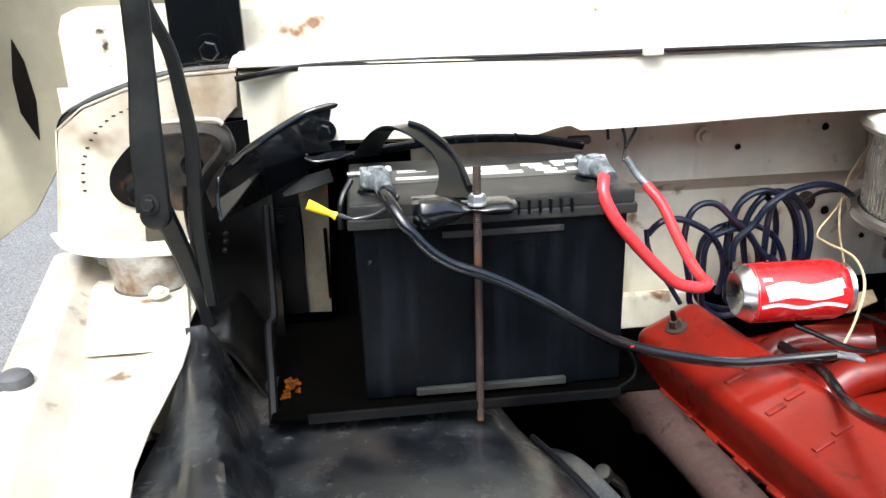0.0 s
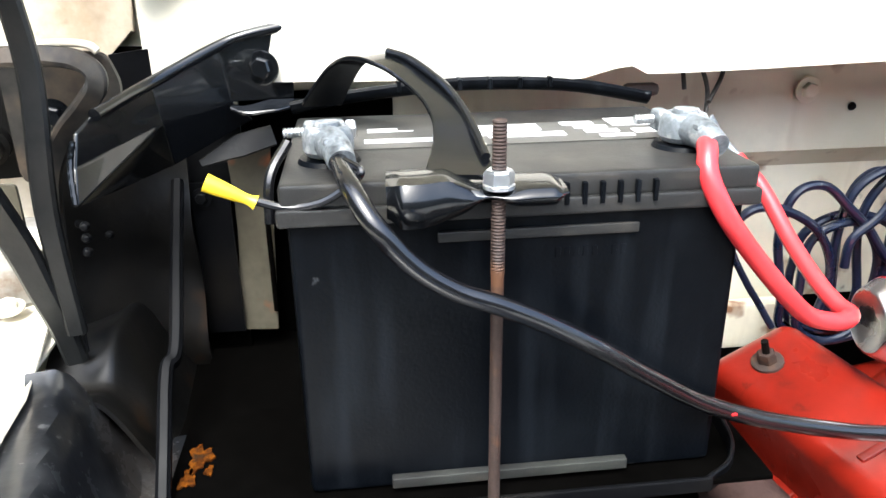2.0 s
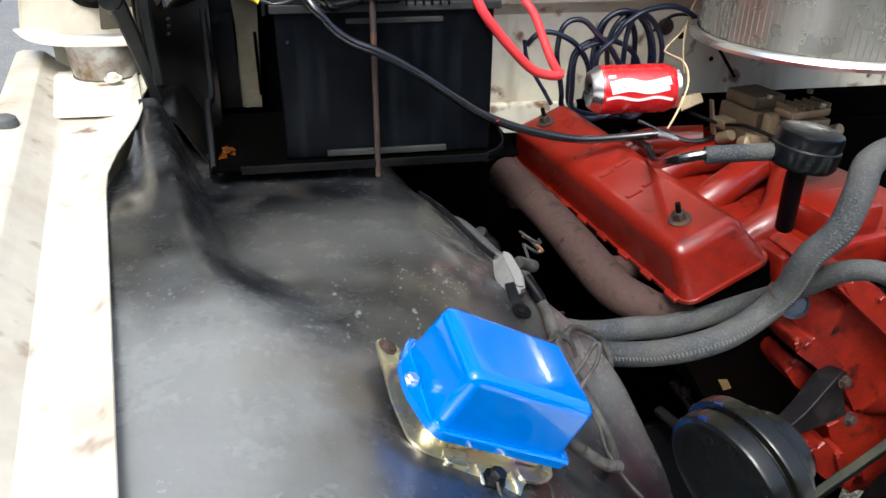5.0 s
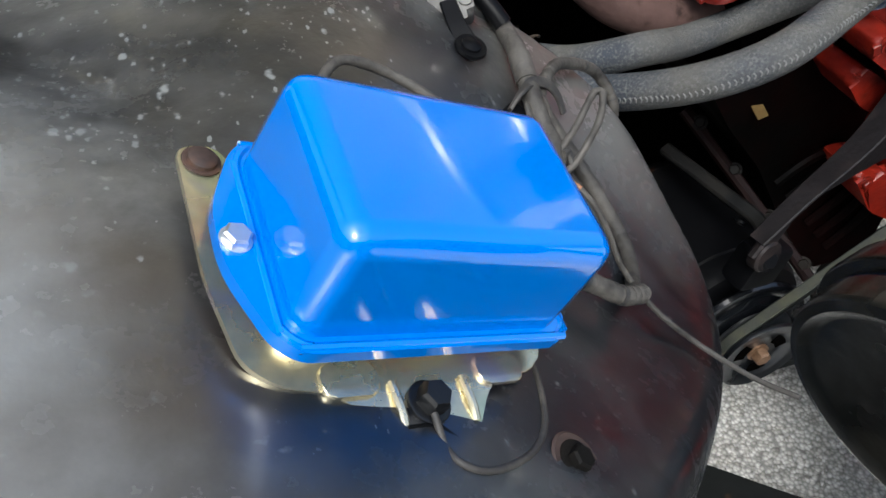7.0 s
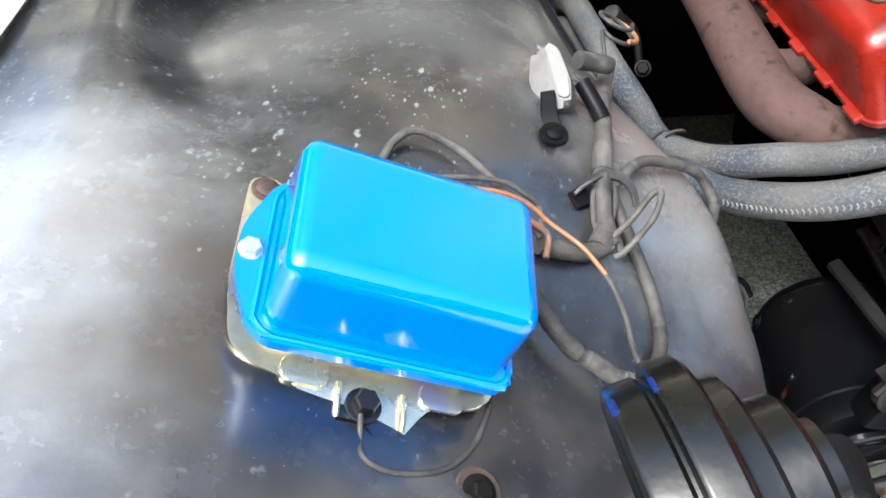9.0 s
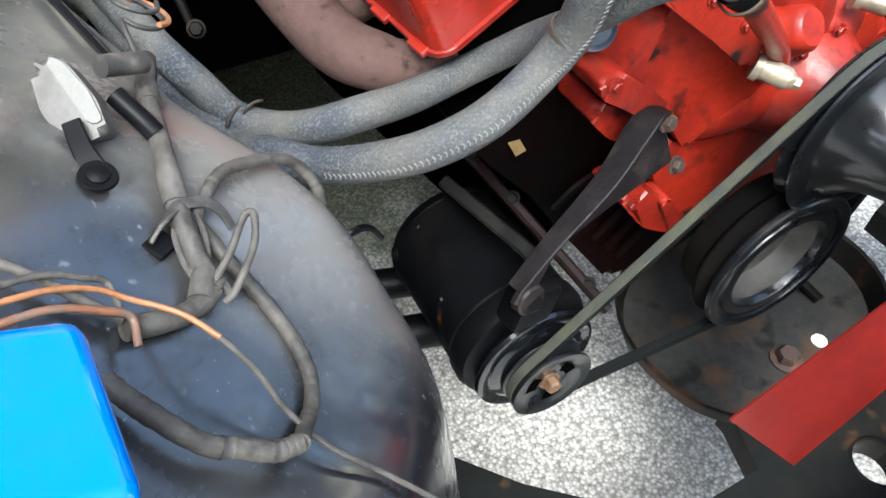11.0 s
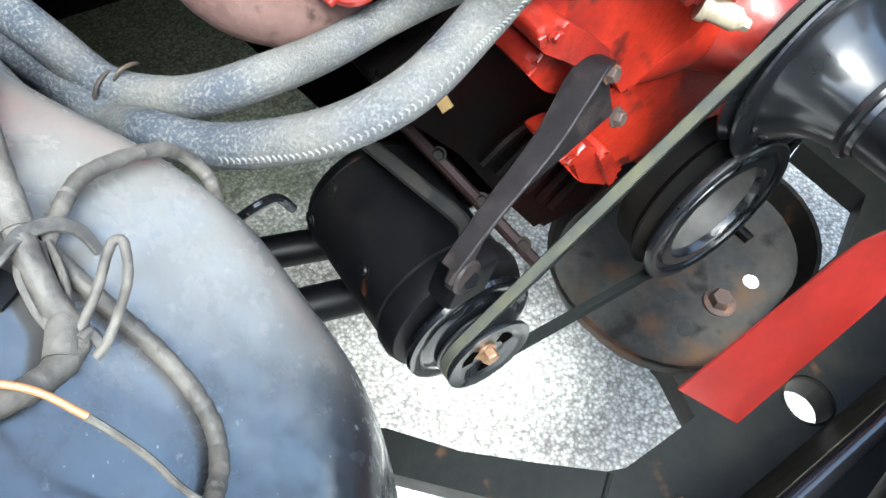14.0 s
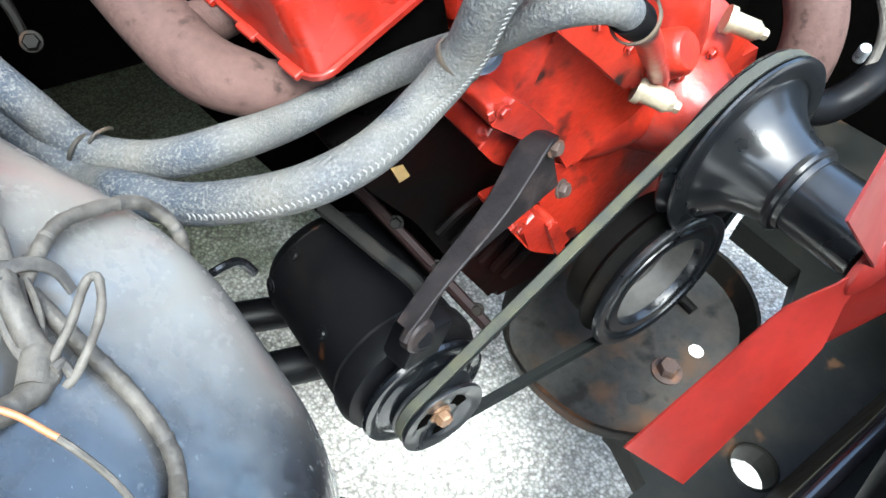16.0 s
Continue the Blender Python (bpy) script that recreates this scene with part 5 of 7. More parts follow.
for pts, w in (([(0.017, 70), (0.035, 66), (0.06, 74), (0.085, 68), (0.108, 76)], 0.004), ([(0.022, 40), (0.045, 32), (0.07, 40), (0.104, 30)], 0.011), ([(0.024, 54), (0.05, 48), (0.075, 55), (0.102, 47)], 0.006), ([(0.020, 18), (0.030, 17)], 0.004)):
    part("white_band", can_mark(pts, w), WHITE, can, "plain white wavy band")

# ---- engine ----
# the engine leans back three degrees: EF ahead along the crankshaft, ES across, EU up; BELT_D is the belt's plane
EF = Vector((0.03485, -0.99802, 0.05234))
ES = Vector((0.99939, 0.03490, 0.0))
EU = EF.cross(ES) * -1.0 if EF.cross(ES).z < 0 else EF.cross(ES)
BELT_D = 0.3338


def eng(across, up, ahead=0.0):
    """A point in the engine's own axes, ahead counted from the belt's plane."""
    return ES * across + EU * up + EF * (BELT_D + ahead)


WHEEL_GEN, WHEEL_CRANK, WHEEL_PUMP = (0.4767, -0.4518), (0.7521, -0.4241), (0.8093, -0.2685)


engine = thing("engine_block", "red painted V8 engine block, sides near-black with painted shade", "engine")
# block side and head coloured near-black for the shade low in the bay
part("block_side", bm_box((0.42, 0.47, 0.30), (0, 0, 0), 0.02, m=TURN @ Matrix.Translation((0.70, -0.07, -0.33))), SHADE_BLACK, engine)
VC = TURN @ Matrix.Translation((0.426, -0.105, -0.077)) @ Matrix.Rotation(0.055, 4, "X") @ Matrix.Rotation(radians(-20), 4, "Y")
part("cylinder_head", bm_box((0.10, 0.42, 0.09), (0.018, 0.005, -0.052), 0.012, m=VC), SHADE_BLACK, engine)


def frustum(bottom, top, height, bevel, m, y0=0.0, seg=4):
    """A box with a smaller top: bottom and top as (x0, x1, y0, y1)."""
    bm = bmesh.new()
    lo = [bm.verts.new((x, y, 0)) for x, y in ((bottom[0], bottom[2]), (bottom[1], bottom[2]), (bottom[1], bottom[3]), (bottom[0], bottom[3]))]
    hi = [bm.verts.new((x, y, height)) for x, y in ((top[0], top[2]), (top[1], top[2]), (top[1], top[3]), (top[0], top[3]))]
    bm.faces.new(lo[::-1])
    bm.faces.new(hi)
    for k in range(4):
        bm.faces.new((lo[k], lo[(k + 1) % 4], hi[(k + 1) % 4], hi[k]))
    edges = [e for e in bm.edges if not (e.verts[0] in lo and e.verts[1] in lo)]
    bmesh.ops.bevel(bm, geom=edges, offset=bevel, segments=seg, profile=0.5, affect="EDGES")
    bmesh.ops.transform(bm, matrix=m, verts=bm.verts)
    return bm


cover = thing("valve_cover", "glossy red pressed steel valve cover", "valve cover")
part("cover_shell", frustum((-0.058, 0.058, -0.212, 0.212), (-0.050, 0.034, -0.192, 0.192), 0.062, 0.014, VC), RED, cover)
part("flange", bm_prism(rounded(0.122, 0.43, 0.02), 0.005, VC @ Matrix.Translation((0, 0, -0.003)), 0.0015), RED, cover)
for k in range(9):
    part("flange_tab", bm_box((0.010, 0.02, 0.006), (-0.060, -0.19 + 0.0475 * k, 0.0), 0.002, m=VC), RED, cover)
for y in (0.045, -0.015, -0.075):
    for x, d in ((-0.022, 0.0), (0.004, 0.004)):
        part("pressed_rib", bm_box((0.022, 0.007, 0.0035), (x, y + d, 0.0625), 0.0016, m=VC), RED, cover)
for y in (-0.152, 0.158):
    part("cover_nut", bm_bolt(0.008, 0.012, VC @ Matrix.Translation((-0.014, y, 0.062)), 0.013), RUSTY, cover, "brown oxidised nut and washer")
    part("stud", bm_lathe([(0, 0.024), (0.003, 0.024), (0.0035, 0.0)], VC @ Matrix.Translation((-0.014, y, 0.062)), 10), GREASE, cover)

manifold = thing("exhaust_manifold", "rust-brown cast iron exhaust manifold", "exhaust manifold")
LOG = [uv(0.334, 0.066, -0.087), uv(0.335, 0.054, -0.089), uv(0.335, -0.03, -0.094), uv(0.335, -0.12, -0.106), uv(0.334, -0.19, -0.118), uv(0.336, -0.235, -0.126), (0.398, -0.178, -0.132), (0.420, -0.186, -0.139), (0.465, -0.178, -0.147), (0.50, -0.17, -0.15)]
part("log", bm_tube(LOG, lambda k: (0.0255 + 0.0008 * math.sin(18 * k)) * (0.62 + 0.38 * sstep(0.0, 0.05, k)) * (1 - 0.36 * sstep(0.58, 0.95, k)), 20, flat=0.95, up=(0, 0, 1)), IRON, manifold)
for v in (-0.20, -0.09, 0.03):
    part("runner", bm_tube([uv(0.334, v, -0.115), uv(0.365, v, -0.122), uv(0.40, v, -0.118)], 0.017, 14), IRON, manifold)

intake = thing("intake_manifold", "red painted cast intake manifold with dirty ports", "intake manifold")
IM = TURN @ Matrix.Translation((0.66, -0.10, -0.085))
part("valley", bm_box((0.30, 0.42, 0.05), (0, 0, -0.02), 0.012, m=IM), RED, intake)
for v in (-0.14, -0.045, 0.05, 0.14):
    part("runner", bm_tube([IM @ Vector((-0.15, v, -0.01)), IM @ Vector((-0.10, v, 0.018)), IM @ Vector((-0.03, v * 0.6, 0.035))], 0.023, 14), RED, intake)
part("front_tower", bm_box((0.10, 0.07, 0.05), (-0.03, -0.165, 0.018), 0.014, m=IM), RED, intake)
part("carb_pad", bm_box((0.10, 0.14, 0.03), (0.02, 0.0, 0.04), 0.006, m=IM), RED, intake)

carb = thing("carburettor", "brass-toned zinc carburettor below the air cleaner", "carburettor")
CB = TURN @ Matrix.Translation((0.665, -0.085, -0.025))
for size, at in (((0.07, 0.11, 0.016), (0.005, 0, 0.003)), ((0.055, 0.075, 0.03), (0.0, 0.02, 0.026)), ((0.07, 0.035, 0.012), (0.012, -0.055, 0.052)), ((0.072, 0.03, 0.014), (0.012, -0.06, 0.036)), ((0.075, 0.038, 0.012), (0.012, -0.06, 0.018)),
                 ((0.055, 0.06, 0.018), (0, 0.02, 0.052)), ((0.03, 0.02, 0.02), (-0.045, -0.04, 0.012)), ((0.024, 0.03, 0.014), (-0.05, 0.02, 0.02)), ((0.02, 0.014, 0.03), (-0.03, -0.045, 0.035))):
    part("casting", bm_box(size, at, 0.004, m=CB), CARB, carb)
for x, y, z, r, h in ((-0.055, -0.03, 0.004, 0.012, 0.018), (-0.06, 0.01, 0.0, 0.009, 0.024), (0.05, -0.078, 0.026, 0.008, 0.014), (0.0, -0.083, 0.034, 0.006, 0.012), (-0.02, -0.083, 0.02, 0.0065, 0.012)):
    part("boss", bm_lathe([(0, h), (r * 0.8, h), (r, h * 0.85), (r, 0), (0, 0)], CB @ Matrix.Translation((x, y, z)) @ Matrix.Rotation(radians(60), 4, "X"), 16), CARB, carb)
for k in range(5):
    part("fin", bm_box((0.004, 0.034, 0.006), (-0.018 + 0.015 * k, -0.055, 0.061), 0.001, m=CB), CARB, carb)
for x, y in ((-0.035, -0.04), (0.035, -0.04), (-0.035, 0.05), (0.0, -0.095)):
    part("screw", bm_bolt(0.004, 0.005, CB @ Matrix.Translation((x, y, 0.07))), BRASS, carb)
link = thing("throttle_linkage", "bent metal throttle rods beside the carburettor", "linkage")
part("rod", bm_tube([CB @ Vector((-0.09, 0.09, 0.03)), CB @ Vector((-0.06, 0.02, 0.02)), CB @ Vector((-0.055, -0.03, 0.03)), CB @ Vector((-0.03, -0.09, 0.02))], 0.0026, 8), GREASE, link)
part("rod", bm_tube([CB @ Vector((-0.16, 0.07, 0.02)), CB @ Vector((-0.10, 0.03, -0.005)), CB @ Vector((-0.05, 0.02, 0.0))], 0.003, 8), CABLE, link)
part("lever", bm_strip([CB @ Vector((-0.055, 0.03, 0.0)), CB @ Vector((-0.065, 0.035, 0.05))], (0.014, 0.009), 0.003, (0, 1, 0)), BRASS, link)
part("bellcrank", bm_strip([CB @ Vector((-0.10, 0.06, 0.04)), CB @ Vector((-0.07, 0.05, 0.05))], (0.022, 0.015), 0.004, (0, 0.6, 1)), CARB, link)

air = thing("air_cleaner", "round air cleaner with white lid and perforated metal band", "air cleaner")
AC = Matrix.Translation((0.747, 0.075, 0.094))
part("base_pan", bm_lathe([(0, 0.0), (0.08, 0.0), (0.15, 0.006), (0.172, 0.012), (0.176, 0.018), (0.172, 0.022), (0, 0.022)], AC, 64), BLACK_SATIN, air, "black pressed base pan")
part("screen", bm_lathe([(0.165, 0.02), (0.168, 0.022), (0.168, 0.116), (0.165, 0.118)], AC, 96), GRILLE, air, "perforated metal band")
sb = bmesh.new()
for k in range(130):
    a = 2 * math.pi * k / 130
    bm_box((0.0016, 0.0030, 0.092), (0.1682, 0, 0.069), m=AC @ Matrix.Rotation(a, 4, "Z"), bm=sb)
tagged(part("screen_ribs", sb, GRILLE, air), kind="stuff")
part("air_lid", bm_lathe([(0, 0.136), (0.13, 0.134), (0.165, 0.130), (0.178, 0.126), (0.182, 0.119), (0.178, 0.113), (0.170, 0.111), (0, 0.112)], AC, 64), CHROME, air, "bright chromed lid with rolled edge")
part("base_rim", bm_lathe([(0.173, 0.010), (0.181, 0.012), (0.183, 0.017), (0.180, 0.022), (0.172, 0.023)], AC, 64, closed=True), CHROME, air, "chromed rolled rim")

cap = thing("oil_filler_cap", "black round oil filler cap on its tube", "filler cap")
CP = Matrix.Translation((0.513, -0.248, 0.061)) @ Matrix.Rotation(0.12, 4, "Y") @ Matrix.Diagonal((0.74, 0.74, 0.74, 1))
part("cap_body", bm_lathe([(0, 0.053), (0.034, 0.052), (0.041, 0.048), (0.043, 0.042), (0.042, 0.030), (0.044, 0.028), (0.044, 0.006), (0.04, 0.0), (0, 0.0)], CP, 48), BLACK, cap)
part("tube", bm_tube([(0.514, -0.247, 0.064), (0.520, -0.236, 0.035), (0.545, -0.205, -0.03)], 0.010, 16), BLACK_SATIN, cap)
part("side_spout", bm_tube([(0.486, -0.240, 0.074), (0.455, -0.229, 0.070), (0.425, -0.220, 0.066)], 0.009, 12), RUBBER, cap)
vent = thing("breather_hose", "black rubber breather hose running to the oil filler cap", "hose")
part("sheath", bm_tube([(0.425, -0.222, 0.068), (0.40, -0.208, 0.058), (0.415, -0.15, 0.03), (0.44, -0.08, 0.005), (0.47, 0.0, -0.01), (0.46, 0.06, -0.01)], 0.0055, 10), CABLE, vent)

# front casting, water pump
front = thing("water_pump", "red painted timing cover and water pump casting", "water pump")
EN = along((0, 0, 0), EF, (1, 0, 0))


def lump(name, outline, ahead, depth, bevel=0.008, material=RED_CAST, label=""):
    """A raised piece of the casting: its outline across and up the engine, its face this far ahead, its depth behind the face."""
    return part(name, bm_prism(round_poly(outline, bevel * 1.3, 4), depth, EN @ Matrix.Translation((0, 0, ahead - depth)), bevel * 1.25, seg=4), material, front, label)


lump("timing_cover", [(0.64, -0.25), (0.70, -0.21), (0.95, -0.24), (0.98, -0.33), (0.93, -0.47), (0.74, -0.47), (0.66, -0.40), (0.64, -0.31)], 0.235, 0.11, 0.02)
lump("head_face", [(0.592, -0.140), (0.618, -0.118), (0.664, -0.155), (0.722, -0.206), (0.748, -0.250), (0.700, -0.262), (0.664, -0.290), (0.628, -0.235), (0.572, -0.178)], 0.262, 0.12, 0.006)
lump("deck_ledge", [(0.566, -0.086), (0.582, -0.078), (0.618, -0.092), (0.668, -0.136), (0.716, -0.184), (0.682, -0.190), (0.637, -0.148), (0.596, -0.113)], 0.286, 0.14, 0.005)
lump("head_side", [(0.588, -0.128), (0.600, -0.118), (0.586, -0.160), (0.560, -0.186), (0.552, -0.172)], 0.272, 0.12, 0.004)
lump("mount_ear", [(0.530, -0.148), (0.550, -0.145), (0.580, -0.171), (0.608, -0.199), (0.607, -0.215), (0.590, -0.209), (0.556, -0.182), (0.534, -0.165)], 0.287, 0.05, 0.005)
lump("ear_foot", [(0.540, -0.200), (0.549, -0.186), (0.574, -0.203), (0.606, -0.236), (0.602, -0.256), (0.562, -0.229)], 0.268, 0.05, 0.007)
lump("low_side", [(0.640, -0.275), (0.676, -0.290), (0.716, -0.336), (0.738, -0.406), (0.697, -0.411), (0.657, -0.362), (0.632, -0.303)], 0.255, 0.06, 0.012)
lump("low_ear", [(0.586, -0.313), (0.616, -0.314), (0.655, -0.348), (0.686, -0.393), (0.669, -0.402), (0.624, -0.370)], 0.272, 0.05, 0.009)
lump("low_rib", [(0.634, -0.335), (0.645, -0.330), (0.668, -0.380), (0.662, -0.395)], 0.279, 0.03, 0.004)
part("pump_body", bm_lathe([(0, 0.06), (0.035, 0.06), (0.042, 0.05), (0.055, 0.02), (0.078, -0.03), (0, -0.03)], along(eng(*WHEEL_PUMP, -0.085), EF), 32), RED_CAST, front)
part("pump_barrel", bm_tube([EN @ Vector((x, y, d)) for x, y, d in ((0.688, -0.286, 0.20), (0.722, -0.277, 0.212), (0.775, -0.258, 0.222), (0.828, -0.228, 0.222), (0.862, -0.205, 0.21))], lambda k: 0.040 + 0.010 * math.sin(math.pi * k), 24), RED_CAST, front)
part("outlet", bm_tube([EN @ Vector((x, y, d)) for x, y, d in ((0.748, -0.085, 0.215), (0.765, -0.130, 0.222), (0.785, -0.180, 0.222), (0.800, -0.235, 0.215))], lambda k: 0.034 + 0.014 * k, 22), RED_CAST, front)
part("outlet_boss", bm_lathe([(0, 0.022), (0.016, 0.022), (0.021, 0.017), (0.024, 0), (0.030, -0.012)], along(EN @ Vector((0.756, -0.190, 0.262)), (0.2, -0.8, 0.6)), 24), RED_CAST, front)
part("thermostat_housing", bm_lathe([(0, 0.03), (0.026, 0.03), (0.036, 0.022), (0.045, 0.006), (0.046, -0.02), (0, -0.02)], along((0.795, -0.19, -0.125), (0.1, -0.4, 1)), 28), RED_CAST, front)
part("freeze_plug", bm_lathe([(0, -0.004), (0.013, -0.004), (0.015, 0.0), (0.0165, 0.001), (0.017, -0.006)], along(EN @ Vector((0.538, -0.118, 0.262)), (-0.55, -0.75, 0.35)), 28), mat("dull_blue_grey_plug", (0.045, 0.055, 0.075), 0.4, metal=0.5, var=0.4, scale=40), front, "dull blue-grey round plug")
part("heater_nipple", bm_tube([(0.570, -0.354, -0.024), (0.602, -0.338, -0.052), (0.660, -0.306, -0.106), (0.708, -0.280, -0.150), (0.744, -0.258, -0.196), (0.752, -0.240, -0.220)], lambda k: 0.0092 + 0.004 * sstep(0.5, 1.0, k), 18), RED_CAST, front, "red painted pipe nipple")
for p, d in ((EN @ Vector((0.697, -0.192, 0.282)), (0.62, -0.75, -0.22)), (EN @ Vector((0.826, -0.176, 0.262)), (0.70, -0.72, -0.18))):
    m = along(p, d)
    part("fitting", bm_lathe([(0, 0.046), (0.0055, 0.046), (0.0075, 0.043), (0.0080, 0.040), (0.0098, 0.039), (0.0102, 0.012), (0.0098, 0.009), (0.0135, 0.008), (0.0135, 0.0), (0, 0)], m @ Matrix.Diagonal((1, 1, 0.8, 1)), 22), BRASS, front, "dull brass plug")
    part("fitting_hex", bm_lathe([(0, 0.042), (0.005, 0.042), (0.006, 0.040), (0.006, 0.034), (0, 0.034)], m, 6), BRASS, front)
for p in [EN @ Vector(q) for q in ((0.545, -0.155, 0.287), (0.600, -0.204, 0.287), (0.668, -0.142, 0.286), (0.626, -0.108, 0.286), (0.700, -0.175, 0.286), (0.602, -0.324, 0.272), (0.655, -0.368, 0.272), (0.772, -0.215, 0.270), (0.815, -0.205, 0.268))]:
    part("casting_bolt", bm_bolt(0.0048, 0.005, along(p, EF), 0.0066), RED, front)

# pulleys, belt, fan
pulley = thing("water_pump_pulley", "grey-black steel water pump pulley with cone hub", "pulley")
PM = along(eng(*WHEEL_PUMP), EF)
part("sheave", bm_lathe([(0.03, -0.010), (0.086, -0.012), (0.0955, -0.010), (0.0965, -0.007), (0.086, 0.0), (0.0965, 0.007), (0.0985, 0.009), (0.0980, 0.0115), (0.094, 0.013), (0.080, 0.013), (0.077, 0.011), (0.074, 0.012), (0.070, 0.016), (0.060, 0.025), (0.052, 0.036), (0.046, 0.050), (0.0425, 0.064), (0.0425, 0.066), (0.0445, 0.067), (0.0450, 0.071), (0.0430, 0.074), (0.0390, 0.075), (0.0380, 0.080), (0.0, 0.080)], PM, 72), PULLEY, pulley)
part("spacer", bm_lathe([(0, 0.078), (0.0355, 0.078), (0.0365, 0.082), (0.0365, 0.150), (0.034, 0.153), (0, 0.153)], PM, 48), PULLEY, pulley)
crank = thing("crank_pulley", "worn black crankshaft pulley with open face", "pulley")
CK = along(eng(*WHEEL_CRANK), EF)
# rear drum, darker than the rim in front of it
part("crank_drum", bm_lathe([(0.02, -0.046), (0.074, -0.046), (0.081, -0.043), (0.083, -0.036), (0.083, -0.018), (0.088, -0.013), (0.0905, -0.011), (0.0905, -0.008), (0.079, 0.0)], CK, 80), NEAR_BLACK, crank, "near-black drum behind the groove")
part("crank_rim", bm_lathe([(0.079, 0.0), (0.0905, 0.009), (0.0912, 0.012), (0.0905, 0.0155), (0.0885, 0.017), (0.0825, 0.0168), (0.0805, 0.0155), (0.0795, 0.011), (0.0745, 0.0105), (0.0730, 0.012), (0.0720, 0.0145), (0.0690, 0.0155), (0.0610, 0.0150), (0.0590, 0.0130), (0.0575, 0.006)], CK, 80), PULLEY, crank)
part("dish", bm_lathe([(0.0575, 0.006), (0.0555, -0.010), (0.050, -0.020), (0.040, -0.024), (0.024, -0.025), (0, -0.025)], CK, 64), mat("dusty_grey_pressed_steel", (0.055, 0.053, 0.048), 0.55, metal=0.2, var=0.3, scale=18, dust=((0.11, 0.105, 0.095), 12, 0.45, 0.7)), crank, "dusty grey pressed dish")
part("hub", bm_bolt(0.014, -0.010, CK @ Matrix.Translation((0, 0, -0.0245)), 0.020), SADDLE, crank)

gen = thing("generator", "black cylindrical generator on the engine's side", "generator")
GM = along(eng(*WHEEL_GEN, -0.209), EF, (1, 0, 0))
part("gen_body", bm_lathe([(0, -0.018), (0.045, -0.018), (0.066, -0.012), (0.0725, -0.002), (0.0735, 0.004), (0.0725, 0.006), (0.0725, 0.138), (0.0705, 0.140), (0.0705, 0.143), (0.0755, 0.145), (0.0760, 0.158), (0.072, 0.168), (0.060, 0.174), (0.045, 0.176), (0.03, 0.182), (0, 0.182)], GM, 64), BLACK_SATIN, gen)
part("gen_fan", bm_lathe([(0.0, 0.181), (0.060, 0.179), (0.0665, 0.181), (0.0680, 0.185), (0.0665, 0.189), (0.062, 0.191), (0.054, 0.1895), (0.050, 0.192), (0.044, 0.195), (0.02, 0.197), (0, 0.197)], GM, 64), GLOSS, gen)
part("gen_pulley", bm_lathe([(0, 0.197), (0.041, 0.197), (0.0445, 0.199), (0.0445, 0.201), (0.034, 0.209), (0.0445, 0.216), (0.0452, 0.218), (0.0445, 0.2205), (0.035, 0.2195), (0.031, 0.217), (0.026, 0.214), (0.018, 0.213), (0, 0.214)], GM, 56), PULLEY, gen)
for k in range(3):
    q = GM @ Matrix.Rotation(radians(35 + 120 * k), 4, "Z")
    part("pulley_slot", bm_prism([(0.017 * math.cos(a), 0.017 * math.sin(a)) for a in (-0.45, 0.0, 0.45)] + [(0.0285 * math.cos(a), 0.0285 * math.sin(a)) for a in (0.4, 0.13, -0.13, -0.4)], 0.0006, q @ Matrix.Translation((0, 0, 0.2162))), SHADE_BLACK, gen, "dark slot in the pulley's face")
part("pulley_nut", bm_bolt(0.0088, 0.012, GM @ Matrix.Translation((0, 0, 0.213)), 0.011), mat("worn_brown_nut", (0.16, 0.095, 0.055), 0.45, metal=0.5, var=0.35, scale=60), gen, "worn brown nut")
part("top_lug", bm_box((0.05, 0.03, 0.045), (0, 0, 0), 0.008, m=TURN @ Matrix.Translation((0.392, -0.412, -0.320)) @ Matrix.Rotation(0.35, 4, "Y")), BLACK_SATIN, gen)
part("lug_bolt", bm_bolt(0.009, 0.009, along(uv(0.378, -0.425, -0.293), (0.1, -0.8, 0.6)), 0.012), BLACK_SATIN, gen)
part("rail", bm_strip([uv(0.43, -0.24, -0.335), uv(0.428, -0.32, -0.325), uv(0.425, -0.38, -0.318), uv(0.40, -0.40, -0.315)], (0.014, 0.014), 0.01, (1, 0, 0.5)), HINGE, gen)
for h, a in ((0.10, 148), (0.013, 128), (0.005, 166), (0.10, 60)):
    a = radians(a)
    part("case_screw", bm_lathe([(0, 0.0035), (0.004, 0.003), (0.0055, 0.001), (0.008, 0.0008), (0.0085, -0.002)], along(GM @ Vector((0.0725 * math.cos(a), 0.0725 * math.sin(a), h)), GM.to_3x3() @ Vector((math.cos(a), math.sin(a), 0))), 16), BLACK_SATIN, gen)
part("gen_terminal", bm_tube([uv(0.335, -0.262, -0.335), uv(0.325, -0.255, -0.318), uv(0.30, -0.25, -0.32), uv(0.28, -0.235, -0.345)], 0.0045, 8), CABLE, gen)
part("block_flank", bm_prism(round_poly([(0.440, -0.20), (0.476, -0.262), (0.524, -0.325), (0.566, -0.400), (0.640, -0.52), (0.72, -0.52), (0.735, -0.30), (0.60, -0.14)], 0.01), 0.16, along((0, 0, 0), EF, (1, 0, 0)) @ Matrix.Translation((0, 0, 0.056)), 0.01), SHADED_RED, engine, "block flank, its red darkened for shade")
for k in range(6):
    part("flank_rib", bm_tube([eng(0.548 + 0.020 * k, -0.352 - 0.026 * k, -0.115), eng(0.575 + 0.020 * k, -0.330 - 0.024 * k, -0.113), eng(0.612 + 0.016 * k, -0.322 - 0.020 * k, -0.115)], 0.0055, 8), SHADED_RED, engine)
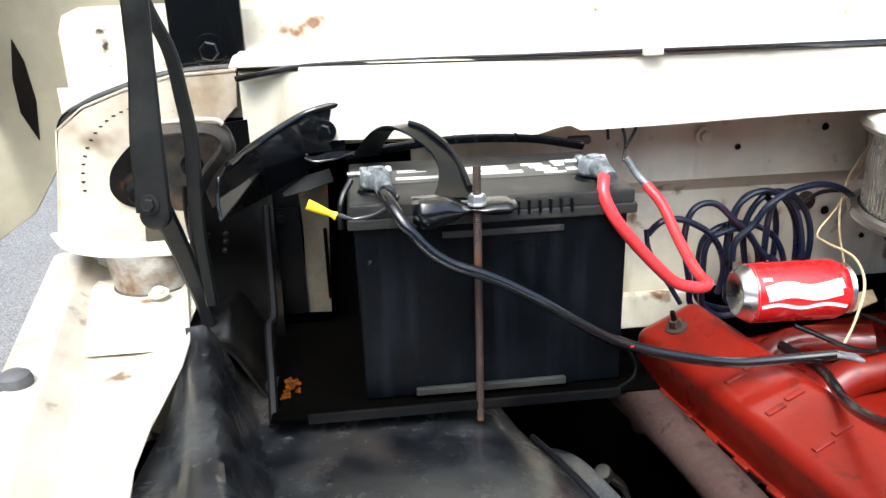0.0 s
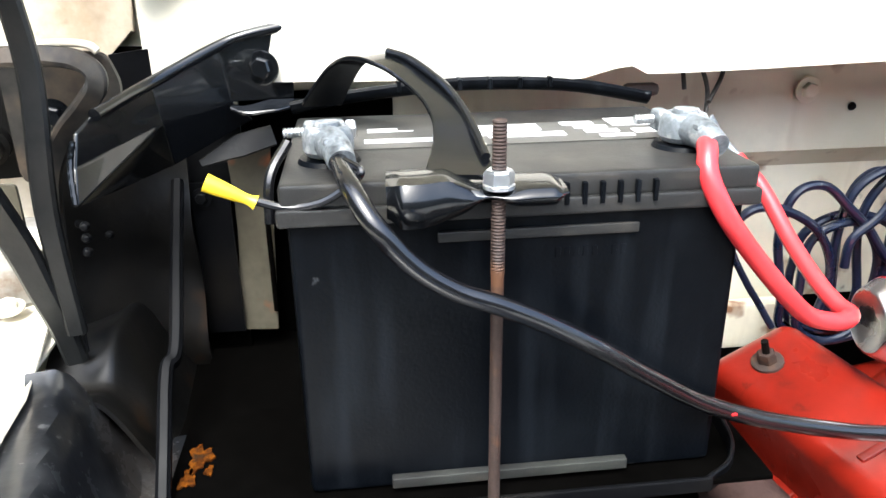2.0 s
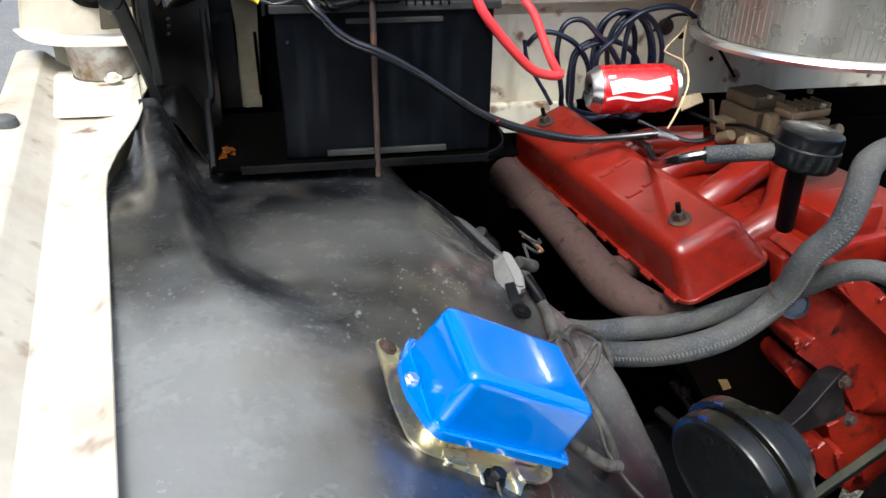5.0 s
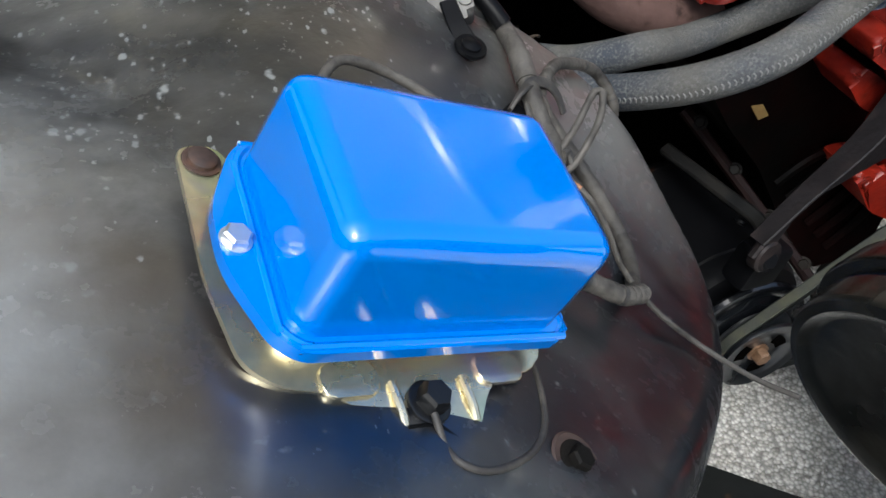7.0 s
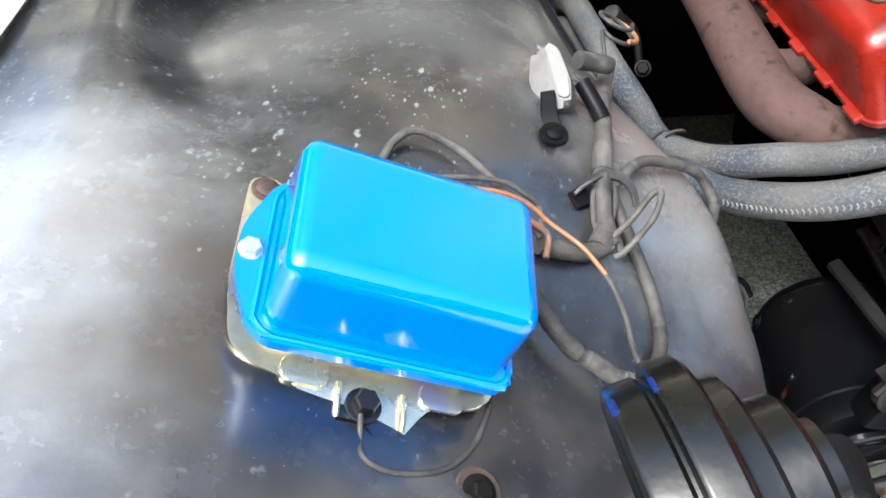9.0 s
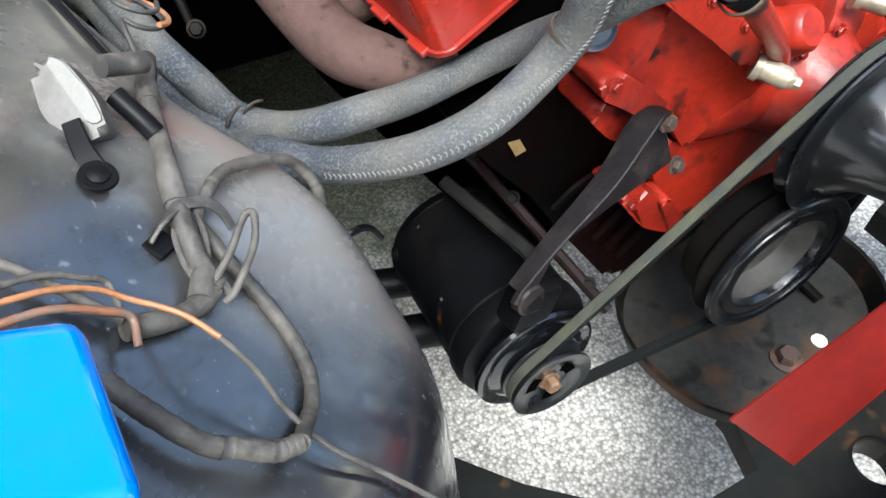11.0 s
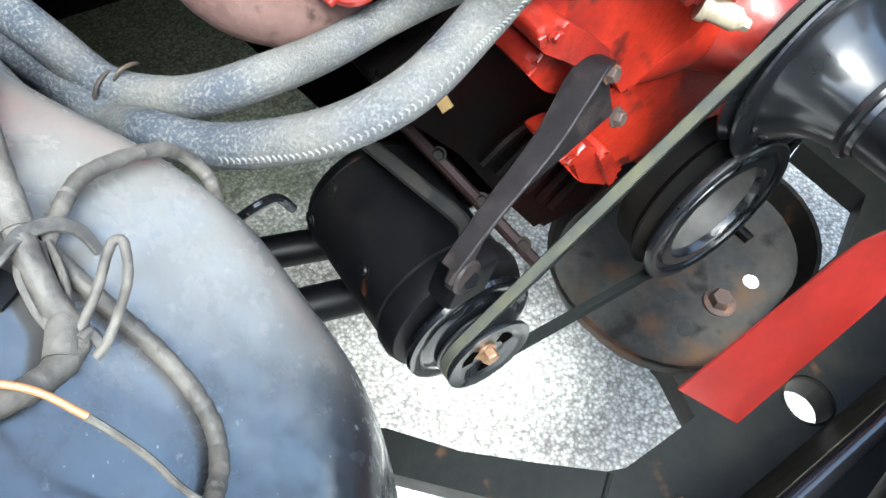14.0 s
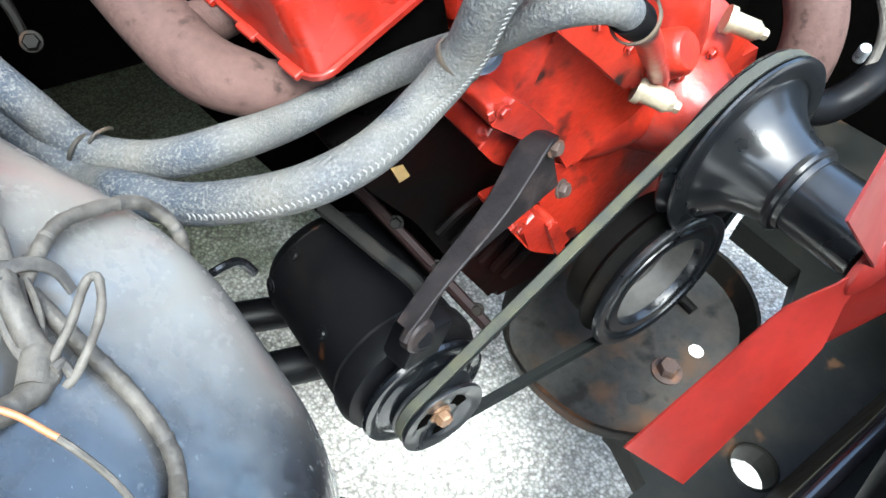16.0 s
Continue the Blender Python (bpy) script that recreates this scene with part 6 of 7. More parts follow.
arm = thing("generator_brace", "worn black cast brace from engine to generator", "brace")
ARM_IRON = mat("worn_black_iron", (0.0062, 0.0052, 0.0056), 0.5, var=0.4, bump=0.0014, bump_scale=140, spots=[((0.020, 0.015, 0.014), 40, 0.54, 0.7)], spec=0.2)
ARM_PTS = [(0.366, -0.425, -0.286), (0.382, -0.4215, -0.269), (0.412, -0.4155, -0.2465), (0.462, -0.4115, -0.2345), (0.512, -0.4075, -0.2225), (0.540, -0.4055, -0.2140)]
part("brace_arm", bm_strip([uv(*p) for p in ARM_PTS], (0.020, 0.017, 0.014, 0.030, 0.054, 0.068), 0.008, (-0.50, 0.02, 0.87)), ARM_IRON, arm)
part("brace_rim", bm_strip([uv(0.361, -0.424, -0.262), uv(0.400, -0.421, -0.2365), uv(0.461, -0.414, -0.2125), uv(0.497, -0.408, -0.1845), uv(0.515, -0.405, -0.1755), uv(0.529, -0.404, -0.180)], (0.016, 0.018, 0.022, 0.026, 0.024, 0.018), 0.004, (0.2, -0.9, 0.15)), ARM_IRON, arm)
part("lug_end", bm_lathe([(0, 0.011), (0.013, 0.011), (0.015, 0.009), (0.015, 0), (0, 0)], along(uv(0.376, -0.420, -0.288), (0.25, -0.95, 0.17)), 24), ARM_IRON, arm)
for p in ((0.533, -0.408, -0.193), (0.556, -0.414, -0.252)):
    part("arm_bolt", bm_bolt(0.007, 0.008, along(uv(*p), (0.3, -0.9, 0.3)), 0.009), RUSTY, arm)


def belt_path():
    """Outer tangents round generator, crank and water pump pulleys in the belt's plane."""
    wheels = [(WHEEL_GEN, 0.0395), (WHEEL_CRANK, 0.0860), (WHEEL_PUMP, 0.0935)]
    pts = []
    n = len(wheels)
    for k in range(n):
        (c, r), (c2, r2) = wheels[k], wheels[(k + 1) % n]
        d = Vector((c2[0] - c[0], c2[1] - c[1]))
        a = math.atan2(d.y, d.x) - math.acos((r - r2) / d.length)
        pts.append((k, a))
    out = []
    for k in range(n):
        (c, r) = wheels[k]
        a0, a1 = pts[k - 1][1], pts[k][1]
        while a1 < a0:
            a1 += 2 * math.pi
        for j in range(13):
            a = a0 + (a1 - a0) * j / 12
            out.append((c[0] + r * math.cos(a), c[1] + r * math.sin(a), math.cos(a), math.sin(a)))
    return out


belt = thing("drive_belt", "worn grey-black rubber fan belt", "belt")
bb = bmesh.new()
rows = []
for u, z, nu, nz in belt_path():
    rows.append([bb.verts.new(eng(u + nu * h, z + nz * h, d)) for d, h in ((-0.0045, -0.004), (-0.006, 0.004), (0.006, 0.004), (0.0045, -0.004))])
for a, b in zip(rows, rows[1:] + rows[:1]):
    for j in range(4):
        bb.faces.new((a[j], a[(j + 1) % 4], b[(j + 1) % 4], b[j]))
part("belt_loop", bb, BELT, belt)
back = bmesh.new()
rows = []
for u, z, nu, nz in belt_path():
    rows.append([back.verts.new(eng(u + nu * h, z + nz * h, d)) for d, h in ((-0.0052, 0.0038), (-0.0046, 0.0050), (0.0046, 0.0050), (0.0052, 0.0038))])
for a, b in zip(rows, rows[1:] + rows[:1]):
    for j in range(4):
        back.faces.new((a[j], a[(j + 1) % 4], b[(j + 1) % 4], b[j]))
part("belt_back", back, mat("frayed_belt_cloth", (0.021, 0.023, 0.018), 0.75, var=0.4, scale=80, dust=((0.044, 0.043, 0.020), 24, 0.45, 0.7)), belt, "worn grey cloth back")

FAN_RED = mat("dull_red_fan_paint", (0.085, 0.0050, 0.0035), 0.45, coat=0.1, var=0.2, scale=14, dust=((0.05, 0.0045, 0.0035), 9, 0.5, 0.75), spec=0.2)
fan = thing("cooling_fan", "red painted four-bladed engine cooling fan", "fan")
FM = along(PM @ Vector((0, 0, 0.156)), EF, (1, 0, 0))
part("fan_hub", bm_lathe([(0, 0.012), (0.03, 0.012), (0.045, 0.006), (0.048, 0), (0, -0.002)], FM, 28), FAN_RED, fan)
for k in range(4):
    q = FM @ Matrix.Rotation(radians(38 + 90 * k), 4, "Z")
    part("blade", bm_sheet(lambda a, b: q @ Vector((0.03 + 0.235 * a, (b - 0.5) * (0.05 + 0.075 * a), 0.004 + (b - 0.5) * 0.035 * sstep(0, 0.3, a))), 12, 8, 0.002), FAN_RED, fan)

# ---- chassis ----
mount = thing("front_mount_saddle", "greasy rust-stained pressed steel front engine mount", "engine mount")
SM = TURN @ Matrix.Translation((0.745, -0.47, -0.60))
sad = rounded(0.33, 0.26, 0.115, 8)
part("saddle_plate", bm_prism(sad, 0.004, SM, 0.001), mat("worn_grey_oily_steel", (0.017, 0.017, 0.0165), 0.5, var=0.5, scale=14, bump=0.0010, bump_scale=90, dust=((0.030, 0.026, 0.021), 11, 0.48, 0.70), spots=[((0.058, 0.030, 0.013), 10, 0.53, 0.70), ((0.005, 0.0048, 0.0045), 22, 0.58, 0.68)], spec=0.15), mount)
ls = bmesh.new()
loop = [SM @ Vector((x, y, 0)) for x, y in sad]
rr = []
for k, p in enumerate(loop):
    c = SM @ Vector((0, 0, 0))
    o = (p - c).normalized()
    rr.append([ls.verts.new(p + o * dx + Vector((0, 0, dz))) for dx, dz in ((-0.004, 0.0), (0.008, 0.035), (0.013, 0.037), (0.012, 0.030), (0.0, -0.004))])
for a, b in zip(rr, rr[1:] + rr[:1]):
    for j in range(5):
        ls.faces.new((a[j], a[(j + 1) % 5], b[(j + 1) % 5], b[j]))
part("saddle_lip", ls, SADDLE, mount)
part("mount_bolt", bm_bolt(0.014, 0.016, TURN @ Matrix.Translation((0.726, -0.5475, -0.596)), 0.02), RUSTY, mount)
part("pressing", bm_tube([uv(0.83, -0.40, -0.597), uv(0.84, -0.46, -0.594), uv(0.835, -0.52, -0.597)], 0.016, 12, flat=0.5), SADDLE, mount)
for u, v in ((0.6645, -0.5405), (0.690, -0.500)):
    part("dark_hole", bm_lathe([(0, 0.0008), (0.010, 0.0008), (0.010, 0)], TURN @ Matrix.Translation((u, v, -0.596)), 16), mat("hole_black", (0.004, 0.004, 0.004), 0.9, var=0.1), mount)
part("bright_hole", bm_lathe([(0, 0.0008), (0.010, 0.0008), (0.010, 0)], TURN @ Matrix.Translation((0.7815, -0.557, -0.596)), 16), GROUNDM, mount)

cross = thing("front_crossmember", "black greasy steel frame crossmember with round holes", "crossmember")
HOLE = (0.7145, -0.694, 0.029)
hole = [(HOLE[0] + HOLE[2] * math.cos(radians(a)), HOLE[1] + HOLE[2] * math.sin(radians(a))) for a in range(0, 361, 15)]
upper = [(1.30, -0.694), (1.30, -0.45), (1.06, -0.47), (1.045, -0.585), (0.955, -0.612), (0.86, -0.605), (0.80, -0.575), (0.70, -0.545), (0.628, -0.540), (0.6255, -0.5555), (0.598, -0.6145), (0.545, -0.6065), (0.493, -0.5975), (0.474, -0.586), (0.422, -0.5245), (0.371, -0.4605), (0.328, -0.386), (0.280, -0.330), (0.235, -0.36), (0.292, -0.4175), (0.351, -0.5075), (0.407, -0.587), (0.427, -0.6095), (0.428, -0.65), (0.428, -0.694)]
BEAM_Z = TURN @ Matrix.Translation((0, 0, -0.664))
part("beam_top", bm_prism(upper + hole[:13][::-1], 0.044, BEAM_Z), BEAM, cross)
part("beam_top", bm_prism([(0.428, -0.694), (0.428, -0.80), (1.30, -0.80), (1.30, -0.694)] + hole[12:][::-1], 0.044, BEAM_Z), BEAM, cross)
part("arm_crease", bm_tube([uv(0.429, -0.611, -0.6195), uv(0.447, -0.603, -0.6185), uv(0.474, -0.590, -0.6195)], 0.003, 8), BEAM, cross)
for u, v, r in (HOLE, (0.474, -0.652, 0.012)):
    part("hole_rim", bm_lathe([(r * 0.97, -0.004), (r, 0.0025), (r * 1.12, 0.0)], TURN @ Matrix.Translation((u, v, -0.62)), 24), BEAM, cross)
part("dark_hole", bm_lathe([(0, 0.001), (0.011, 0.001)], TURN @ Matrix.Translation((0.474, -0.652, -0.62)), 24), mat("hole_dark", (0.004, 0.004, 0.004), 0.9, var=0.1, spec=0.1), cross)
part("stud", bm_tube([uv(0.493, -0.652, -0.622), uv(0.503, -0.662, -0.604)], 0.005, 8), RUSTY, cross)
rad = thing("radiator_support", "black radiator support panel with rubber edge", "radiator support")
part("panel", bm_sheet(lambda a, b: uv(0.44 + 0.9 * a, -0.70 - 0.13 * a - 0.02 * b, -0.66 + 0.16 * b - 0.05 * a), 10, 6, 0.02), mat("olive_baffle", (0.030, 0.027, 0.015), 0.45, var=0.4, scale=25, bump=0.0006, bump_scale=60, spec=0.3), rad)
part("rubber_edge", bm_tube([uv(0.44, -0.712, -0.50), uv(0.7, -0.75, -0.515), uv(1.3, -0.835, -0.55)], 0.012, 12), CABLE, rad)
rodl = thing("steering_rods", "black steel rods crossing below the generator", "rod")
part("rod", bm_tube([uv(0.15, -0.16, -0.52), uv(0.33, -0.24, -0.54), uv(0.55, -0.34, -0.56)], 0.022, 14), BLACK_SATIN, rodl)
part("rod", bm_tube([uv(0.15, -0.05, -0.52), uv(0.30, -0.14, -0.53), uv(0.5, -0.24, -0.55)], 0.02, 14), BLACK_SATIN, rodl)
pan = thing("oil_pan_flange", "dark red oil pan rail with bolt gaps", "oil pan")
# rail's dark red lowered further with the gap's shade
part("pan_rail", bm_strip([uv(0.455, -0.23, -0.30), uv(0.480, -0.33, -0.365), uv(0.505, -0.42, -0.43)], (0.012, 0.012), 0.012, (1, 0, 0)), mat("shaded_dark_red", (0.0055, 0.0012, 0.0010), 0.6, var=0.4, spec=0.2), pan)
for k in range(4):
    part("pan_bolt", bm_bolt(0.006, 0.006, along(uv(0.46 + 0.013 * k, -0.25 - 0.048 * k, -0.305 - 0.034 * k), (-0.5, -0.6, 0.7)), 0.008), GREASE, pan)
tag = thing("paper_tag", "small yellow tag on the engine side", "tag")
part("tag_sheet", bm_box((0.012, 0.03, 0.001), (0, 0, 0), m=TURN @ Matrix.Translation((0.451, -0.314, -0.233)) @ Matrix.Rotation(0.6, 4, "X")), mat("aged_tag_paper", (0.10, 0.06, 0.012), 0.6, var=0.3), tag)

# ---- heater hoses ----
hs = thing("heater_hose", "grey cracked rubber heater hose with cloth texture", "hose", group="heater hoses")
HA = [uv(0.195, 0.15, -0.27), uv(0.213, 0.06, -0.165), uv(0.219, -0.01, -0.122), uv(0.218, -0.09, -0.110), uv(0.220, -0.165, -0.112), uv(0.229, -0.207, -0.125), (0.287, -0.175, -0.149), (0.312, -0.203, -0.146), (0.336, -0.225, -0.135), (0.370, -0.234, -0.128), (0.413, -0.222, -0.138), (0.465, -0.216, -0.134), (0.497, -0.245, -0.100), (0.506, -0.300, -0.050), (0.516, -0.334, -0.014), (0.531, -0.352, -0.002), (0.548, -0.357, -0.006), (0.566, -0.355, -0.020)]
part("hose_wall", bm_tube(HA, lambda k: 0.0130 - 0.0032 * sstep(0.5, 0.95, k), 24, 12), RUBBER, hs)
part("hose_end", bm_tube([Vector(HA[-2]).lerp(Vector(HA[-1]), 0.3), Vector(HA[-1])], 0.0112, 18), BLACK_SATIN, hs, "black taped hose end")
hs2 = thing("heater_hose", "grey cracked rubber heater hose with pale braided seam", "hose", group="heater hoses")
HB = [uv(0.190, 0.15, -0.30), uv(0.208, 0.06, -0.195), uv(0.214, -0.01, -0.150), uv(0.213, -0.09, -0.137), uv(0.215, -0.165, -0.139), uv(0.224, -0.215, -0.148), (0.281, -0.196, -0.158), (0.297, -0.236, -0.137), (0.323, -0.264, -0.134), (0.353, -0.292, -0.119), (0.384, -0.315, -0.100), (0.422, -0.320, -0.086), (0.463, -0.308, -0.074), (0.483, -0.312, -0.045), (0.488, -0.325, 0.000), (0.506, -0.333, 0.032), (0.519, -0.327, 0.066), (0.532, -0.314, 0.086), (0.56, -0.30, 0.092), (0.60, -0.27, 0.08)]
part("hose_wall", bm_tube(HB, 0.0132, 24, 12), RUBBER, hs2)
seam = mat("pale_braid", (0.115, 0.115, 0.112), 0.7, var=0.4, scale=90, bump=0.001, bump_scale=300)
hb = spline(HB, 12)
for k in range(100, 184):
    # one slanted stitch of the pale braid on the hose's outer side
    q, tan = hb[k], (hb[k + 1] - hb[k - 1]).normalized()
    out = Vector((0.20, -0.85, 0.36))
    out = (out - tan * out.dot(tan)).normalized()
    side = tan.cross(out)
    part("stitch", bm_tube([q + out * 0.0128 - side * 0.0021 - tan * 0.0011, q + out * 0.0132, q + out * 0.0128 + side * 0.0021 - tan * 0.0011], 0.0006, 5, 2), seam, hs2)
for p, d in (((0.2875, -0.180, -0.151), (0.55, -0.75, 0.0)), ((0.482, -0.309, -0.050), (0.35, -0.3, 0.8)), ((0.562, -0.356, -0.016), (0.8, 0.1, -0.6))):
    c = thing("hose_clamp", "thin wire clamp tied round the hoses", "clamp", group="hose clamps")
    part("band", bm_lathe([(0.0136, -0.0016), (0.0149, -0.0014), (0.0152, 0.0), (0.0149, 0.0014), (0.0136, 0.0016)], along(p, d), 28, closed=True), SADDLE_WORN, c)
    part("twist", bm_tube([Vector(p) + Vector(q) for q in ((0.004, -0.006, 0.0135), (0.010, -0.004, 0.0175), (0.017, -0.001, 0.0165), (0.021, 0.002, 0.013))], 0.0013, 8), SADDLE_WORN, c, "twisted wire tail")

# ---- voltage regulator ----
reg = thing("voltage_regulator", "bright blue painted voltage regulator cover on yellow zinc base", "voltage regulator")
RA, RN = Vector((0.846, 0.150, -0.515)).normalized(), Vector((0.532, -0.084, 0.843)).normalized()
RM = along((0.162, -0.494, 0.0475), RN, RA)
RB = RM @ Matrix.Translation((0, 0, -0.043))
part("cover", frustum((-0.0535, 0.0525, -0.0375, 0.0355), (-0.0535, 0.0500, -0.0360, 0.0320), 0.0445, 0.0085, RB, seg=6), BLUE, reg)
flange = [(-0.0675, 0.010), (-0.057, 0.034), (-0.050, 0.0405), (0.052, 0.0405), (0.057, 0.035), (0.057, -0.037), (0.051, -0.043), (-0.050, -0.043), (-0.058, -0.037), (-0.0675, -0.012)]
part("cover_flange", bm_prism(round_poly(flange, 0.008), 0.0050, RB @ Matrix.Translation((0, 0, -0.003)), 0.0024, seg=4), BLUE, reg)
part("flange_bead", bm_tube([RB @ Vector((x, y, 0.0012)) for x, y in round_poly([(-0.0560, 0.030), (-0.0500, 0.0385), (0.0510, 0.0385), (0.0545, 0.034), (0.0545, -0.0365), (0.0495, -0.0405), (-0.0490, -0.0405), (-0.0560, -0.0350)], 0.006)] + [RB @ Vector((-0.0560, 0.030, 0.0012))], 0.0017, 8, 2), BLUE, reg, "rolled bead round the cover's foot")
part("cover_screw", bm_bolt(0.0046, 0.0042, RB @ Matrix.Translation((-0.0622, -0.0025, 0.0015)), 0.0052), STEEL, reg, "bright hex screw")
base = [(-0.0675, 0.051), (-0.052, 0.052), (-0.050, 0.044), (0.052, 0.045), (0.057, 0.037), (0.056, -0.036), (0.048, -0.0455), (0.028, -0.0480), (0.022, -0.0525), (0.0135, -0.0640), (0.008, -0.0655), (-0.0155, -0.0655), (-0.0205, -0.0635), (-0.030, -0.0530), (-0.0385, -0.0470), (-0.0535, -0.0440), (-0.0625, -0.0355), (-0.0675, -0.0060), (-0.0675, 0.032)]
part("base_plate", bm_prism(round_poly(base, 0.006), 0.0022, RB @ Matrix.Translation((0, 0, -0.016)), 0.0008), ZINC, reg, "yellow zinc plated base plate")
part("base_riser", bm_prism(rounded(0.100, 0.072, 0.012), 0.012, RB @ Matrix.Translation((-0.002, -0.001, -0.014)), 0.001), ZINC, reg)
for x in (-0.0155, 0.0125):
    part("pressed_rib", bm_tube([RB @ Vector((x, -0.046, -0.013)), RB @ Vector((x, -0.056, -0.0125)), RB @ Vector((x, -0.062, -0.0138))], 0.0015, 8), ZINC, reg)
for x in (-0.030, 0.030):
    part("pressed_pad", bm_prism(rounded(0.02, 0.012, 0.004), 0.002, RB @ Matrix.Translation((x, -0.044, -0.0142)), 0.0008), ZINC, reg)
part("mount_bolt", bm_bolt(0.0058, 0.008, RB @ Matrix.Translation((-0.0045, -0.0545, -0.0135)), 0.0078), BLACK, reg, "black hex bolt")
part("old_bolt", bm_lathe([(0, 0.0032), (0.0040, 0.0030), (0.0052, 0.0022), (0.0054, 0.0008), (0.0068, 0.0006), (0.0070, 0)], RB @ Matrix.Translation((-0.0595, 0.0440, -0.0135)), 20), RUSTY, reg, "brown oxidised bolt")
for k in range(5):
    part("tooth_washer", bm_tube([RB @ Vector((-0.004, -0.062, -0.013)), RB @ Vector((-0.004 + 0.012 * math.cos(2 + k * 0.9), -0.062 + 0.012 * math.sin(2 + k * 0.9) - 0.003, -0.0125))], 0.0009, 6), BLACK_SATIN, reg)

# ---- wiring on the inner fender ----
def wire(name, label, pts, r, material, category="wire", group="wiring on the inner fender"):
    t = thing(name, label, category, group=group)
    uneven = (lambda k: r * (1 + 0.03 * math.sin(47 * k) + 0.03 * math.sin(113 * k + 1) + 0.02 * math.sin(229 * k))) if material is HARNESS else r
    part("sheath", bm_tube(pts, uneven, 12, 14), material, t)
    if material is HARNESS and r >= 0.0036:
        path = spline(pts, 14)
        for f in (0.22, 0.5, 0.8):
            i = int(f * (len(path) - 3))
            part("tape_turn", bm_tube([path[i], path[i + 1], path[i + 2]], r * 1.045, 14, 3), TAPE, t, "ragged black tape turn")
    return t


loom = wire("wiring_loom", "grey taped wiring loom along the inner fender edge", [(0.205, -0.07, -0.20), (0.232, -0.145, -0.13), (0.243, -0.205, -0.060), (0.238, -0.256, -0.044), (0.236, -0.327, -0.036), (0.234, -0.358, -0.043), (0.235, -0.381, -0.053), (0.237, -0.393, -0.060), (0.222, -0.408, -0.053), (0.199, -0.416, -0.038)], 0.0054, HARNESS, "wiring loom")
for p, q in (((0.2385, -0.25, -0.0445), (0.2375, -0.272, -0.042)), ((0.2355, -0.335, -0.0365), (0.2345, -0.352, -0.041)), ((0.236, -0.386, -0.056), (0.230, -0.4005, -0.057))):
    part("tape_band", bm_tube([p, Vector(p).lerp(Vector(q), 0.5), q], 0.0063, 14), HARNESS, loom, "frayed tape band")
wire("loom_branch", "grey taped loom branch curving over the fender slope", [(0.240, -0.358, -0.054), (0.249, -0.378, -0.069), (0.258, -0.396, -0.085), (0.2635, -0.413, -0.096), (0.265, -0.430, -0.102), (0.261, -0.447, -0.102), (0.254, -0.462, -0.093), (0.25, -0.476, -0.079)], 0.0040, HARNESS)
wire("loom_branch", "dark taped loom from regulator toward the horn", [(0.188, -0.440, -0.034), (0.199, -0.455, -0.043), (0.214, -0.470, -0.057), (0.226, -0.4735, -0.066), (0.239, -0.477, -0.075), (0.25, -0.476, -0.079)], 0.0048, HARNESS)
orange = wire("orange_wire", "thin orange wire over grey cables behind the regulator", [(0.141, -0.449, 0.022), (0.144, -0.428, 0.020), (0.150, -0.424, 0.012), (0.180, -0.412, -0.004), (0.195, -0.406, -0.019), (0.205, -0.407, -0.031), (0.222, -0.416, -0.041), (0.234, -0.431, -0.047)], 0.0014, ORANGE)
part("grey_end", bm_tube([(0.2325, -0.429, -0.0465), (0.238, -0.437, -0.052), (0.244, -0.446, -0.066), (0.249, -0.457, -0.083), (0.262, -0.474, -0.101), (0.281, -0.489, -0.118), (0.300, -0.511, -0.124), (0.312, -0.530, -0.118)], 0.0015, 8), HARNESS, orange, "dusty grey insulation")
G = [RB @ Vector(q) for q in ((-0.006, -0.0585, -0.010), (-0.0045, -0.0690, -0.0125))] + [fender_pt(u, v, 0.0022) for u, v in ((0.0116, -0.5818), (0.0178, -0.5862), (0.0273, -0.586), (0.0393, -0.5816), (0.0494, -0.5723), (0.0578, -0.5569), (0.0641, -0.5392), (0.0704, -0.5188), (0.0757, -0.5038))]
wire("ground_wire", "thin brown-black wire from the regulator's bolt round to its end", G, 0.0013, TAPE)
wire("back_cable", "dusty black cable looping out behind the regulator", [(0.118, -0.447, 0.022), (0.118, -0.43, 0.020), (0.121, -0.413, 0.018), (0.127, -0.399, 0.022), (0.137, -0.389, 0.021), (0.154, -0.388, 0.010), (0.171, -0.396, -0.002), (0.186, -0.405, -0.018), (0.200, -0.414, -0.034)], 0.0024, HARNESS)
fold = wire("wire_loop", "grey folded wire loop standing off the loom", [(0.236, -0.3945, -0.058), (0.2495, -0.3860, -0.0490), (0.2605, -0.3775, -0.0385), (0.2645, -0.3765, -0.0365), (0.2660, -0.3795, -0.0375), (0.2610, -0.3880, -0.0475), (0.2465, -0.3985, -0.0605), (0.240, -0.401, -0.064)], 0.0019, HARNESS)
part("tie", bm_tube([(0.2385, -0.397, -0.0555), (0.2425, -0.3945, -0.0575), (0.2435, -0.400, -0.0635)], 0.0022, 8), TAPE, fold, "torn tape round the loop's foot")
wire("arched_cable", "grey dusty cable arching over the fender edge", [(0.238, -0.358, -0.050), (0.247, -0.344, -0.051), (0.2555, -0.333, -0.051), (0.266, -0.323, -0.056), (0.287, -0.3075, -0.073), (0.300, -0.302, -0.086), (0.3085, -0.306, -0.100), (0.3105, -0.312, -0.112), (0.308, -0.312, -0.135)], 0.0036, HARNESS)
clip = thing("loom_clip", "black sheet clip holding the loom to the fender", "clip", group="wiring on the inner fender")
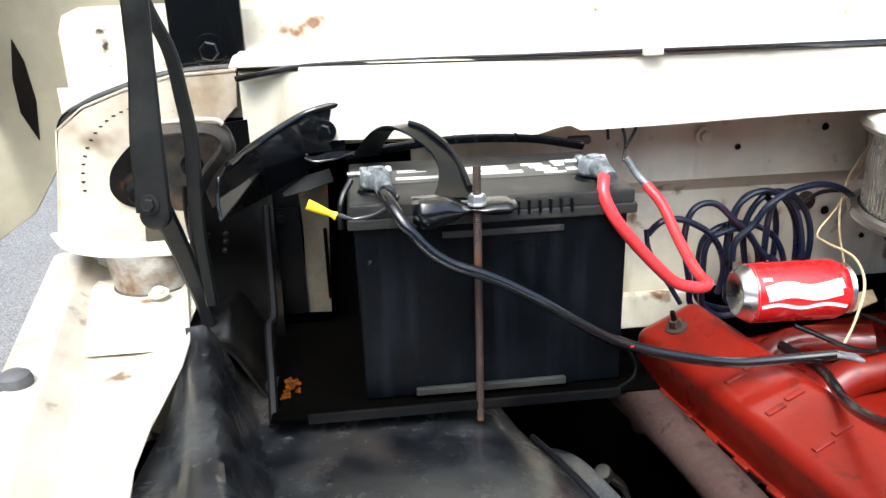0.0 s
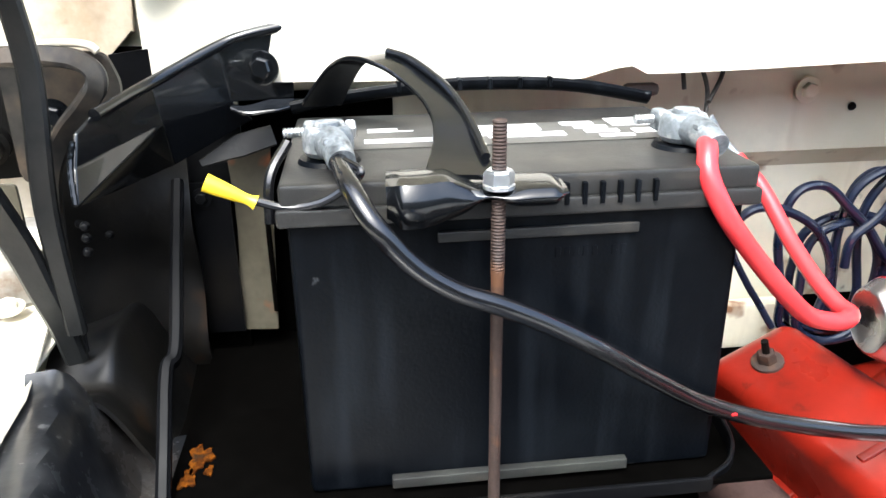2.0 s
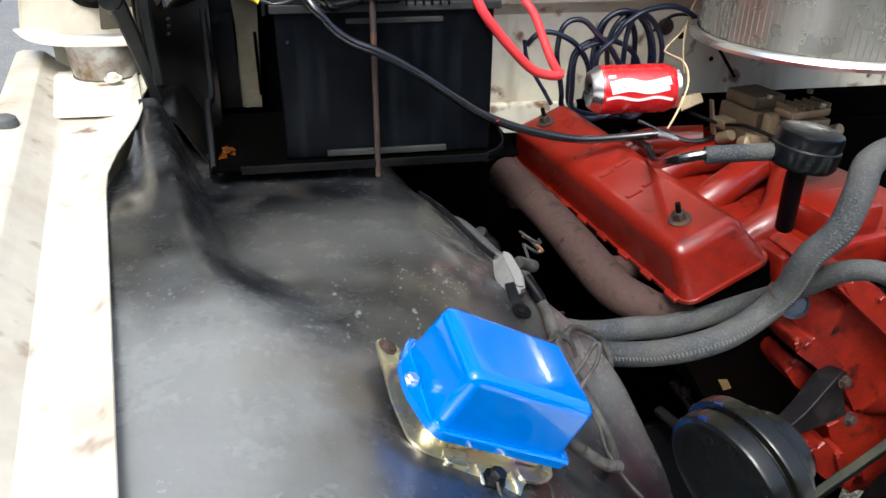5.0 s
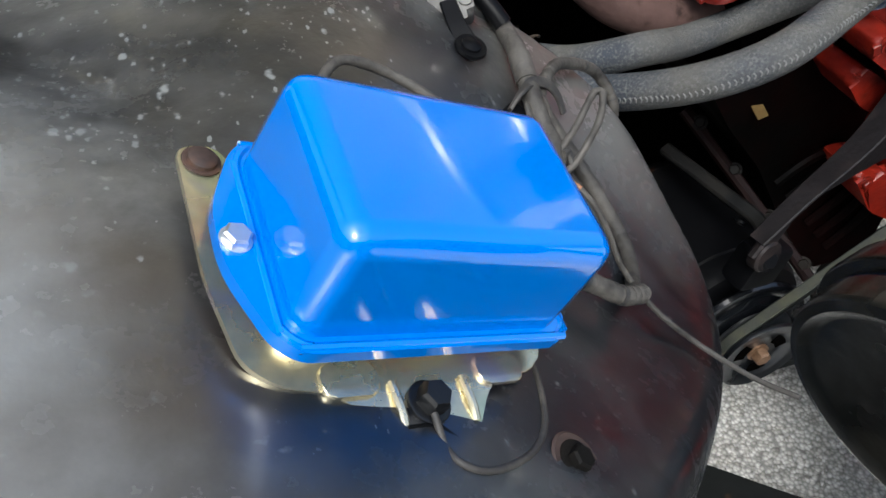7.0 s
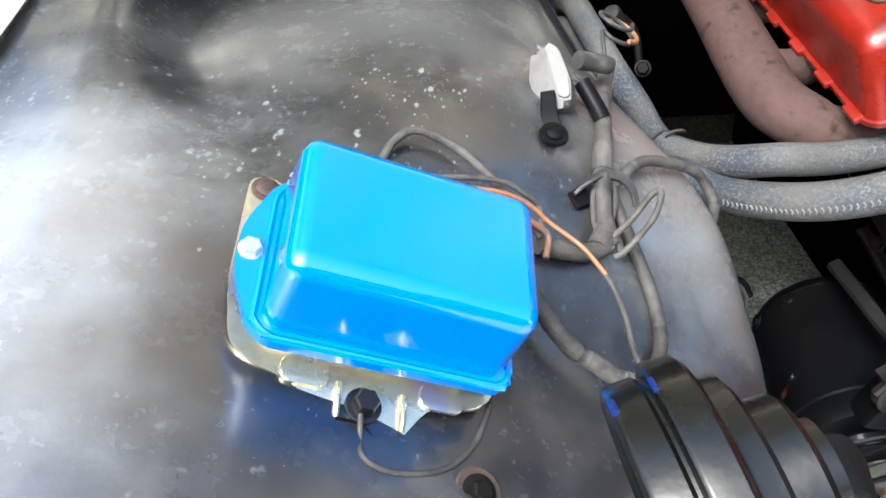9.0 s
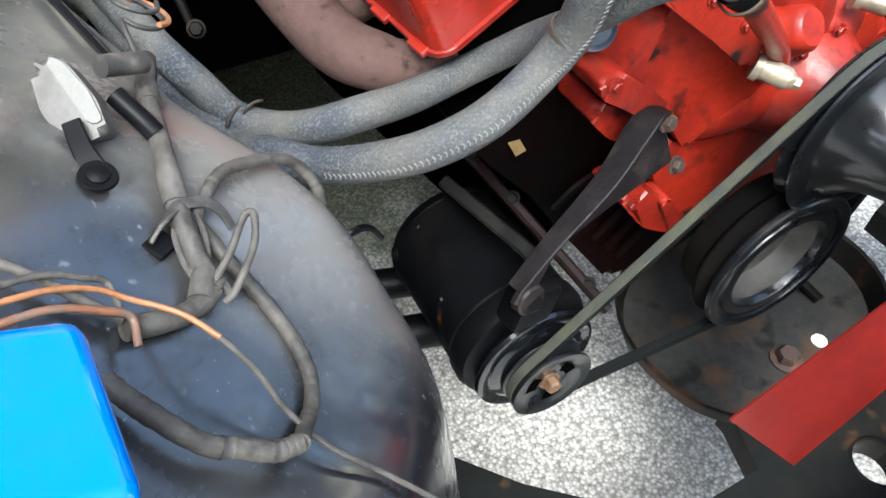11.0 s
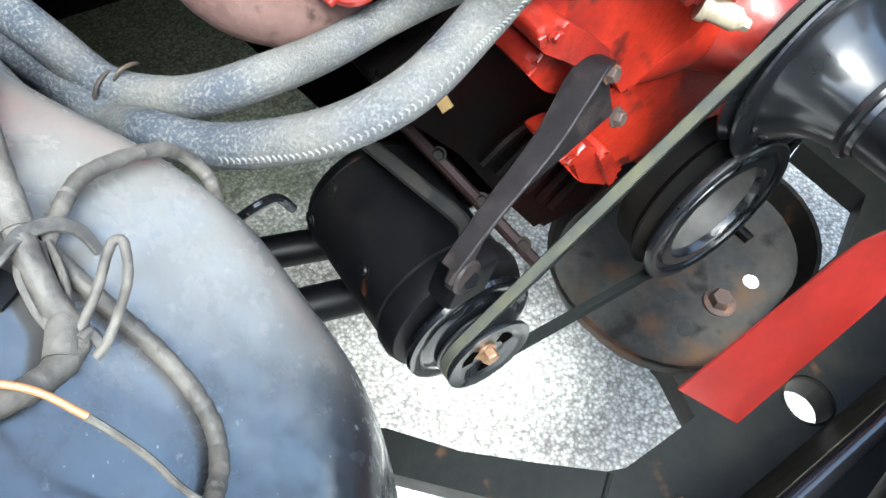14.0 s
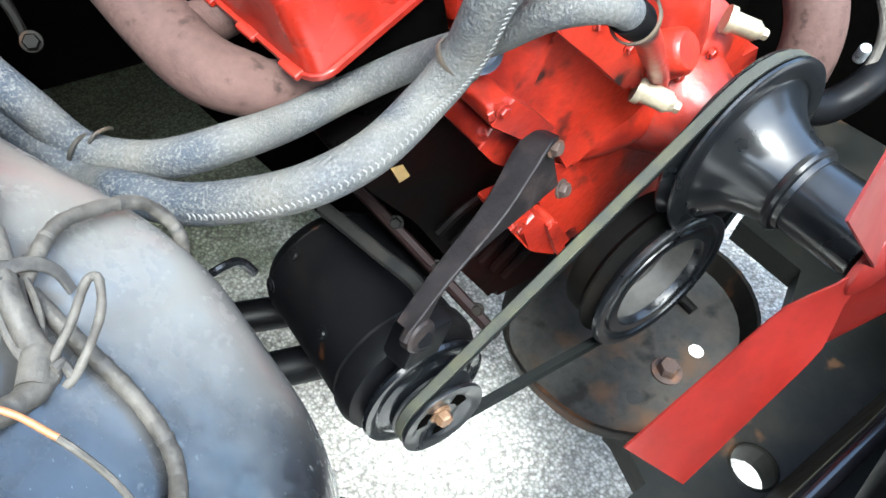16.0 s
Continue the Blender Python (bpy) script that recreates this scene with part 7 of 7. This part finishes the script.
part("clip_strap", bm_strip([(0.218, -0.371, -0.0415), (0.227, -0.363, -0.0385), (0.236, -0.356, -0.0385), (0.246, -0.3515, -0.0455), (0.2525, -0.352, -0.0545), (0.255, -0.357, -0.064)], (0.0055, 0.006, 0.006, 0.005), 0.0022, (0.6, 0.75, 0)), TAPE, clip)
part("clip_foot", bm_box((0.014, 0.012, 0.004), (0, 0, 0), 0.001, m=along((0.2215, -0.370, -0.0455), (0.4, -0.1, 0.9))), BLACK_SATIN, clip)
bundle = thing("frayed_bundle", "frayed cloth-taped bundle of thin wires below the clip", "wiring loom", group="wiring on the inner fender")
for dx, dy, r, m in ((0.0, 0.0, 0.0052, TAPE), (0.0055, 0.001, 0.0018, HARNESS), (-0.0045, -0.002, 0.0016, HARNESS), (0.0015, -0.003, 0.0022, TAPE), (0.003, 0.003, 0.0016, CABLE)):
    part("strand", bm_tube([(0.2355 + dx, -0.357 + dy, -0.046 - dx * 0.4), (0.2345 + dx * 1.3, -0.368 + dy, -0.0475 - dx * 0.6), (0.2335 + dx, -0.381 + dy, -0.0545 - dx * 0.5), (0.2345 + dx * 0.4, -0.393 + dy * 0.5, -0.0575)], r, 8), m, bundle)
wire("brown_wire", "brown wire leaving the regulator beside the orange one", [(0.141, -0.449, 0.022), (0.144, -0.428, 0.020), (0.150, -0.430, 0.008), (0.180, -0.420, -0.006), (0.196, -0.416, -0.022), (0.204, -0.416, -0.032), (0.203, -0.428, -0.037)], 0.0018, BROWN_WIRE)
wire("thin_grey_wire", "thin grey wire over the regulator's leads", [(0.141, -0.449, 0.022), (0.144, -0.428, 0.020), (0.150, -0.420, 0.014), (0.179, -0.406, -0.001), (0.193, -0.402, -0.015), (0.199, -0.399, -0.026), (0.201, -0.412, -0.033)], 0.0015, HARNESS)
wire("inner_cable", "thin dark cable lying along the fender's rear edge", [(0.165, -0.01, -0.05), (0.185, -0.08, -0.045), (0.21, -0.16, -0.05), (0.225, -0.22, -0.045)], 0.0035, CABLE)

plug = thing("connector_block", "weathered grey plastic wiring connector with black eyelet", "connector")
PB = along((0.206, -0.294, -0.016), (-0.15, -0.62, 0.75), (0.9, 0.1, 0.3)) @ Matrix.Diagonal((1.25, 1.1, 1.2, 1))
part("shell", bm_prism(round_poly([(-0.009, -0.016), (0.006, -0.019), (0.010, -0.004), (0.009, 0.017), (0.003, 0.024), (-0.004, 0.021), (-0.010, 0.004)], 0.004), 0.013, PB @ Matrix.Translation((0, 0, -0.003)), 0.004, seg=3), GREY, plug)
# thin paler layer over the shell's right part
part("pale_face", bm_prism(round_poly([(0.002, -0.012), (0.007, -0.014), (0.0095, 0.0), (0.008, 0.019), (0.003, 0.021)], 0.003), 0.0015, PB @ Matrix.Translation((0, 0, 0.0095)), 0.0006), mat("pale_plastic", (0.095, 0.092, 0.082), 0.55, var=0.25, scale=70), plug, "paler right face of the connector")
part("eyelet", bm_strip([(0.203, -0.310, -0.010), (0.204, -0.324, -0.016), (0.206, -0.334, -0.021)], (0.009, 0.010, 0.012), 0.003, (1, 0, 0.1)), BLACK_SATIN, plug)
part("eyelet_ring", bm_lathe([(0.0045, 0.0), (0.0085, 0.0), (0.009, 0.0012), (0.0085, 0.0026), (0.0045, 0.0026)], along((0.2065, -0.340, -0.0215), (0.3, -0.2, 0.9)), 28, closed=True), BLACK_SATIN, plug)
part("eyelet_bolt", bm_lathe([(0, 0.0045), (0.003, 0.0042), (0.0052, 0.0032), (0.0056, 0.0022), (0.0056, 0.0)], along((0.2065, -0.340, -0.0210), (0.3, -0.2, 0.9)), 18), BLACK_SATIN, plug)
part("plug", bm_tube([(0.224, -0.288, -0.018), (0.232, -0.300, -0.028), (0.236, -0.306, -0.034)], 0.0055, 12), BLACK_SATIN, plug)
part("plug", bm_tube([(0.222, -0.270, -0.012), (0.234, -0.262, -0.020), (0.242, -0.256, -0.026)], 0.0062, 12), TAPE, plug)
curl = wire("curled_wire", "small coil of grey wire with an orange end", [(0.240, -0.252, -0.026), (0.239, -0.236, -0.018)] + [(0.249 + 0.011 * math.cos(a) - 0.002 * math.sin(a), -0.217 + 0.005 * math.cos(a) + 0.013 * math.sin(a), -0.026 - 0.010 * math.cos(a) + 0.0012 * k) for k, a in enumerate(radians(g) for g in range(200, 760, 40))], 0.0015, TAPE)
part("orange_end", bm_tube([(0.251 + 0.012 * math.cos(a) - 0.002 * math.sin(a), -0.216 + 0.005 * math.cos(a) + 0.014 * math.sin(a), -0.0215 - 0.010 * math.cos(a)) for a in (radians(g) for g in range(-70, 111, 30))], 0.0017, 10), ORANGE, curl, "orange insulated end")
fb = thing("fender_bolt", "oxidised brown bolt in the inner fender", "bolt")
part("head", bm_bolt(0.0048, 0.005, along(fender_pt(0.0525, -0.588, 0.001), (0.6, -0.1, 0.8)), 0.0078), GREASE, fb)
part("worn_ring", bm_lathe([(0.0078, 0.0004), (0.0102, 0.0006), (0.0112, 0.0)], along(fender_pt(0.0525, -0.588, 0.0012), (0.6, -0.1, 0.8)), 24), RUSTY, fb, "brown oxidised ring of bare metal")

# ---- horn ----
horn = thing("horn", "black round horn with stepped drum and blue paint on its rim", "horn")
HM = along((0.2365, -0.612, 0.0400), (0.937, 0.30, 0.19), (0, 0, 1)) @ Matrix.Translation((0, 0, 0.002)) @ Matrix.Diagonal((0.88, 0.88, 0.80, 1))
HORNM = mat("horn_black", (0.0030, 0.0032, 0.0024), 0.28, coat=0.2, var=0.3, scale=25, bump=0.0012, bump_scale=60, dust=((0.02, 0.018, 0.013), 14, 0.52, 0.76), spec=0.3)
part("drum", bm_lathe([(0, 0.003), (0.036, 0.003), (0.0405, 0.0), (0.0435, 0.001), (0.0445, 0.003), (0.0445, 0.0125), (0.0432, 0.0140), (0.0432, 0.0152), (0.0470, 0.0162), (0.0478, 0.0180), (0.0470, 0.0275), (0.0445, 0.0298), (0.0405, 0.0305), (0.0385, 0.0312), (0.0380, 0.0325), (0.0370, 0.0385), (0.0340, 0.0405), (0.0275, 0.0412), (0.0262, 0.0425), (0.0258, 0.0530), (0.0230, 0.0555), (0.016, 0.0560), (0.015, 0.062), (0, 0.062)], HM, 72), HORNM, horn)
mark = HM.inverted() @ Vector((0.228, -0.595, 0.081))
ang = math.atan2(mark.y, mark.x)
for r, h, w, col in ((0.0443, 0.002, 0.0016, (0.0, 0.010, 0.085)), (0.0472, 0.0165, 0.0011, (0.0, 0.010, 0.085))):
    part("blue_mark", bm_tube([HM @ Vector((r * math.cos(ang + a), r * math.sin(ang + a), h)) for a in (-0.07, 0.0, 0.07)], w * 0.8, 8), mat("smeared_blue_paint", col, 0.4, var=0.2), horn, "smear of blue paint on the rim")
part("horn_bracket", bm_strip([HM @ Vector((0, 0, 0.060)), HM @ Vector((-0.01, 0, 0.072)), HM @ Vector((-0.05, 0, 0.078)), (0.31, -0.56, -0.10)], (0.018, 0.018), 0.004, (0, 1, 0)), GREASE, horn)

# ---- far side of the bay ----
pipe = thing("far_exhaust_manifold", "rust-pink cast manifold on the engine's far side", "exhaust manifold")
part("pipe", bm_tube([(1.02, -0.05, -0.10), (1.00, -0.16, -0.13), (0.985, -0.245, -0.195), (0.965, -0.27, -0.27), (0.95, -0.26, -0.36)], lambda k: 0.034 - 0.006 * k, 18), IRON, pipe)
part("pipe_flange", bm_lathe([(0.03, -0.006), (0.05, -0.006), (0.05, 0.006), (0.03, 0.006)], along((0.954, -0.265, -0.33), (0.1, -0.1, 1)), 24, closed=True), IRON, pipe)
lhose = thing("lower_hose", "black rubber hose behind the fan", "hose")
part("hose_wall", bm_tube([(0.93, -0.30, -0.26), (0.97, -0.315, -0.262), (1.02, -0.32, -0.24), (1.10, -0.30, -0.22)], 0.018, 16), BLACK_SATIN, lhose)
hw = thing("far_cable", "grey cable with a bright clip on the far inner fender", "cable")
part("sheath", bm_tube([(1.025, -0.275, -0.165), (1.028, -0.295, -0.19), (1.022, -0.308, -0.222), (1.005, -0.312, -0.25), (0.985, -0.318, -0.285)], 0.005, 10), HARNESS, hw)
part("clip", bm_lathe([(0, 0.020), (0.0055, 0.020), (0.0065, 0.017), (0.0065, 0), (0, 0)], along((1.012, -0.298, -0.226), (-0.4, -0.2, 0.9)), 14), LEAD, hw, "bright metal clip")
rail = thing("far_frame_rail", "pale dusty frame rail below the far inner fender", "frame rail")
part("web", bm_box((0.05, 1.2, 0.10), (0, 0, 0), 0.008, m=TURN @ Matrix.Translation((1.12, -0.25, -0.50))), mat("dusty_frame_paint", (0.10, 0.092, 0.078), 0.7, var=0.35, scale=9, dust=((0.05, 0.045, 0.038), 7, 0.45, 0.7)), rail)
part("lip", bm_box((0.09, 1.2, 0.012), (0, 0, 0), 0.003, m=TURN @ Matrix.Translation((1.10, -0.25, -0.444))), BEAM, rail)

# ---- low in the gap between apron and manifold ----
steer = thing("steering_coupling", "dark steel coupling with worn bright cap in the bay's gap", "coupling")
part("cap", bm_lathe([(0, 0.016), (0.008, 0.015), (0.010, 0.011), (0.010, 0.0), (0, 0)], along((0.262, 0.05, -0.15), (-0.3, -0.5, 0.8)), 22), mat("worn_steel_cap", (0.020, 0.017, 0.014), 0.6, metal=0.3, var=0.4), steer, "worn bright steel cap")
part("yoke", bm_strip([(0.268, 0.055, -0.152), (0.283, 0.04, -0.165), (0.288, 0.02, -0.20)], (0.014, 0.012, 0.012), 0.008, (0, 1, 0.2)), GREASE, steer)
part("yoke_bolt", bm_bolt(0.007, 0.008, along((0.29, 0.012, -0.19), (-0.1, -0.8, 0.6)), 0.009), SADDLE, steer)
